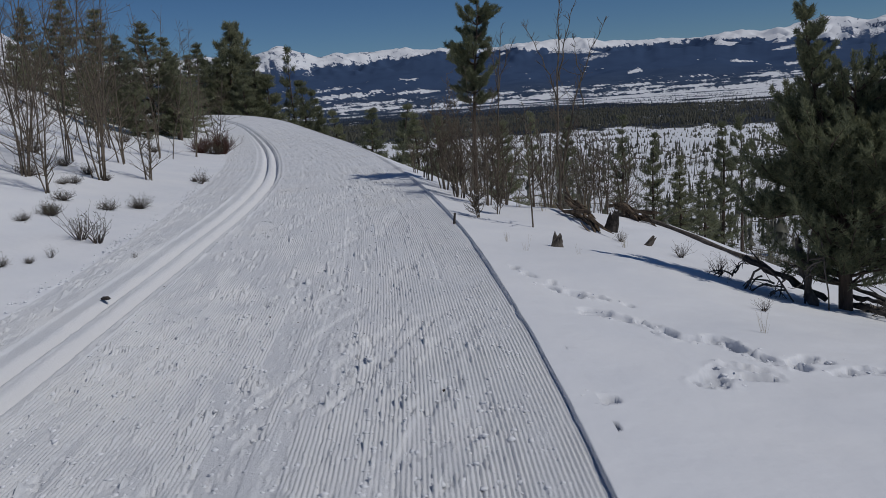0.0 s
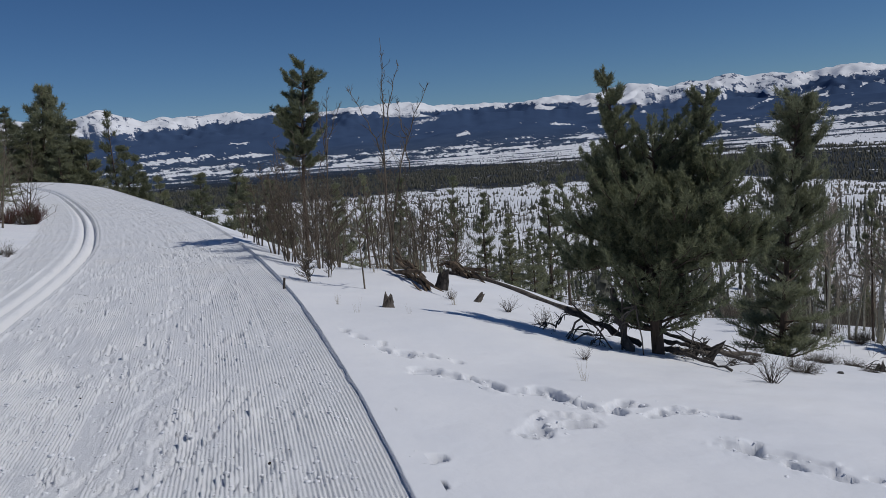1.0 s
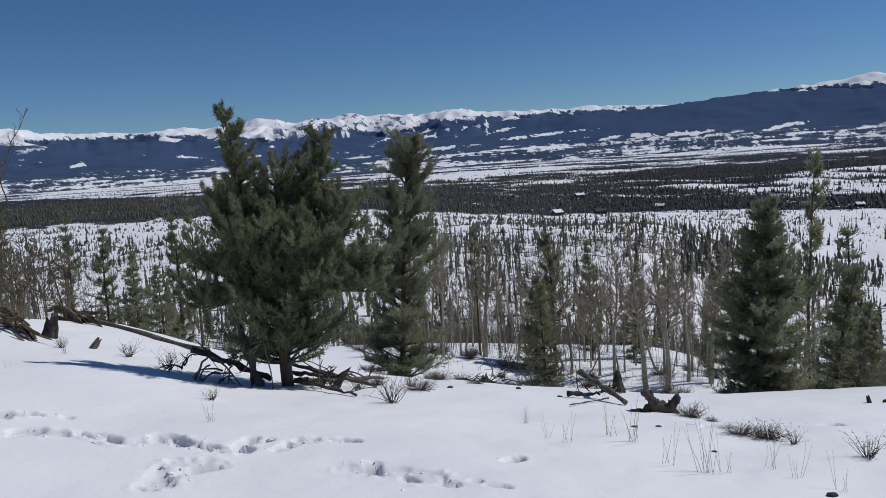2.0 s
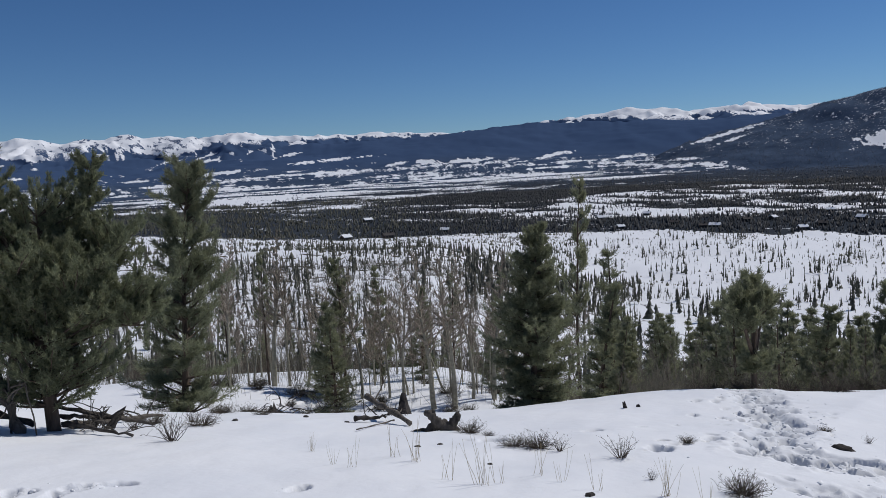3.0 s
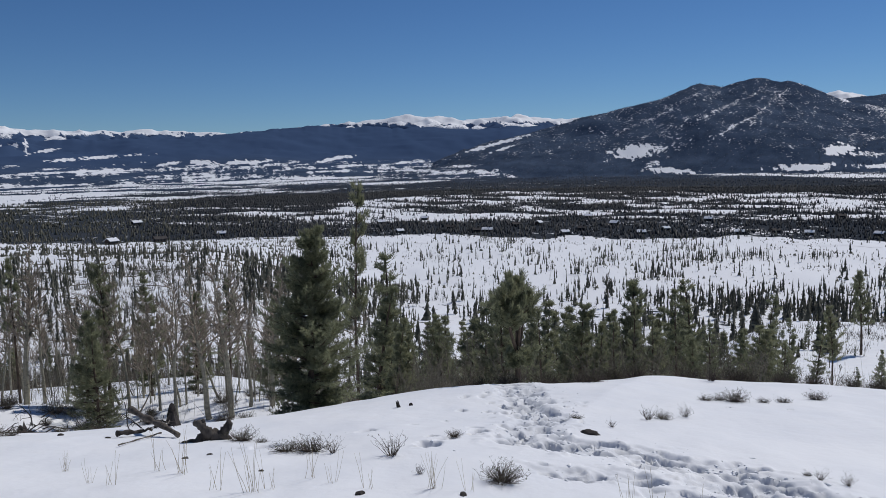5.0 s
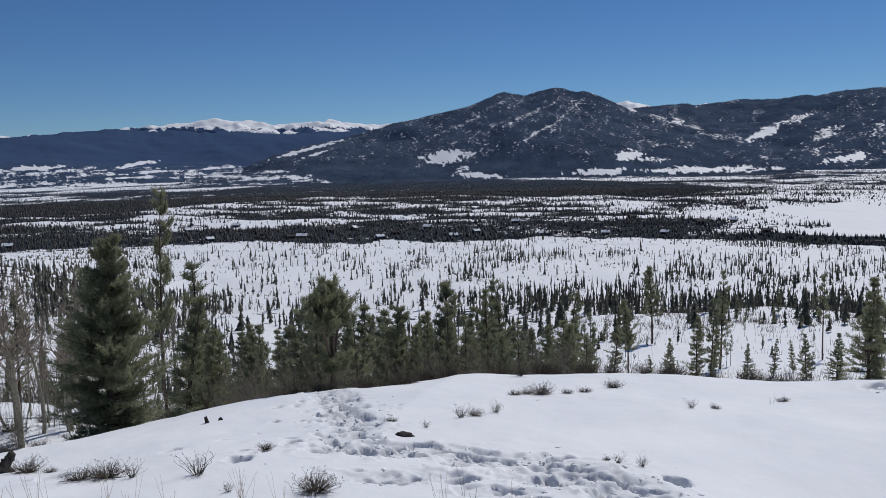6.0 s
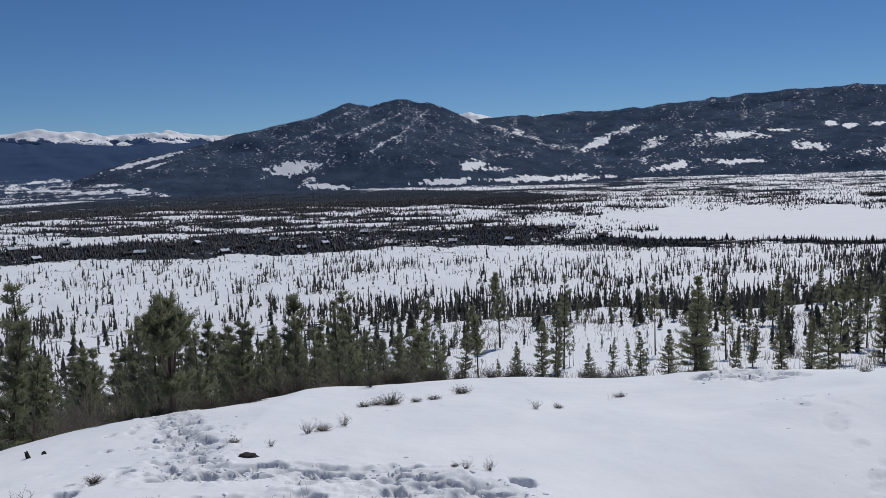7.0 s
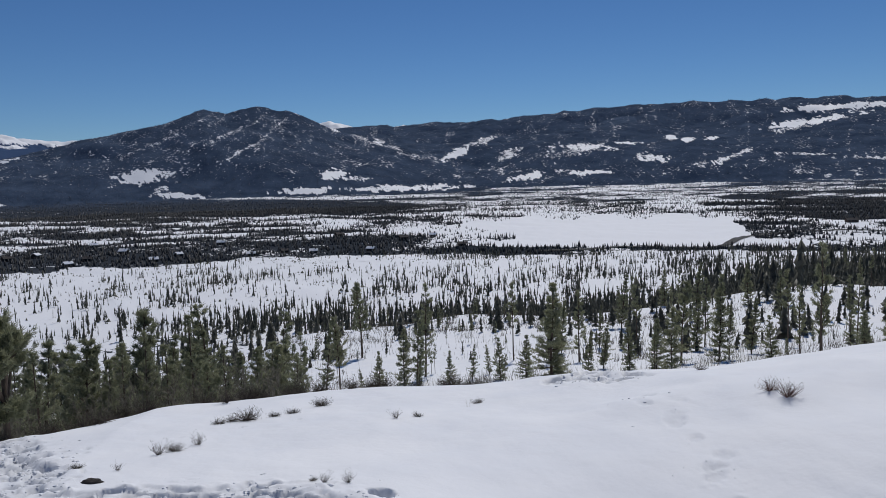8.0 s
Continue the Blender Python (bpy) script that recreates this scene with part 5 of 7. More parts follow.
def plant(k, az, r, h, turn=0.0, wide=1.0):
    x, y, z = spot(az, r, 0.05)
    s = h / 5.0
    return copy_thing(MASTERS[k], pose(x, y, z, 0, 0, turn) @ Matrix.Diagonal((s * wide, s * wide, s, 1)))


def plant_to(k, az, r, top, wide=1.0, turn=None):
    """A conifer whose top is seen at that angle."""
    x, y, z = spot(az, r)
    h = 1.6 + r * math.tan(radians(top)) - z
    return plant(k, az, r, max(h, 0.8), 37.0 * az if turn is None else turn, wide)


# kind, bearing, distance, angle of the top, breadth
BANK_CONIFERS = [
    (3, -25.6, 38, 6.9, 1.3), (0, -23.8, 38, 7.3, 1.6), (0, -21.5, 40, 6.8, 1.7), (3, -18.6, 36, 5.9, 1.5), (0, -17.2, 40, 4.8, 1.6), (3, -20.2, 37, 5.2, 1.4),
    (0, -16.2, 44, 3.6, 1.5), (3, -14.4, 88, 3.4, 1.4), (0, -10.6, 86, 2.2, 1.4), (3, -12.6, 84, 2.6, 1.4), (2, -13.0, 92, 5.6, 0.8), (2, -14.6, 94, 4.4, 1.0),
    (4, -9.3, 90, 3.9, 0.8), (3, -15.6, 88, 4.4, 1.3), (0, -12.0, 86, 3.4, 1.3), (2, -13.8, 90, 5.6, 1.1), (3, -26.4, 34, 5.0, 1.2), (3, -12.1, 90, 3.2, 1.0),
]
TRAIL_CONIFERS = [
    (0, -11.0, 92, 2.1, 1.1), (3, -13.9, 91, 3.0, 1.1), (0, -15.4, 96, 3.2, 1.1), (3, -19.7, 33, 3.9, 1.3), (0, -17.0, 37, 3.6, 1.3), (3, -22.6, 34, 3.8, 1.3),
    (0, -29.0, 33, 5.6, 1.2), (2, -25.0, 31, 4.6, 1.2), (1, -17.2, 35, 3.6, 1.4), (0, -8.4, 92, 1.6, 1.1), (1, -7.2, 92, 1.0, 1.0), (0, -4.9, 60, -0.6, 1.3),
    (1, -2.9, 55, -0.4, 1.3), (3, -1.2, 48, -1.0, 1.2), (0, 0.8, 44, -1.4, 1.2),
]
GROVE_CONIFERS = [
    (1, -6.0, 70, -0.5, 1.2), (3, 4.6, 42, -2.0, 1.1), (5, 6.6, 40, -1.6, 1.0), (1, 8.6, 44, -2.0, 1.1), (4, 12.6, 46, -2.2, 1.2), (1, 14.8, 50, -3.4, 1.1),
    (0, 16.6, 48, -5.2, 1.1), (3, 18.2, 44, -6.2, 1.1), (1, 19.4, 55, -3.0, 1.1), (5, 20.6, 60, -2.6, 1.1), (0, 43.9, 30, -8.9, 1.1), (2, 45.4, 31, -5.9, 1.0),
    (3, 44.6, 28, -9.2, 1.0), (1, 47.9, 34, -6.6, 1.1), (0, 50.8, 36, -8.2, 1.1),
]
BROW_CONIFERS = [
    (4, 53.0, 38, -7.4, 1.2), (1, 55.8, 36, -8.0, 1.2), (1, 63.3, 20, -8.0, 1.4), (4, 65.0, 21, -5.9, 1.3), (5, 62.2, 24, -0.8, 0.7), (4, 37.5, 32, -5.3, 0.9),
    (5, 40.0, 34, -5.0, 0.9), (3, 72.9, 17, -8.2, 1.0), (1, 75.1, 22, -9.6, 1.2), (0, 76.7, 24, -10.2, 1.2), (3, 78.2, 26, -10.6, 1.2), (2, 81.1, 24, -8.2, 1.2),
    (1, 82.6, 27, -9.8, 1.1), (1, 84.2, 28, -9.4, 1.1), (5, 85.3, 27, -8.0, 1.3),
]
BENCH_CONIFERS = [
    (4, 84.8, 25, -8.6, 1.2), (0, 79.6, 28, -10.3, 1.2), (3, 70.4, 22, -10.6, 1.2), (0, 68.2, 24, -10.9, 1.2), (1, 74.0, 26, -10.4, 1.3), (0, 71.6, 27, -10.4, 1.2),
    (0, 88.5, 45, -11.2, 1.0), (5, 90.2, 50, -9.0, 1.2), (2, 94.0, 60, -9.6, 0.9), (2, 95.5, 85, -7.3, 1.1), (1, 93.0, 62, -10.2, 1.0), (3, 98.5, 62, -10.6, 0.85),
    (4, 100.0, 66, -7.5, 1.0), (4, 99.4, 60, -9.4, 1.2), (0, 86.9, 34, -11.6, 1.1),
]
LOWER_CONIFERS = [
    (1, 91.4, 48, -11.9, 0.9), (0, 96.8, 58, -12.1, 0.9), (0, 101.8, 55, -12.3, 0.9), (1, 103.4, 60, -11.9, 1.0), (0, 105.4, 58, -11.4, 1.0), (5, 106.3, 75, -7.5, 0.9),
    (0, 107.2, 57, -11.2, 1.1), (5, 108.8, 72, -8.6, 1.0), (3, 109.5, 52, -10.8, 0.9), (4, 110.9, 70, -8.2, 1.1), (1, 112.6, 62, -10.4, 1.1), (0, 114.4, 60, -10.2, 1.0),
    (5, 114.8, 80, -7.8, 1.0), (3, 116.2, 58, -10.0, 0.9), (2, 117.8, 62, -7.5, 1.0),
]
EDGE_CONIFERS = [
    (0, 120.3, 58, -7.0, 0.8), (3, 117.2, 50, -9.2, 0.9), (4, 119.3, 75, -7.3, 1.0), (1, 122.3, 62, -8.6, 1.1), (5, 124.5, 70, -6.6, 1.0), (2, 126.5, 56, -8.3, 1.1),
    (4, 128.5, 66, -6.8, 1.0), (0, 130.5, 54, -7.6, 1.0), (3, 129.0, 48, -9.0, 1.0), (1, 111.5, 56, -11.0, 1.0), (0, 123.6, 50, -9.6, 1.0),
]
for row in BANK_CONIFERS + TRAIL_CONIFERS + GROVE_CONIFERS + BROW_CONIFERS + BENCH_CONIFERS + LOWER_CONIFERS + EDGE_CONIFERS:
    plant_to(*row)

rng = np.random.RandomState(77)
for _ in range(24):                       # woods on the left bank
    az, r = rng.uniform(-33, -16.2), rng.uniform(31, 46)
    plant_to(int(rng.choice([0, 1, 3, 2])), az, r, rng.uniform(1.2, 3.8) + 0.08 * (-az - 15), rng.uniform(1.0, 1.4))
for _ in range(100):                      # the bench below the brow
    az, r = 84 + 52 * rng.rand() ** 0.7, rng.uniform(46, 150)
    plant(int(rng.choice([0, 1, 4, 1, 5, 5])), az, r, (0.8 + 3.6 * rng.rand() ** 1.5) * (1 + 0.6 * (az > 106)), rng.uniform(0, 360), rng.uniform(0.7, 1.15))
for _ in range(44):                       # thick row just below the brow
    az, r = rng.uniform(62, 92), rng.uniform(24, 46)
    top = rng.uniform(-12.6, -10.4)
    plant_to(int(rng.choice([0, 1, 3, 4])), az, r, top, rng.uniform(0.9, 1.4))
for _ in range(50):                       # hillside ahead
    az, r = rng.uniform(-6, 60), rng.uniform(52, 120)
    plant(int(rng.choice([0, 1, 4, 5, 1, 3])), az, r, rng.uniform(2.0, 5.5), rng.uniform(0, 360), rng.uniform(0.8, 1.2))

# ---- leafless trees and shrubs ----
ASPENS = [bare_meshes(5.6, 51, 1, 0.2, 60, 2, 0.095, ASPEN, 0.34, 0.06, 0.30, 0.009, 0.05, TAN_TWIG), bare_meshes(5.6, 52, 1, 0.3, 56, 2, 0.080, ASPEN, 0.40, 0.05, 0.30, 0.009, 0.06, TAN_TWIG),
          bare_meshes(5.6, 53, 2, 0.16, 44, 2, 0.062, ASPEN, 0.35, 0.05, 0.30, 0.009, 0.06, TAN_TWIG), bare_meshes(5.6, 54, 1, 0.6, 50, 2, 0.070, ASPEN, 0.45, 0.02, 0.34, 0.009, 0.14, TAN_TWIG)]
ASPEN_MASTERS = [bare("aspen_tree", m, turned(*spot(150 + 5 * k, 24), 0), "bare pale tan aspen with thin upright twigs", "aspen tree", "aspen grove")
                 for k, m in enumerate(ASPENS)]
# kind, bearing, distance, height
ASPEN_STANDS = [
    (0, 51.6, 28.4, 5.9), (0, 53.1, 28.3, 5.7), (1, 49.5, 29.0, 5.4), (1, 46.4, 30.2, 5.0), (3, 45.9, 31.3, 4.4), (1, 54.4, 29.5, 5.6), (0, 55.9, 29.6, 5.8), (1, 48.4, 30.0, 4.6), (2, 49.9, 30.2, 5.2),
    (0, 40.3, 32.3, 6.2), (1, 41.4, 32.5, 5.4), (3, 42.6, 33.0, 5.6), (2, 38.8, 31.5, 5.2), (1, 37.4, 31.0, 5.6), (3, 52.3, 31.0, 4.6), (2, 57.2, 31.5, 4.8), (1, 36.6, 33.5, 5.0), (2, 47.3, 33.0, 4.8),
]
for k, az, r, h in ASPEN_STANDS:
    x, y, z = spot(az, r, 0.05)
    copy_thing(ASPEN_MASTERS[k], pose(x, y, z, 0, 0, az * 47) @ Matrix.Diagonal((h / 5.6, h / 5.6, h / 5.6, 1)))
for i in range(56):                       # thinner ones behind
    az = rng.uniform(35.5, 61)
    r = rng.uniform(30, 43)
    x, y, z = spot(az, r, 0.05)
    size = rng.uniform(0.55, 0.95)
    copy_thing(ASPEN_MASTERS[i % 4], pose(x, y, z, 0, 0, rng.uniform(0, 360)) @ Matrix.Diagonal((size * 0.62, size * 0.62, size, 1)))

WILLOWS = [bare_meshes(1.9, 61 + k, 7, 0.45, 11, 2, 0.012, GREY_TWIG, 0.25, 0.03, 0.4, 0.0035) for k in range(4)]
WILLOW_MASTERS = [bare("willow_shrub", m, turned(*spot(172 + 4 * k, 20), 0), "leafless brown willow shrub with many thin stems", "shrub", "thicket below the brow")
                  for k, m in enumerate(WILLOWS)]
for _ in range(16):                       # pines standing in the thicket
    plant_to(int(rng.choice([0, 1, 2, 4])), rng.uniform(64, 90), rng.uniform(15, 21), rng.uniform(-12.2, -9.4), rng.uniform(0.9, 1.3))
for i in range(64):
    az = rng.uniform(66, 93)
    r = rng.uniform(13.6, 21)
    x, y, z = spot(az, r, 0.05)
    top = 1.6 + r * math.tan(radians(rng.uniform(-14.6, -11.2)))
    s = min(max((top - z) / 1.9, 0.4), 1.7)
    copy_thing(WILLOW_MASTERS[i % 4], pose(x, y, z, 0, 0, rng.uniform(0, 360)) @ Matrix.Diagonal((s, s, s, 1)))
for i in range(32):                      # twiggy scrub among the aspens and ahead of the trail
    az, r = (rng.uniform(34, 60), rng.uniform(26, 40)) if i < 12 else (rng.uniform(0, 24), rng.uniform(17, 30))
    x, y, z = spot(az, r, 0.05)
    s = rng.uniform(0.5, 1.1)
    copy_thing(WILLOW_MASTERS[i % 4], pose(x, y, z, 0, 0, rng.uniform(0, 360)) @ Matrix.Diagonal((s, s, s, 1)))

# saplings on the left bank
for az, r, h, stems, seed in [(-22.3, 17.2, 4.6, 7, 71), (-26.9, 16.4, 4.2, 6, 72), (-25.4, 14.6, 2.0, 3, 73), (-24.2, 19, 4.0, 4, 74), (-20.6, 21, 3.8, 4, 75), (-18.4, 24, 4.4, 4, 76),
                              (-16.4, 26, 3.6, 3, 77), (-28.2, 19, 3.6, 5, 78), (-26.2, 22, 3.2, 4, 79), (-15.0, 29, 3.0, 4, 80), (-19.4, 18, 1.4, 3, 81), (-21.6, 25, 3.6, 5, 82), (-30.0, 16, 4.0, 5, 83)]:
    bare("bare_sapling", bare_meshes(h * 1.25, seed, stems, 0.13, 28, 2, 0.019, DARK_TWIG, 0.08, 0.05, 0.36, 0.0024, 0.06), turned(*spot(az, r, 0.03), seed * 20.0),
         "clump of leafless brown saplings on the snow bank" if stems > 3 else "few leafless brown stems on the snow bank", "sapling", "saplings on the bank")
# saplings and brush on the right of the trail
def limbed_sapling(at, turn, limbs, seed, label):
    """A leafless sapling whose main limbs are given as (foot sideways, foot height, tip sideways, tip height, thickness)."""
    rng = np.random.RandomState(seed)
    made, fine_wood = [], Buf()
    for u0, w0, u1, w1, thick in limbs:
        wood = Buf()
        a, b = Vector((u0, 0, w0)), Vector((u1, rng.normal(0, 0.12), w1))
        span = (b - a).length
        line = [a.lerp(b, k / 10) + Vector((-(b.x - a.x) * 0.35 * math.sin(math.pi * k / 10) * 0.5, 0, 0)) + Vector(rng.normal(0, 0.012, 3)) * (0 < k < 10) for k in range(11)]
        wood.tube(line, taper(thick, 0.003, 11), 6)
        made.append(wood.mesh("stem", DARK_TWIG))
        for _ in range(int(9 * span)):
            g = rng.uniform(2.5, 10)
            j = min(int(g), 9)
            q = line[j].lerp(line[j + 1], g - j)
            c = rng.uniform(0, 2 * math.pi)
            L = rng.uniform(0.15, 0.5) * (1.15 - g / 12)
            limb = wander(q, (math.cos(c), math.sin(c), rng.uniform(0.6, 1.6)), L, 4, rng, 0.14, 0.08)
            fine_wood.tube(limb, taper(0.0055, 0.0022, 5), 3, cap=False)
            for _ in range(rng.randint(1, 4)):
                c += rng.uniform(-1, 1)
                tw = wander(limb[rng.randint(1, 5)], (math.cos(c), math.sin(c), rng.uniform(0.4, 1.2)), L * 0.45, 3, rng, 0.2, 0.03)
                fine_wood.tube(tw, taper(0.0030, 0.0016, 4), 3, cap=False)
    bare("bare_sapling", (made, fine_wood.mesh("twig_mass", DARK_TWIG)), turned(*at, turn), label, "sapling", "brush beside the trail")


limbed_sapling(spot(8.4, 12.0, 0.05), -8.0, [(0, -0.1, 0.12, 3.4, 0.024), (0.05, 0.42, 0.78, 2.75, 0.018), (0.05, 1.5, -0.40, 2.7, 0.012), (0.08, 1.9, 0.36, 3.0, 0.012), (0.4, 1.5, 0.28, 2.5, 0.010), (0.0, 0.1, 0.35, 1.5, 0.014)], 91, "tall forked leafless sapling on a rotten hump")
limbed_sapling(spot(4.15, 14.6, 0.05), -4.0, [(0, -0.1, 0.22, 3.15, 0.022), (0.1, 1.9, 0.42, 2.9, 0.010), (0.1, 2.0, 0.0, 3.0, 0.010), (0.0, 0.4, -0.3, 1.8, 0.012)], 92, "slender leafless sapling with a forked top")
TRAIL_SAPLINGS = [
    (0.4, 14.2, 0.4, 6, 94, 0.013), (1.4, 13.0, -0.6, 6, 95, 0.012),
    (2.2, 14.6, 1.6, 5, 96, 0.013), (3.6, 12.2, -0.8, 4, 97, 0.011), (4.6, 14.0, 0.8, 5, 98, 0.012), (6.5, 10.1, -1.4, 1, 99, 0.014), (7.6, 12.4, -1.2, 5, 100, 0.011),
    (10.4, 12.0, -2.2, 6, 101, 0.011), (2.8, 10.4, -5.0, 3, 102, 0.007), (-0.6, 15.8, -1.6, 5, 103, 0.011),
]
TRAIL_BRUSH = [
    (11.6, 12.6, -2.6, 6, 104, 0.010), (13.0, 13.0, -3.6, 5, 105, 0.009), (-1.6, 17.5, -2.4, 4, 106, 0.009), (8.3, 13.4, 1.4, 3, 107, 0.012), (4.0, 11.0, -5.8, 3, 108, 0.006),
    (3.1, 15.0, 2.6, 3, 109, 0.013),
]
for az, r, top, stems, seed, th in TRAIL_SAPLINGS + TRAIL_BRUSH:
    x, y, z = spot(az, r, 0.03)
    h = 1.6 + r * math.tan(radians(top)) - z
    bare("bare_sapling", bare_meshes(h, seed, stems, 0.20, 24 if stems < 3 else 26 if r < 14.3 and az < 5 else 13, 2, th * 1.2, DARK_TWIG, 0.22, 0.06, 0.28 if stems < 3 else 0.34, 0.0034, 0.025 if stems < 3 else 0.06), turned(x, y, z, seed * 20.0),
         "tall leafless sapling with upswept limbs" if stems < 3 else "leafless brown brush beside the trail", "sapling", "brush beside the trail")


# ---- dead wood, stones and small plants ----
def knotty(buf, pts, radii, sides=9, rough=0.16, seed=0):
    """A log or root: a tube with an uneven skin."""
    first = len(buf.v)
    buf.tube(pts, radii, sides)
    rng = np.random.RandomState(seed)
    for k in range(len(pts)):
        for i in range(sides):
            v = buf.v[first + k * sides + i]
            buf.v[first + k * sides + i] = pts[k] + (v - pts[k]) * (1 + rng.normal(0, rough))


def on_snow(az, r, up=0.0):
    x, y, z = spot(az, r)
    return Vector((x, y, z + up))


def between(a, b, n, rng, stray):
    return [a.lerp(b, k / (n - 1)) + Vector(rng.normal(0, stray, 3)) * (0 < k < n - 1) for k in range(n)]


def fallen_log(name, a, b, r0, r1, mat, label, seed, stubs=3, laid=False):
    rng = np.random.RandomState(seed)
    buf = Buf()
    pts = between(a, b, 12, rng, r0 * 0.25)
    if laid:                              # rests along the snow
        pts = [Vector((p.x, p.y, max(p.z, ground_z(p.x, p.y) + r0 * 0.7))) for p in pts]
        a = pts[0]
    knotty(buf, pts, [r * (1 + 0.25 * math.sin(1.7 * k + seed)) for k, r in enumerate(taper(r0, r1, 12))], 9, 0.15, seed)
    root = tagged(new(name), label, "fallen log")
    root.location = a
    body = buf.mesh("log", mat)
    body.transform(Matrix.Translation(-a))
    part("log", body, root)
    for s in range(stubs):
        one = Buf()
        p = pts[rng.randint(2, 11)] - a
        d = Vector((rng.normal(0, 1), rng.normal(0, 1), abs(rng.normal(0.5, 0.4)))).normalized()
        line = wander(p, d, rng.uniform(0.12, 0.4), 4, rng, 0.2)
        one.tube(line, taper(r1 * 0.45, 0.004, 5), 5)
        part("branch_stub", one.mesh("branch_stub", mat), root)
    return root


def stump(name, at, h, r, mat, label, seed, lean=(0.1, 0.0), point=0.25):
    """A broken stump with a ragged top and root flare."""
    rng = np.random.RandomState(seed)
    buf = Buf()
    n, sides = 7, 12
    top = rng.uniform(0.45, 1.0, sides) * h
    for k in range(n):
        u = k / (n - 1)
        for i in range(sides):
            a = 2 * math.pi * i / sides
            rad = r * (1.25 - 0.9 * u ** 0.6 * (1 - point)) * (1 + 0.16 * math.sin(3 * a + seed) + rng.normal(0, 0.06))
            z = u * top[i] - 0.05
            buf.v.append(Vector((math.cos(a) * rad + lean[0] * z, math.sin(a) * rad + lean[1] * z, z)))
    for k in range(n - 1):
        for i in range(sides):
            j = (i + 1) % sides
            buf.f.append((k * sides + i, k * sides + j, (k + 1) * sides + j, (k + 1) * sides + i))
    c = len(buf.v)
    buf.v.append(Vector((0, 0, h * 0.4)))
    for i in range(sides):
        buf.f.append(((n - 1) * sides + i, (n - 1) * sides + (i + 1) % sides, c))
    ob = tagged(new(name, buf.mesh(name, mat, False)), label, "stump")
    ob.location = at
    return ob


stump("stump", on_snow(8.1, 8.6), 0.23, 0.075, GREY_WOOD, "small grey pointed stump in the snow", 3)
stump("broken_stump", on_snow(11.9, 10.6), 0.34, 0.10, CHARRED, "dark splintered stump beside the rotten log", 5, (0.3, 0.1))
stump("burnt_stump", on_snow(50.2, 9.6), 0.30, 0.085, CHARRED, "blackened stump among fallen branches", 8, (0.1, 0.2))
stump("burnt_stump", on_snow(40.5, 13.0), 0.34, 0.09, CHARRED, "dark stump at the edge of the trees", 9, (0.1, 0.2))
stump("grey_post_stub", on_snow(66.0, 8.8), 0.15, 0.026, CHARRED, "thin dark stub leaning out of the snow", 11, (-0.4, 0.0))
stump("grey_post_stub", on_snow(66.9, 8.9), 0.08, 0.04, CHARRED, "short dark stub in the snow", 12, (0.2, 0.0))
stump("broken_board", on_snow(14.4, 10.0), 0.16, 0.06, GREY_WOOD, "weathered slab of wood leaning in the snow", 13, (0.9, 0.3))


def rotten_mound(a, b, seed):
    """A rotten root crown, built of many split, sloping slabs of wood."""
    rng = np.random.RandomState(seed)
    root = tagged(new("rotten_log"), "rotten brown splintered log on a snowy hump", "rotten log")
    root.location = a
    for s in range(30):
        one = Buf()
        u = rng.rand()
        p = (b - a) * u + Vector(rng.normal(0, 0.06, 3))
        d = ((b - a).normalized() + Vector(rng.normal(0, 0.14, 3)) + Vector((0, 0, -0.05))).normalized()
        line = wander(p - d * 0.25, d, rng.uniform(0.35, 0.7), 5, rng, 0.05)
        w = rng.uniform(0.010, 0.028)
        knotty(one, line, [w * 0.5, w, w * 1.1, w, w * 0.8, w * 0.25], 6, 0.3, s)
        part("wood_slab", one.mesh("wood_slab", ROOT_WOOD, False), root)


rotten_mound(on_snow(8.8, 11.6, 0.16), on_snow(11.0, 10.3, 0.02), 4)
rotten_mound(on_snow(12.2, 13.2, 0.20), on_snow(14.2, 12.0, 0.04), 6)
fallen_log("fallen_log", on_snow(12.2, 13.2, 0.06), on_snow(21.6, 10.4, 0.06), 0.034, 0.026, GREY_WOOD, "long weathered log lying across the snow slope", 21, 3, True)
fallen_log("fallen_log", on_snow(20.7, 8.7, 0.28), on_snow(25.8, 8.6, 0.05), 0.036, 0.026, DRIFT_WOOD, "dark log propped under the pine", 22, 2)
fallen_log("fallen_log", on_snow(24.9, 8.7, 0.30), on_snow(32.9, 8.5, 0.02), 0.028, 0.014, DRIFT_WOOD, "long grey log slanting behind the pine trunk", 23, 5)
fallen_log("fallen_log", on_snow(27.3, 8.5, 0.14), on_snow(30.6, 8.5, 0.10), 0.022, 0.016, DRIFT_WOOD, "short grey log beside the pine trunk", 24, 2)
fallen_log("fallen_log", on_snow(27.8, 8.2, 0.09), on_snow(31.8, 7.45, 0.02), 0.022, 0.010, DRIFT_WOOD, "thin grey branch running down the snow", 27, 4)
fallen_log("leaning_snag", on_snow(25.1, 8.25, -0.04), on_snow(24.0, 8.5, 0.62), 0.046, 0.028, GREY_WOOD, "dead grey snag leaning at the pine trunk", 30, 3)
stump("broken_stump", on_snow(29.1, 8.45), 0.24, 0.055, DRIFT_WOOD, "splintered grey stub among the branches", 15, (0.9, -0.3))
stump("broken_stump", on_snow(30.2, 8.45), 0.27, 0.06, DRIFT_WOOD, "splintered grey stub leaning over the logs", 16, (0.7, -0.4))
fallen_log("fallen_log", on_snow(27.5, 8.5, 0.05), on_snow(33.5, 9.6, 0.03), 0.035, 0.02, GREY_WOOD, "half buried log between two pines", 25, 1)
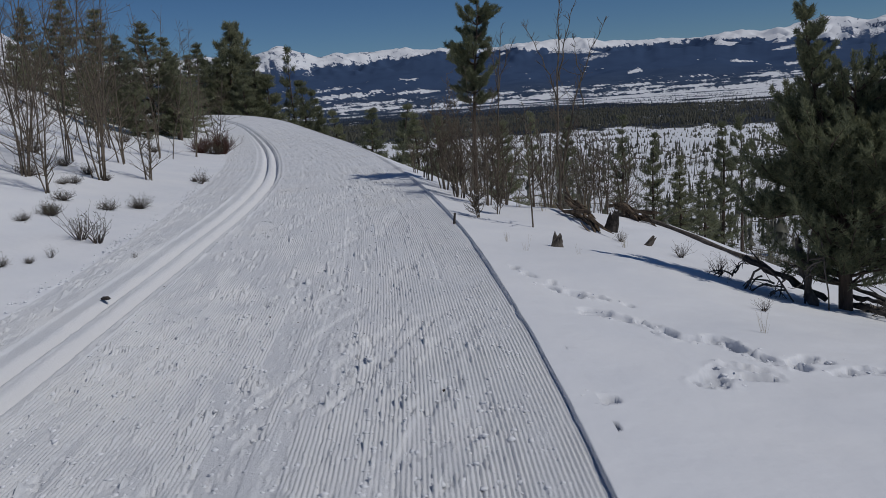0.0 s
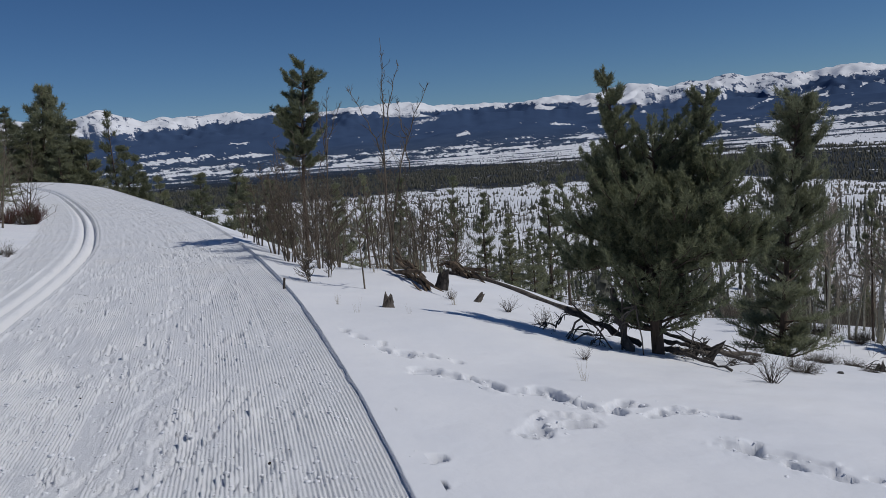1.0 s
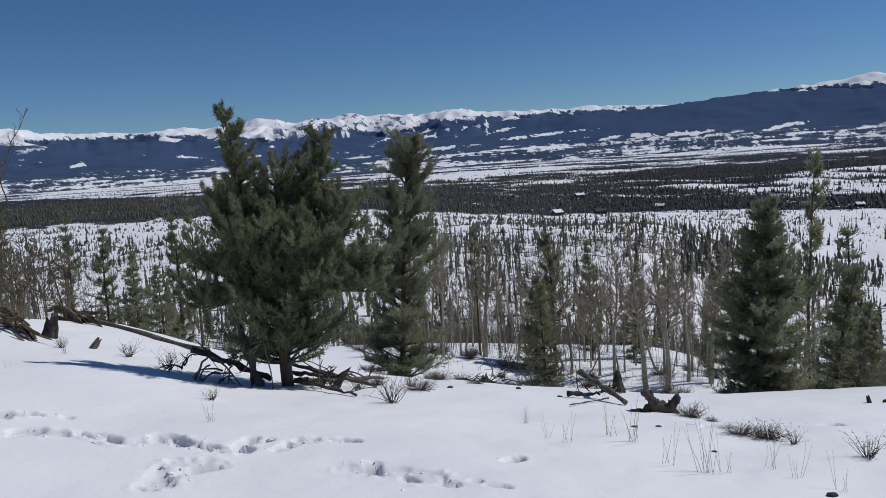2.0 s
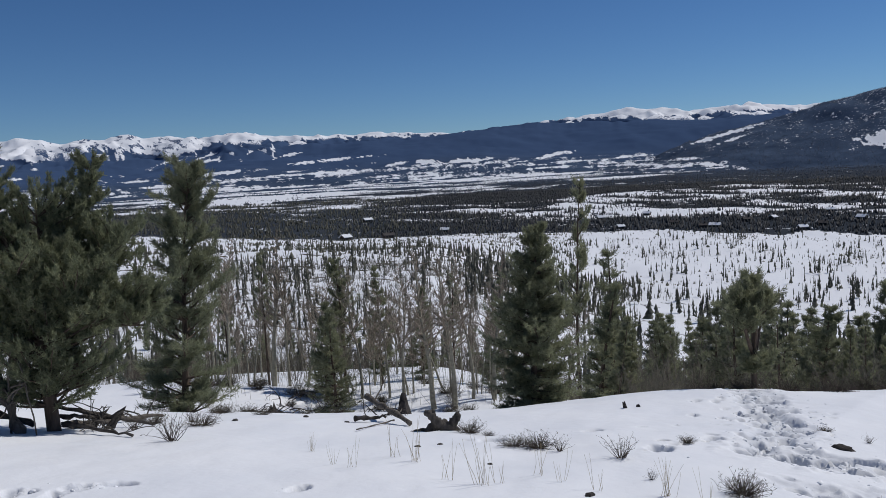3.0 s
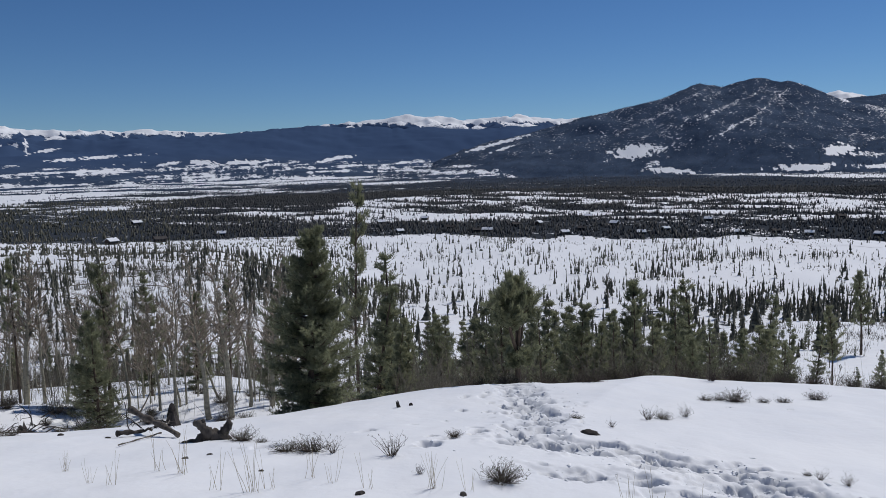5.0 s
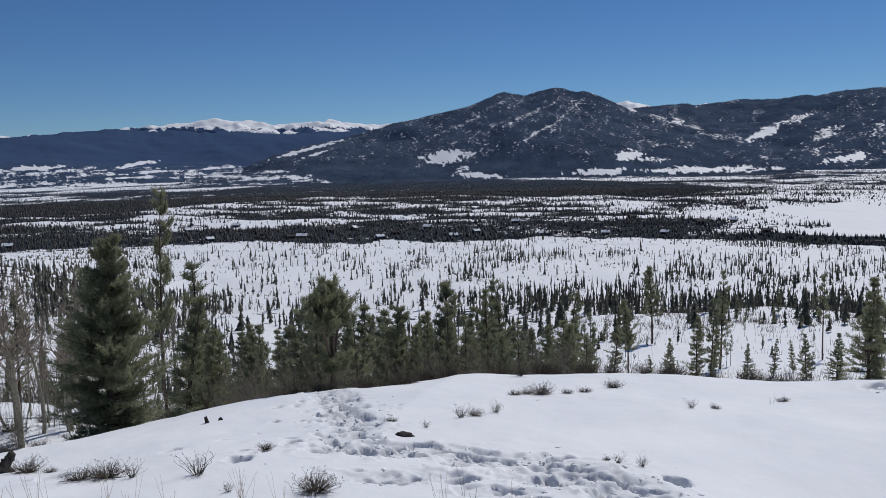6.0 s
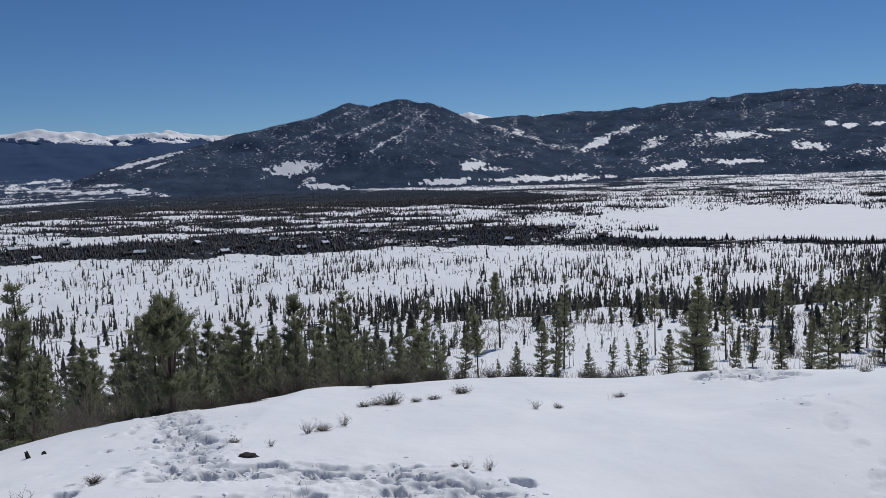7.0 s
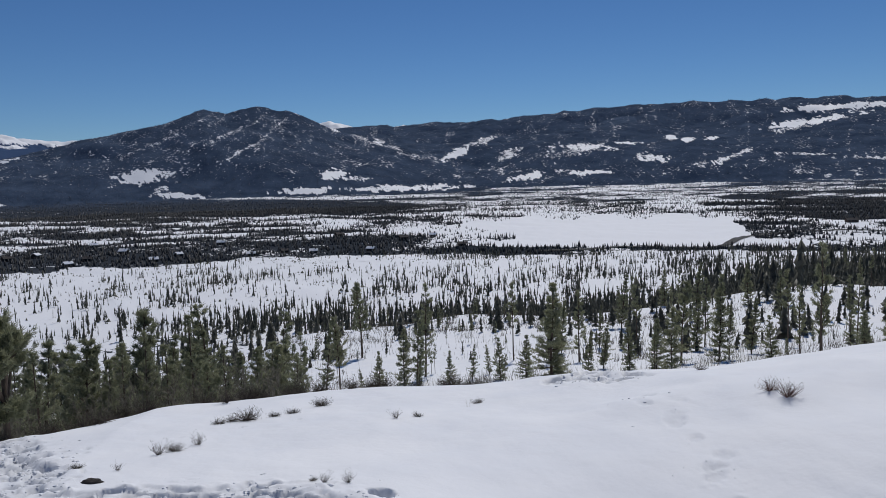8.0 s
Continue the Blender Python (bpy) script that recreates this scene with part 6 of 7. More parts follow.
fallen_log("fallen_log", on_snow(47.6, 9.0, 0.22), on_snow(50.8, 7.7, 0.03), 0.032, 0.024, GREY_WOOD, "grey log slanting into the snow", 26, 2)
fallen_log("fallen_log", on_snow(46.8, 8.2, 0.04), on_snow(49.0, 8.4, 0.05), 0.025, 0.012, CHARRED, "thin dark branch on the snow", 27, 3)
fallen_log("fallen_log", on_snow(49.6, 8.2, 0.03), on_snow(47.0, 7.4, 0.02), 0.008, 0.005, GREY_WOOD, "pale bare stick on the snow", 28, 0)
fallen_log("fallen_log", on_snow(38.6, 12.0, 0.05), on_snow(42.0, 12.4, 0.04), 0.025, 0.015, CHARRED, "dark log along the foot of the trees", 29, 4)


def root_wad(at, turn, arms, seed, label):
    """A gnarled root: thick knotted arms, each a bent line of (sideways, forwards, up, radius)."""
    root = tagged(new("gnarled_root"), label, "dead root")
    root.matrix_basis = turned(*at, turn)
    for k, line in enumerate(arms):
        one = Buf()
        pts, radii = [], []
        for (a, b) in zip(line, line[1:]):
            for i in range(5):
                t = i / 5
                pts.append(Vector(a[:3]).lerp(Vector(b[:3]), t))
                radii.append((a[3] + (b[3] - a[3]) * t) * (1 + 0.16 * math.sin(2.3 * len(pts) + seed + k)))
        pts.append(Vector(line[-1][:3]))
        radii.append(line[-1][3] * 0.7)
        knotty(one, pts, radii, 9, 0.11, seed + k)
        part("root_arm", one.mesh("root_arm", DRIFT_WOOD), root)


root_wad(on_snow(53.2, 7.3), -53.0, [[(-0.15, 0, -0.02, 0.035), (-0.06, 0.02, 0.05, 0.055), (0.05, 0, 0.035, 0.055), (0.16, 0.02, -0.02, 0.03)],
                                     [(-0.02, 0, 0.05, 0.05), (-0.07, -0.01, 0.11, 0.042), (-0.11, 0, 0.17, 0.034), (-0.16, 0.01, 0.16, 0.022)],
                                     [(-0.09, 0, 0.13, 0.03), (-0.07, 0, 0.20, 0.016)],
                                     [(0.06, 0, 0.03, 0.045), (0.12, 0, 0.09, 0.04), (0.15, 0.01, 0.135, 0.034), (0.13, 0.01, 0.155, 0.024)],
                                     [(-0.1, 0, 0.0, 0.03), (-0.22, -0.02, 0.01, 0.02), (-0.30, -0.03, 0.0, 0.010)]], 31, "gnarled dark root with two knobs lying on the snow")


def dead_limbs(at, seed, n, reach, label, mat):
    """A tangle of bare dead limbs, arching low over the snow."""
    rng = np.random.RandomState(seed)
    root = tagged(new("dead_branches"), label, "dead branches")
    root.location = at
    for k in range(n):
        one = Buf()
        a = rng.uniform(0, 2 * math.pi)
        L = reach * rng.uniform(0.5, 1.2)
        line = wander(Vector(rng.normal(0, reach * 0.3, 3)) * 0.6, (math.cos(a), math.sin(a), rng.uniform(0.2, 0.9)), L, 7, rng, 0.24, -0.13)
        one.tube(line, taper(0.011, 0.003, 8), 5)
        for _ in range(5):
            q = line[rng.randint(2, 8)]
            tw = wander(q, Vector(rng.normal(0, 1, 3)), L * 0.3, 3, rng, 0.3)
            one.tube(tw, taper(0.006, 0.002, 4), 3, cap=False)
        part("dead_branch", one.mesh("dead_branch", mat), root)


def arched_limb(a0, r0, a1, r1, rise, thick, mat, label, seed):
    """One bare limb bowed over the snow with both ends on it."""
    rng = np.random.RandomState(seed)
    p, q = on_snow(a0, r0, -0.02), on_snow(a1, r1, -0.02)
    line = []
    for k in range(11):
        u = k / 10
        line.append(p.lerp(q, u) + Vector((rng.normal(0, 0.008), rng.normal(0, 0.02), rise * math.sin(math.pi * u ** 0.8))))
    one = Buf()
    one.tube([v - p for v in line], taper(thick, thick * 0.6, 11), 7)
    for _ in range(3):
        tw = wander(line[rng.randint(3, 9)] - p, Vector(rng.normal(0, 1, 3)), 0.22, 4, rng, 0.3)
        one.tube(tw, taper(thick * 0.4, 0.002, 5), 4, cap=False)
    ob = tagged(new("dead_limb", one.mesh("dead_limb", mat)), label, "dead limb")
    ob.location = p


arched_limb(20.7, 8.2, 23.9, 8.1, 0.28, 0.012, GREY_WOOD, "pale dead limb arched over the snow", 51)
arched_limb(24.4, 8.3, 26.0, 8.0, 0.80, 0.011, GREY_WOOD, "pale bare limb bowed before the pine trunk", 52)
dead_limbs(on_snow(19.4, 8.6, 0.05), 41, 6, 0.28, "tangle of dark dead branches under the pine", DRIFT_WOOD)
dead_limbs(on_snow(22.6, 8.4, 0.10), 42, 7, 0.45, "grey arching dead branches under the pine", GREY_WOOD)
dead_limbs(on_snow(24.8, 8.0, 0.28), 43, 5, 0.40, "pale dead limbs at the pine trunk", GREY_WOOD)
dead_limbs(on_snow(30.2, 8.3, 0.08), 44, 8, 0.36, "broken dead branches piled on the snow", DRIFT_WOOD)
dead_limbs(on_snow(32.3, 8.2, 0.03), 45, 4, 0.30, "sparse dead twigs lying on the snow", GREY_WOOD)
dead_limbs(on_snow(48.6, 9.3, 0.05), 46, 6, 0.35, "dark dead branches by the burnt stump", CHARRED)
dead_limbs(on_snow(42.0, 12.0, 0.05), 47, 8, 0.6, "dead branches at the edge of the trees", CHARRED)


def sage_meshes(size, seed, twigs=46, flat=0.8, leafy=260, mat=None):
    rng = np.random.RandomState(seed)
    wood, leaves = Buf(), Buf()
    pts, aims = [], []
    for k in range(twigs):
        a = rng.uniform(0, 2 * math.pi)
        out = rng.uniform(0.1, 1.3) * flat
        L = size * rng.uniform(0.5, 1.05)
        line = wander((math.cos(a) * size * 0.12 * rng.rand(), math.sin(a) * size * 0.12 * rng.rand(), -0.02), (math.cos(a) * out, math.sin(a) * out, 1), L, 4, rng, 0.14)
        wood.tube(line, taper(size * 0.016, size * 0.006, 5), 3, cap=False)
        for _ in range(2):
            q = line[rng.randint(2, 5)]
            tw = wander(q, Vector((rng.normal(0, 0.6), rng.normal(0, 0.6), 1)), L * 0.35, 2, rng, 0.2)
            wood.tube(tw, taper(size * 0.006, size * 0.003, 3), 3, cap=False)
            pts.append(tuple(tw[-1]))
            aims.append((0, 0, 1))
    needle_clump(leaves, pts, aims, max(1, leafy // len(pts)), size * 0.12, size * 0.025, 0.5, rng)
    return wood.mesh("twig_mass", mat or SAGE, True), leaves.mesh("foliage", SAGE_LEAF, False)


SAGES = [sage_meshes(0.30, 200 + k, (70, 100, 26, 60)[k], (1.2, 1.7, 0.6, 1.9)[k], (250, 500, 60, 400)[k]) for k in range(4)]
SAGE_RED = sage_meshes(0.30, 210, 48, 1.3, 60, RED_TWIG)
SPRAWL = [sage_meshes(0.30, 230 + k, 90, 2.4, 420) for k in range(3)]


def sage(meshes, az, r, size, label, turn=0.0, group="sagebrush on the slope"):
    root = tagged(new("sagebrush"), label, "shrub", group)
    s = size / 0.30 * 0.78
    root.matrix_basis = turned(*spot(az, r), turn, s)
    tagged(part("twig_mass", meshes[0], root), kind="stuff")
    tagged(part("foliage", meshes[1], root), kind="stuff")
    return root


# kind, bearing, distance, height
SLOPE_SAGE = [
    (0, 58.6, 6.3, 0.20), (1, 60.3, 6.25, 0.24), (2, 61.9, 6.1, 0.16), (1, 74.7, 5.05, 0.24), (2, 66.3, 5.75, 0.24), (1, 70.6, 6.5, 0.11), (0, 36.3, 7.9, 0.26),
    (2, 34.4, 7.0, 0.34), (3, 37.5, 9.9, 0.24), (1, 38.9, 11.0, 0.26), (1, 55.2, 7.1, 0.22), (2, 83.9, 7.9, 0.18), (0, 84.9, 8.0, 0.15), (2, 86.3, 8.2, 0.17),
    (1, 89.2, 9.6, 0.26), (3, 87.4, 9.5, 0.14), (3, 88.2, 9.6, 0.13), (3, 91.0, 9.7, 0.12), (3, 92.2, 9.9, 0.14),
]
BROW_SAGE = [
    (1, 94.1, 10.5, 0.20), (2, 97.0, 6.05, 0.12), (2, 95.4, 6.1, 0.11), (3, 94.6, 6.2, 0.06), (0, 53.6, 9.5, 0.2), (1, 33.0, 8.9, 0.22), (2, 35.6, 8.6, 0.22),
    (3, 56.6, 7.0, 0.1), (2, 99.5, 8.8, 0.14), (3, 101.0, 8.9, 0.10), (0, 105.0, 10.0, 0.12), (2, 81.6, 7.3, 0.10), (3, 79.0, 7.6, 0.10), (2, 68.6, 5.2, 0.1),
    (0, 40.2, 9.6, 0.2), (2, 31.8, 8.0, 0.20), (3, 43.0, 10.8, 0.16), (0, 45.2, 11.2, 0.18), (2, 12.6, 9.9, 0.2),
]
PINE_SAGE = [
    (2, 16.6, 9.6, 0.26), (2, 19.0, 9.0, 0.3), (0, 119.9, 10.6, 0.12), (3, 28.6, 8.6, 0.18), (2, 22.0, 6.9, 0.16),
]
for k, az, r, size in SLOPE_SAGE + BROW_SAGE + PINE_SAGE:
    ob = sage(SPRAWL[int(az * 7) % 3] if k in (0, 3) else SAGES[k], az, r, size * 0.85, ("brown twiggy sagebrush in the snow", "dense low sagebrush with grey-green tips", "few thin brown stalks in the snow", "low dark sprig of sagebrush")[k], az * 31)
    ob.scale = (ob.scale.x * 1.2, ob.scale.y * 1.2, ob.scale.z * (0.8 if k != 2 else 1.0))
sage(SAGE_RED, 125.4, 8.3, 0.21, "reddish brown bush on open snow", 20)
sage(SAGE_RED, 124.3, 8.45, 0.17, "small reddish bush on open snow", 140)
bank = np.random.RandomState(61)
for az, r, n, wide, size in [(-26.4, 12.5, 4, 0.35, 0.34), (-21.6, 14.0, 4, 0.35, 0.40), (-23.7, 17.4, 4, 0.6, 0.55), (-22.6, 16.4, 4, 0.5, 0.42), (-17.6, 26.5, 4, 0.9, 0.7),
                             (-26.9, 9.4, 2, 0.12, 0.22), (-28.7, 9.4, 2, 0.2, 0.25), (-27.6, 19.8, 3, 0.9, 0.6), (-16.3, 18.6, 2, 0.15, 0.24)]:
    for i in range(min(n, 3)):
        x, y = polar(az, r)
        ob = sage(SPRAWL[i % 2] if i % 3 else SAGES[1], az, r, size * bank.uniform(0.4, 0.8), "dark low sprawling bush on the snow bank", bank.uniform(0, 360), "bushes on the bank")
        x, y = x + bank.normal(0, wide), y + bank.normal(0, wide)
        ob.location = (x, y, ground_z(x, y))
for az, r, size in [(-24.1, 11.0, 0.62), (-23.1, 10.8, 0.55), (-21.0, 9.6, 0.12), (-16.2, 18.0, 0.5), (-26.0, 9.9, 0.2)]:
    sage(SAGES[2], az, r, size * 0.8, "thin bare dark stems on the snow bank", az * 31, "bushes on the bank")
sage(sage_meshes(0.30, 220, 170, 0.9, 500, RED_TWIG), -14.6, 28.4, 0.95, "rounded red-brown bush at the trail's bend", 0, "bushes on the bank")
sage(sage_meshes(0.30, 221, 150, 1.1, 400, RED_TWIG), -15.9, 28.0, 0.75, "red-brown bush at the trail's bend", 60, "bushes on the bank")
rng = np.random.RandomState(99)
for i in range(80):                       # scrub on the brow
    az = rng.uniform(70, 112)
    r = np.interp(az, [70, 95, 112], [11.2, 12.2, 13.0]) + abs(rng.normal(0, 1.3))
    sage(SPRAWL[i % 3] if i % 4 else SAGES[2], az, r, rng.uniform(0.14, 0.34), "dry brown scrub on the snow's brow", rng.uniform(0, 360), "scrub along the brow")
for i in range(44):                       # scrub along the foot of the aspens
    az, r = rng.uniform(33, 60), rng.uniform(25.5, 33)
    sage(SPRAWL[i % 3] if i % 3 else SAGES[1], az, r, rng.uniform(0.3, 0.8), "dry brown scrub below the aspens", rng.uniform(0, 360), "scrub below the aspens")


def grass_mesh(seed, n, h):
    rng = np.random.RandomState(seed)
    buf = Buf()
    for _ in range(n):
        a = rng.uniform(0, 2 * math.pi)
        q = rng.uniform(0, 0.05)
        line = wander((math.cos(a) * q, math.sin(a) * q, -0.01), (rng.normal(0, 0.16), rng.normal(0, 0.16), 1), h * rng.uniform(0.4, 1.1), 4, rng, 0.06)
        buf.tube(line, taper(0.0013, 0.0006, 5), 3, cap=False)
    return buf.mesh("dry_grass", STRAW)


GRASS = [grass_mesh(300 + k, (10, 5, 16)[k], 0.26) for k in range(3)]
NEAR_GRASS = [
    (2, 69.8, 4.85, 1.0), (0, 56.7, 4.9, 1.3), (1, 50.2, 5.8, 1.3), (0, 51.6, 5.6, 1.2), (1, 57.9, 5.0, 1.1), (1, 65.0, 4.9, 1.0), (1, 60.5, 5.2, 1.2), (1, 62.5, 5.0, 0.9),
    (0, 84.0, 4.6, 1.0), (1, 86.0, 4.7, 1.2), (1, 72.4, 4.8, 0.9), (1, 47.0, 5.4, 1.0), (2, 44.0, 6.2, 0.6), (1, 45.5, 5.6, 0.8), (2, 4.6, 8.6, 0.5), (1, 6.0, 8.0, 0.7),
    (1, 9.6, 8.0, 0.5), (2, 12.8, 9.4, 0.8), (2, 7.2, 11.4, 1.0),
]
BANK_GRASS = [
    (2, 5.6, 12.2, 1.2), (2, 8.0, 12.6, 1.2), (2, 10.2, 11.8, 1.1), (0, 22.0, 5.9, 0.7), (0, 19.8, 8.6, 0.9), (1, 54.0, 5.0, 1.2), (1, 88.5, 4.9, 0.8), (1, 104.4, 9.7, 0.6),
]
for k, az, r, s in NEAR_GRASS + BANK_GRASS:
    ob = tagged(new("dry_grass", GRASS[k]), "thin dry straw stalks standing in the snow", "dry grass", "dry grass on the slope")
    ob.matrix_basis = turned(*spot(az, r), az * 50, s)


def stone(name, at, size, label, seed, mat):
    rng = np.random.RandomState(seed)
    bm = bmesh.new()
    bmesh.ops.create_icosphere(bm, subdivisions=1 if max(size) < 0.02 else 3, radius=1)
    for v in bm.verts:
        n = noise.noise(v.co * 1.6 + Vector((seed, 0, 0))) * 0.35 + noise.noise(v.co * 4.0) * 0.10
        v.co = Vector((v.co.x * size[0], v.co.y * size[1], v.co.z * size[2])) * (1 + n)
    me = bpy.data.meshes.new(name)
    bm.to_mesh(me)
    bm.free()
    me.materials.append(mat)
    me.polygons.foreach_set("use_smooth", [True] * len(me.polygons))
    ob = tagged(new(name, me), label, "stone")
    ob.matrix_basis = turned(*at, seed * 40.0)
    return ob


stone("dark_stone", on_snow(80.2, 6.9, 0.0), (0.085, 0.045, 0.035), "dark flat stone showing through the snow", 2, CHARRED)
stone("dark_stone", on_snow(51.6, 6.3, 0.0), (0.03, 0.02, 0.012), "small dark stone in the snow", 3, ROCK)
stone("dark_stone", on_snow(53.2, 6.4, 0.0), (0.025, 0.02, 0.012), "small dark stone in the snow", 4, ROCK)
stone("dark_stone", on_snow(38.4, 8.3, 0.0), (0.04, 0.03, 0.02), "small dark stone in the snow", 5, ROCK)
for k, (az, r, s) in enumerate([(33.0, 8.6, 0.03), (57.0, 5.6, 0.02), (64.4, 4.75, 0.035), (72.0, 4.7, 0.03), (43.2, 9.0, 0.04), (46.2, 8.2, 0.03)]):
    stone("bark_scrap", on_snow(az, r, 0.0), (s, s * 0.7, s * 0.5), "scrap of dark bark on the snow", 20 + k, CHARRED)
rng = np.random.RandomState(55)
for k in range(60):
    y = rng.uniform(2.6, 10)
    x = float(trail_x(y)) + rng.uniform(-1.0, 1.6)
    stone("bark_scrap", (x, y, 0.006), (rng.uniform(0.004, 0.010), 0.004, 0.003), "tiny scrap of dark bark on the groomed snow", 60 + k, CHARRED)
# scraps of bark and dirt on the trail
for k, (x, y, s) in enumerate([(-3.02, 7.05, 0.045), (-0.23, 4.35, 0.02), (-0.05, 4.2, 0.015), (-0.9, 4.4, 0.016), (-1.35, 6.0, 0.015), (-0.62, 7.5, 0.014), (-2.2, 5.4, 0.014), (-0.1, 5.9, 0.013), (0.25, 3.3, 0.012)]):
    stone("bark_scrap", (x, y, 0.004), (s, s * 0.6, s * 0.4), "scrap of dark bark on the groomed snow", 40 + k, CHARRED)


def stake(az, r, h, label):
    buf = Buf()
    knotty(buf, [Vector((0.004 * k, 0, -0.06 + (h + 0.06) * k / 5)) for k in range(6)], taper(0.017, 0.014, 6), 7, 0.08, int(abs(az) * 10))
    ob = tagged(new("stake", buf.mesh("stake", CHARRED)), label, "stake", "stubs along the trail")
    ob.location = on_snow(az, r)
    return ob


stake(0.9, 9.75, 0.10, "short dark stub at the trail's edge")
stake(1.0, 13.6, 0.16, "cut dark stub beside the trail")
stake(1.3, 13.4, 0.14, "cut dark stub beside the trail")
stake(1.7, 13.0, 0.09, "cut dark stub beside the trail")
stake(-1.0, 16.4, 0.15, "cut dark stub beside the trail")


# ---- cabins and the road in the valley ----
def box(bm, x0, x1, y0, y1, z0, z1):
    v = [bm.verts.new(p) for p in ((x0, y0, z0), (x1, y0, z0), (x1, y1, z0), (x0, y1, z0), (x0, y0, z1), (x1, y0, z1), (x1, y1, z1), (x0, y1, z1))]
    for f in ((0, 3, 2, 1), (4, 5, 6, 7), (0, 1, 5, 4), (1, 2, 6, 5), (2, 3, 7, 6), (3, 0, 4, 7)):
        bm.faces.new([v[i] for i in f])


def piece(name, build, mat, root):
    bm = bmesh.new()
    build(bm)
    me = bpy.data.meshes.new(name)
    bm.to_mesh(me)
    bm.free()
    me.materials.append(mat)
    return part(name, me, root)


def cabin(az, r, w, d, h, turn, snowy, label):
    root = tagged(new("cabin"), label, "house", "valley houses")
    x, y, z = spot(az, r)
    root.matrix_basis = pose(x, y, z - 0.3, 0, 0, turn)

    def walls(bm):
        box(bm, -w / 2, w / 2, -d / 2, d / 2, 0, h)
        for sx in (-1, 1):
            q = [bm.verts.new(p) for p in ((sx * w / 2, -d / 2, h), (sx * w / 2, d / 2, h), (sx * w / 2, 0, h + d * 0.32))]
            bm.faces.new(q)

    def roof(bm):
        for sy in (-1, 1):
            lo, hi = sy * (d / 2 + 0.7), 0.0
            zl, zh = h - 0.45 * 0.64, h + d * 0.32 + 0.05
            v = [bm.verts.new(p) for p in ((-w / 2 - 0.7, lo, zl), (w / 2 + 0.7, lo, zl), (w / 2 + 0.7, hi, zh), (-w / 2 - 0.7, hi, zh),
                                           (-w / 2 - 0.7, lo, zl + 0.4), (w / 2 + 0.7, lo, zl + 0.4), (w / 2 + 0.7, hi, zh + 0.4), (-w / 2 - 0.7, hi, zh + 0.4))]
            for f in ((0, 1, 2, 3), (7, 6, 5, 4), (0, 4, 5, 1), (1, 5, 6, 2), (3, 2, 6, 7), (0, 3, 7, 4)):
                bm.faces.new([v[i] for i in f])

    piece("wall", walls, CABIN, root)
    piece("roof", roof, ROOF_SNOW if snowy else ROOF_DARK, root)
    piece("chimney", lambda bm: box(bm, w * 0.2, w * 0.2 + 1.0, -0.5, 0.5, h, h + d * 0.32 + 1.6), ROCK, root)
    for k in range(3):
        for side in (-1, 1):
            x0, y0, z0 = -w * 0.35 + k * w * 0.27, side * d / 2, h * 0.35
            window = piece("window", lambda bm: box(bm, x0 - 0.15, x0 + 1.65, y0 - 0.05, y0 + 0.05, z0 - 0.15, z0 + 1.75), ROOF_DARK, root)
            piece("pane", lambda bm: box(bm, x0, x0 + 1.5, y0 - 0.09, y0 + 0.09, z0, z0 + 1.6), PANE, window)
    piece("door", lambda bm: box(bm, w * 0.36, w * 0.36 + 1.0, -d / 2 - 0.06, -d / 2 + 0.05, 0.3, 2.35), ROOF_DARK, root)


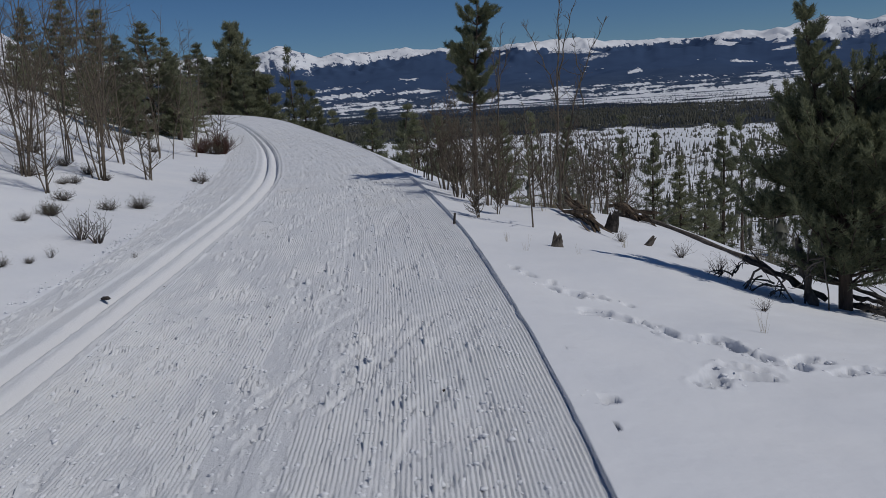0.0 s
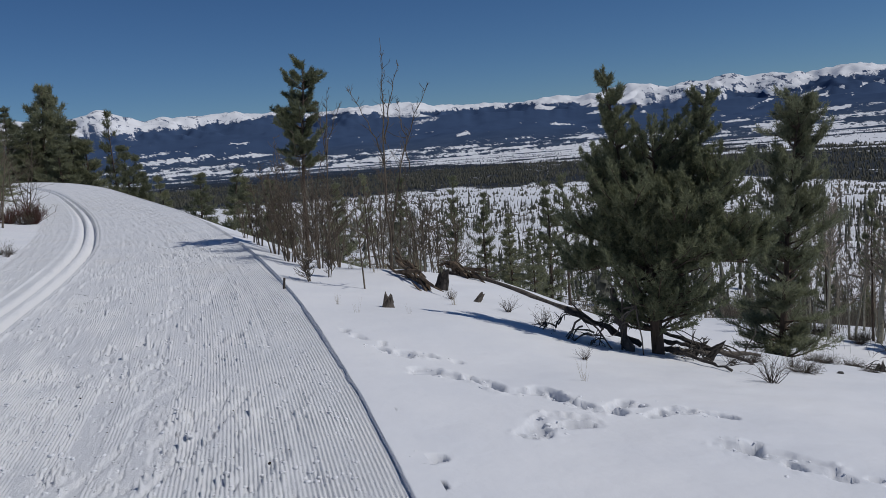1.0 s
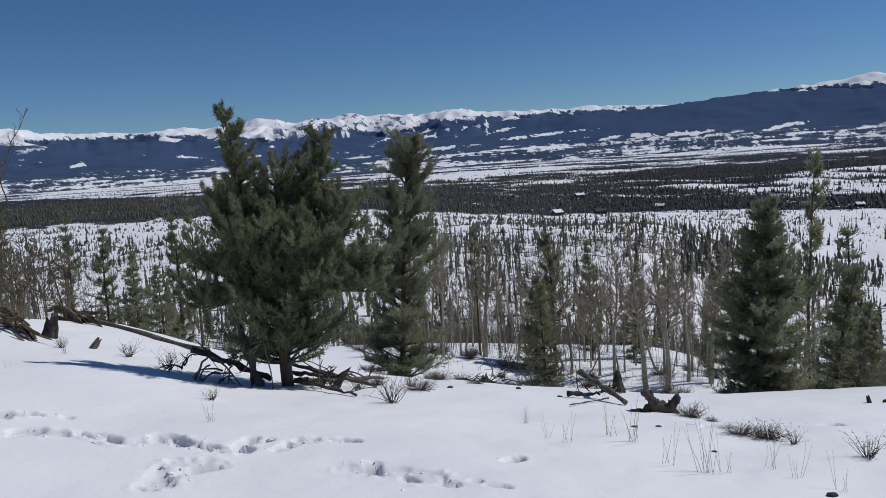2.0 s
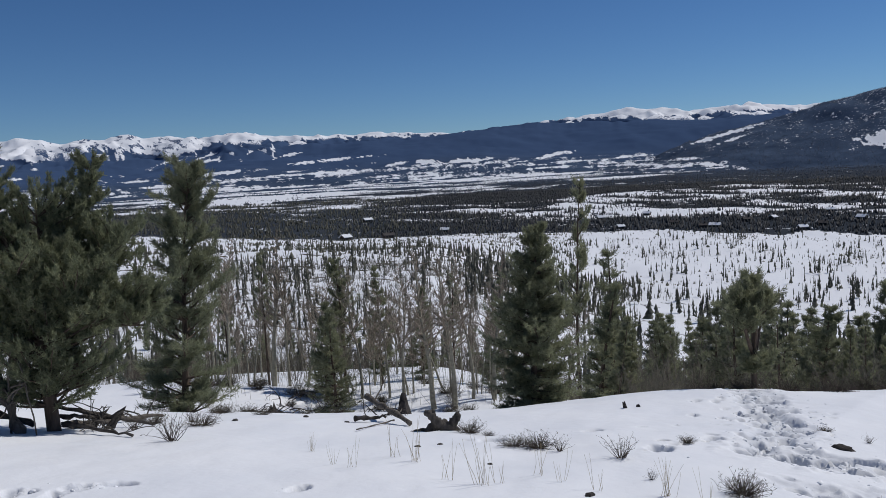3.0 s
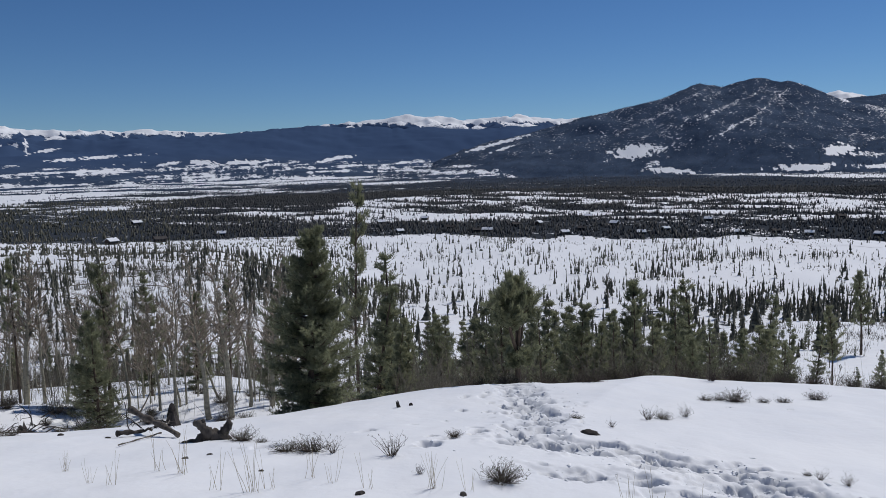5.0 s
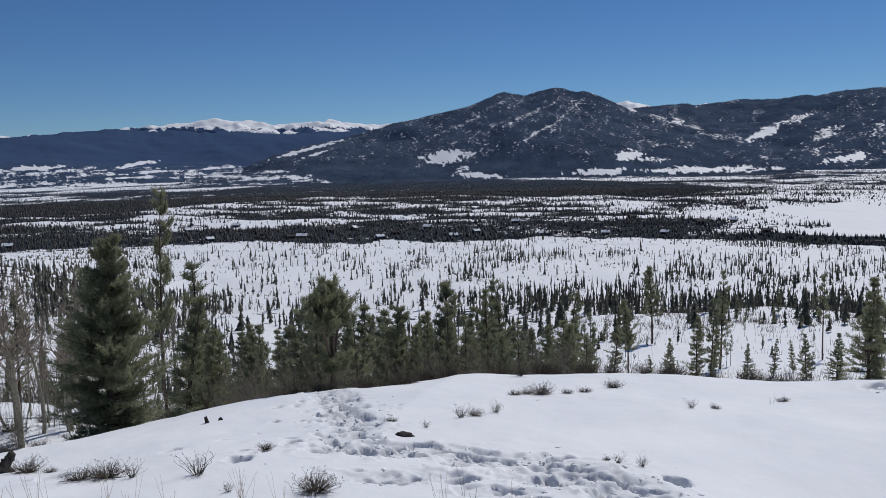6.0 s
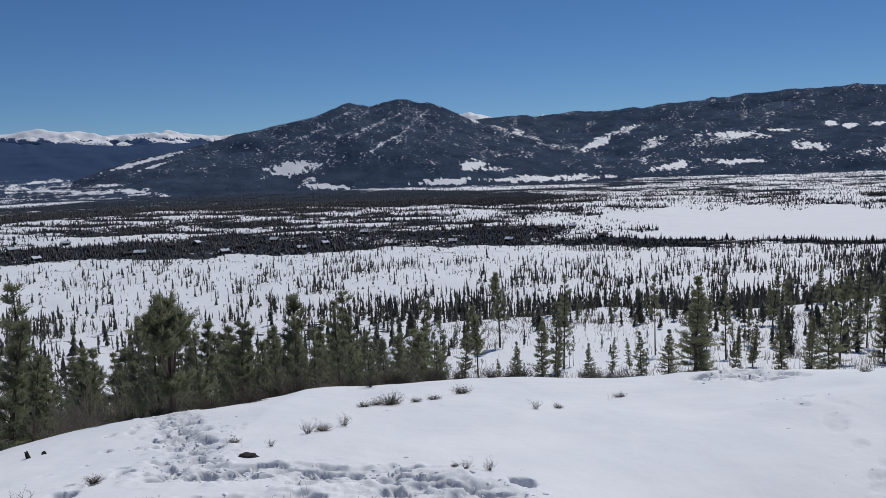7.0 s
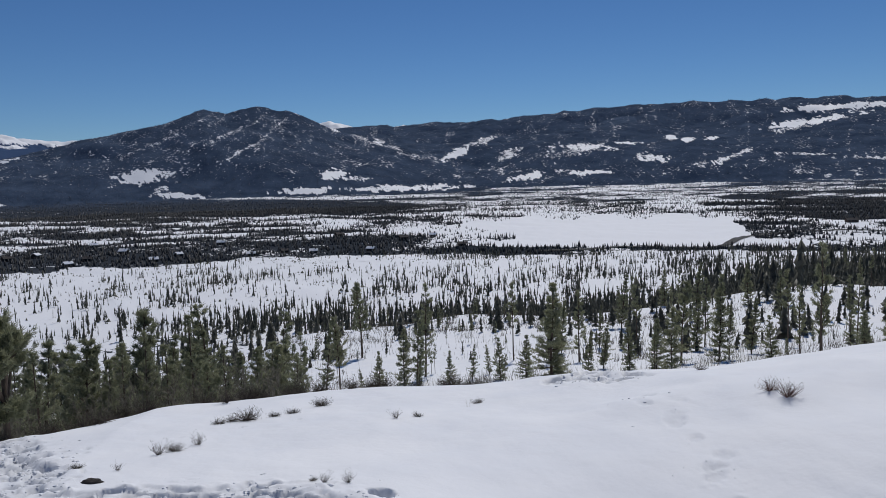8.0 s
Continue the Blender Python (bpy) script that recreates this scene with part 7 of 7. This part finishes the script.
VILLAGE_CABINS = [
    (45.6, 620, 11, 9, 4, 40, True), (48.6, 640, 13, 8, 4, 20, False), (52.6, 715, 10, 8, 4, -10, True), (47.2, 860, 14, 9, 4, 30, True), (63.5, 790, 10, 9, 4, 15, True),
    (66.6, 840, 10, 8, 4, -20, True), (71.0, 712, 13, 8, 3.5, -10, True), (73.0, 760, 10, 8, 4, 15, False), (74.6, 775, 10, 8, 4, 60, True),
    (79.8, 765, 11, 9, 4.5, -30, True), (78.0, 860, 10, 8, 4, 5, True),
]
BELT_CABINS = [
    (64.8, 705, 9, 7, 3.6, 30, True), (68.4, 730, 10, 7, 3.6, -15, False), (70.2, 700, 9, 7, 3.6, 10, False), (76.4, 700, 10, 7, 3.8, 25, True), (77.6, 725, 9, 7, 3.6, -20, False), (81.6, 705, 10, 8, 3.8, 10, True),
    (83.2, 735, 9, 7, 3.6, 35, True), (88.0, 700, 10, 7, 3.6, -10, True), (90.2, 725, 9, 7, 3.6, 20, False), (92.2, 705, 10, 7, 3.6, 0, True), (96.2, 715, 10, 7, 3.8, -25, True), (102.6, 735, 10, 7, 3.6, 15, False),
]
OUTER_CABINS = [
    (86.0, 830, 11, 8, 4, -15, True), (94.0, 850, 11, 8, 4, 30, False), (98.5, 800, 12, 9, 5, 15, False), (100.6, 840, 10, 8, 4, -20, True), (128.0, 960, 18, 9, 4, 30, False),
]
for az, r, w, d, h, turn, snowy in VILLAGE_CABINS + BELT_CABINS + OUTER_CABINS:
    cabin(az, r + 26, w * 0.66, d * 0.66, h * 0.7, -az + turn, snowy, "dark timber cabin with a snowy roof among conifers" if snowy else "dark timber cabin with a bare roof among conifers")


def make_road(line, width):
    pts = [Vector(polar(*p)) for p in line]
    dense = []
    for k in range(len(pts) - 1):
        p0, p1, p2, p3 = pts[max(k - 1, 0)], pts[k], pts[k + 1], pts[min(k + 2, len(pts) - 1)]
        for i in range(14):
            t = i / 14
            dense.append(0.5 * ((2 * p1) + (p2 - p0) * t + (2 * p0 - 5 * p1 + 4 * p2 - p3) * t * t + (3 * p1 - p0 - 3 * p2 + p3) * t ** 3))
    verts, faces = [], []
    for k, p in enumerate(dense):
        d = (dense[min(k + 1, len(dense) - 1)] - dense[max(k - 1, 0)]).normalized()
        n = Vector((-d.y, d.x))
        for s in (-1, 1):
            q = p + n * s * width / 2
            verts.append((q.x, q.y, max(ground_z(q.x, q.y), ground_z(p.x, p.y)) + 0.5))
        if k:
            faces.append((2 * k - 2, 2 * k - 1, 2 * k + 1, 2 * k))
    tagged(new("road", mesh_of("road", verts, faces, (ASPHALT,))), "dark cleared road curving across the snowy plain", "road", kind="structure")


make_road([(108, 722), (112, 728), (117, 735), (120, 742), (121.0, 775), (122.0, 820), (123.6, 850), (126, 880), (130, 900)], 9)
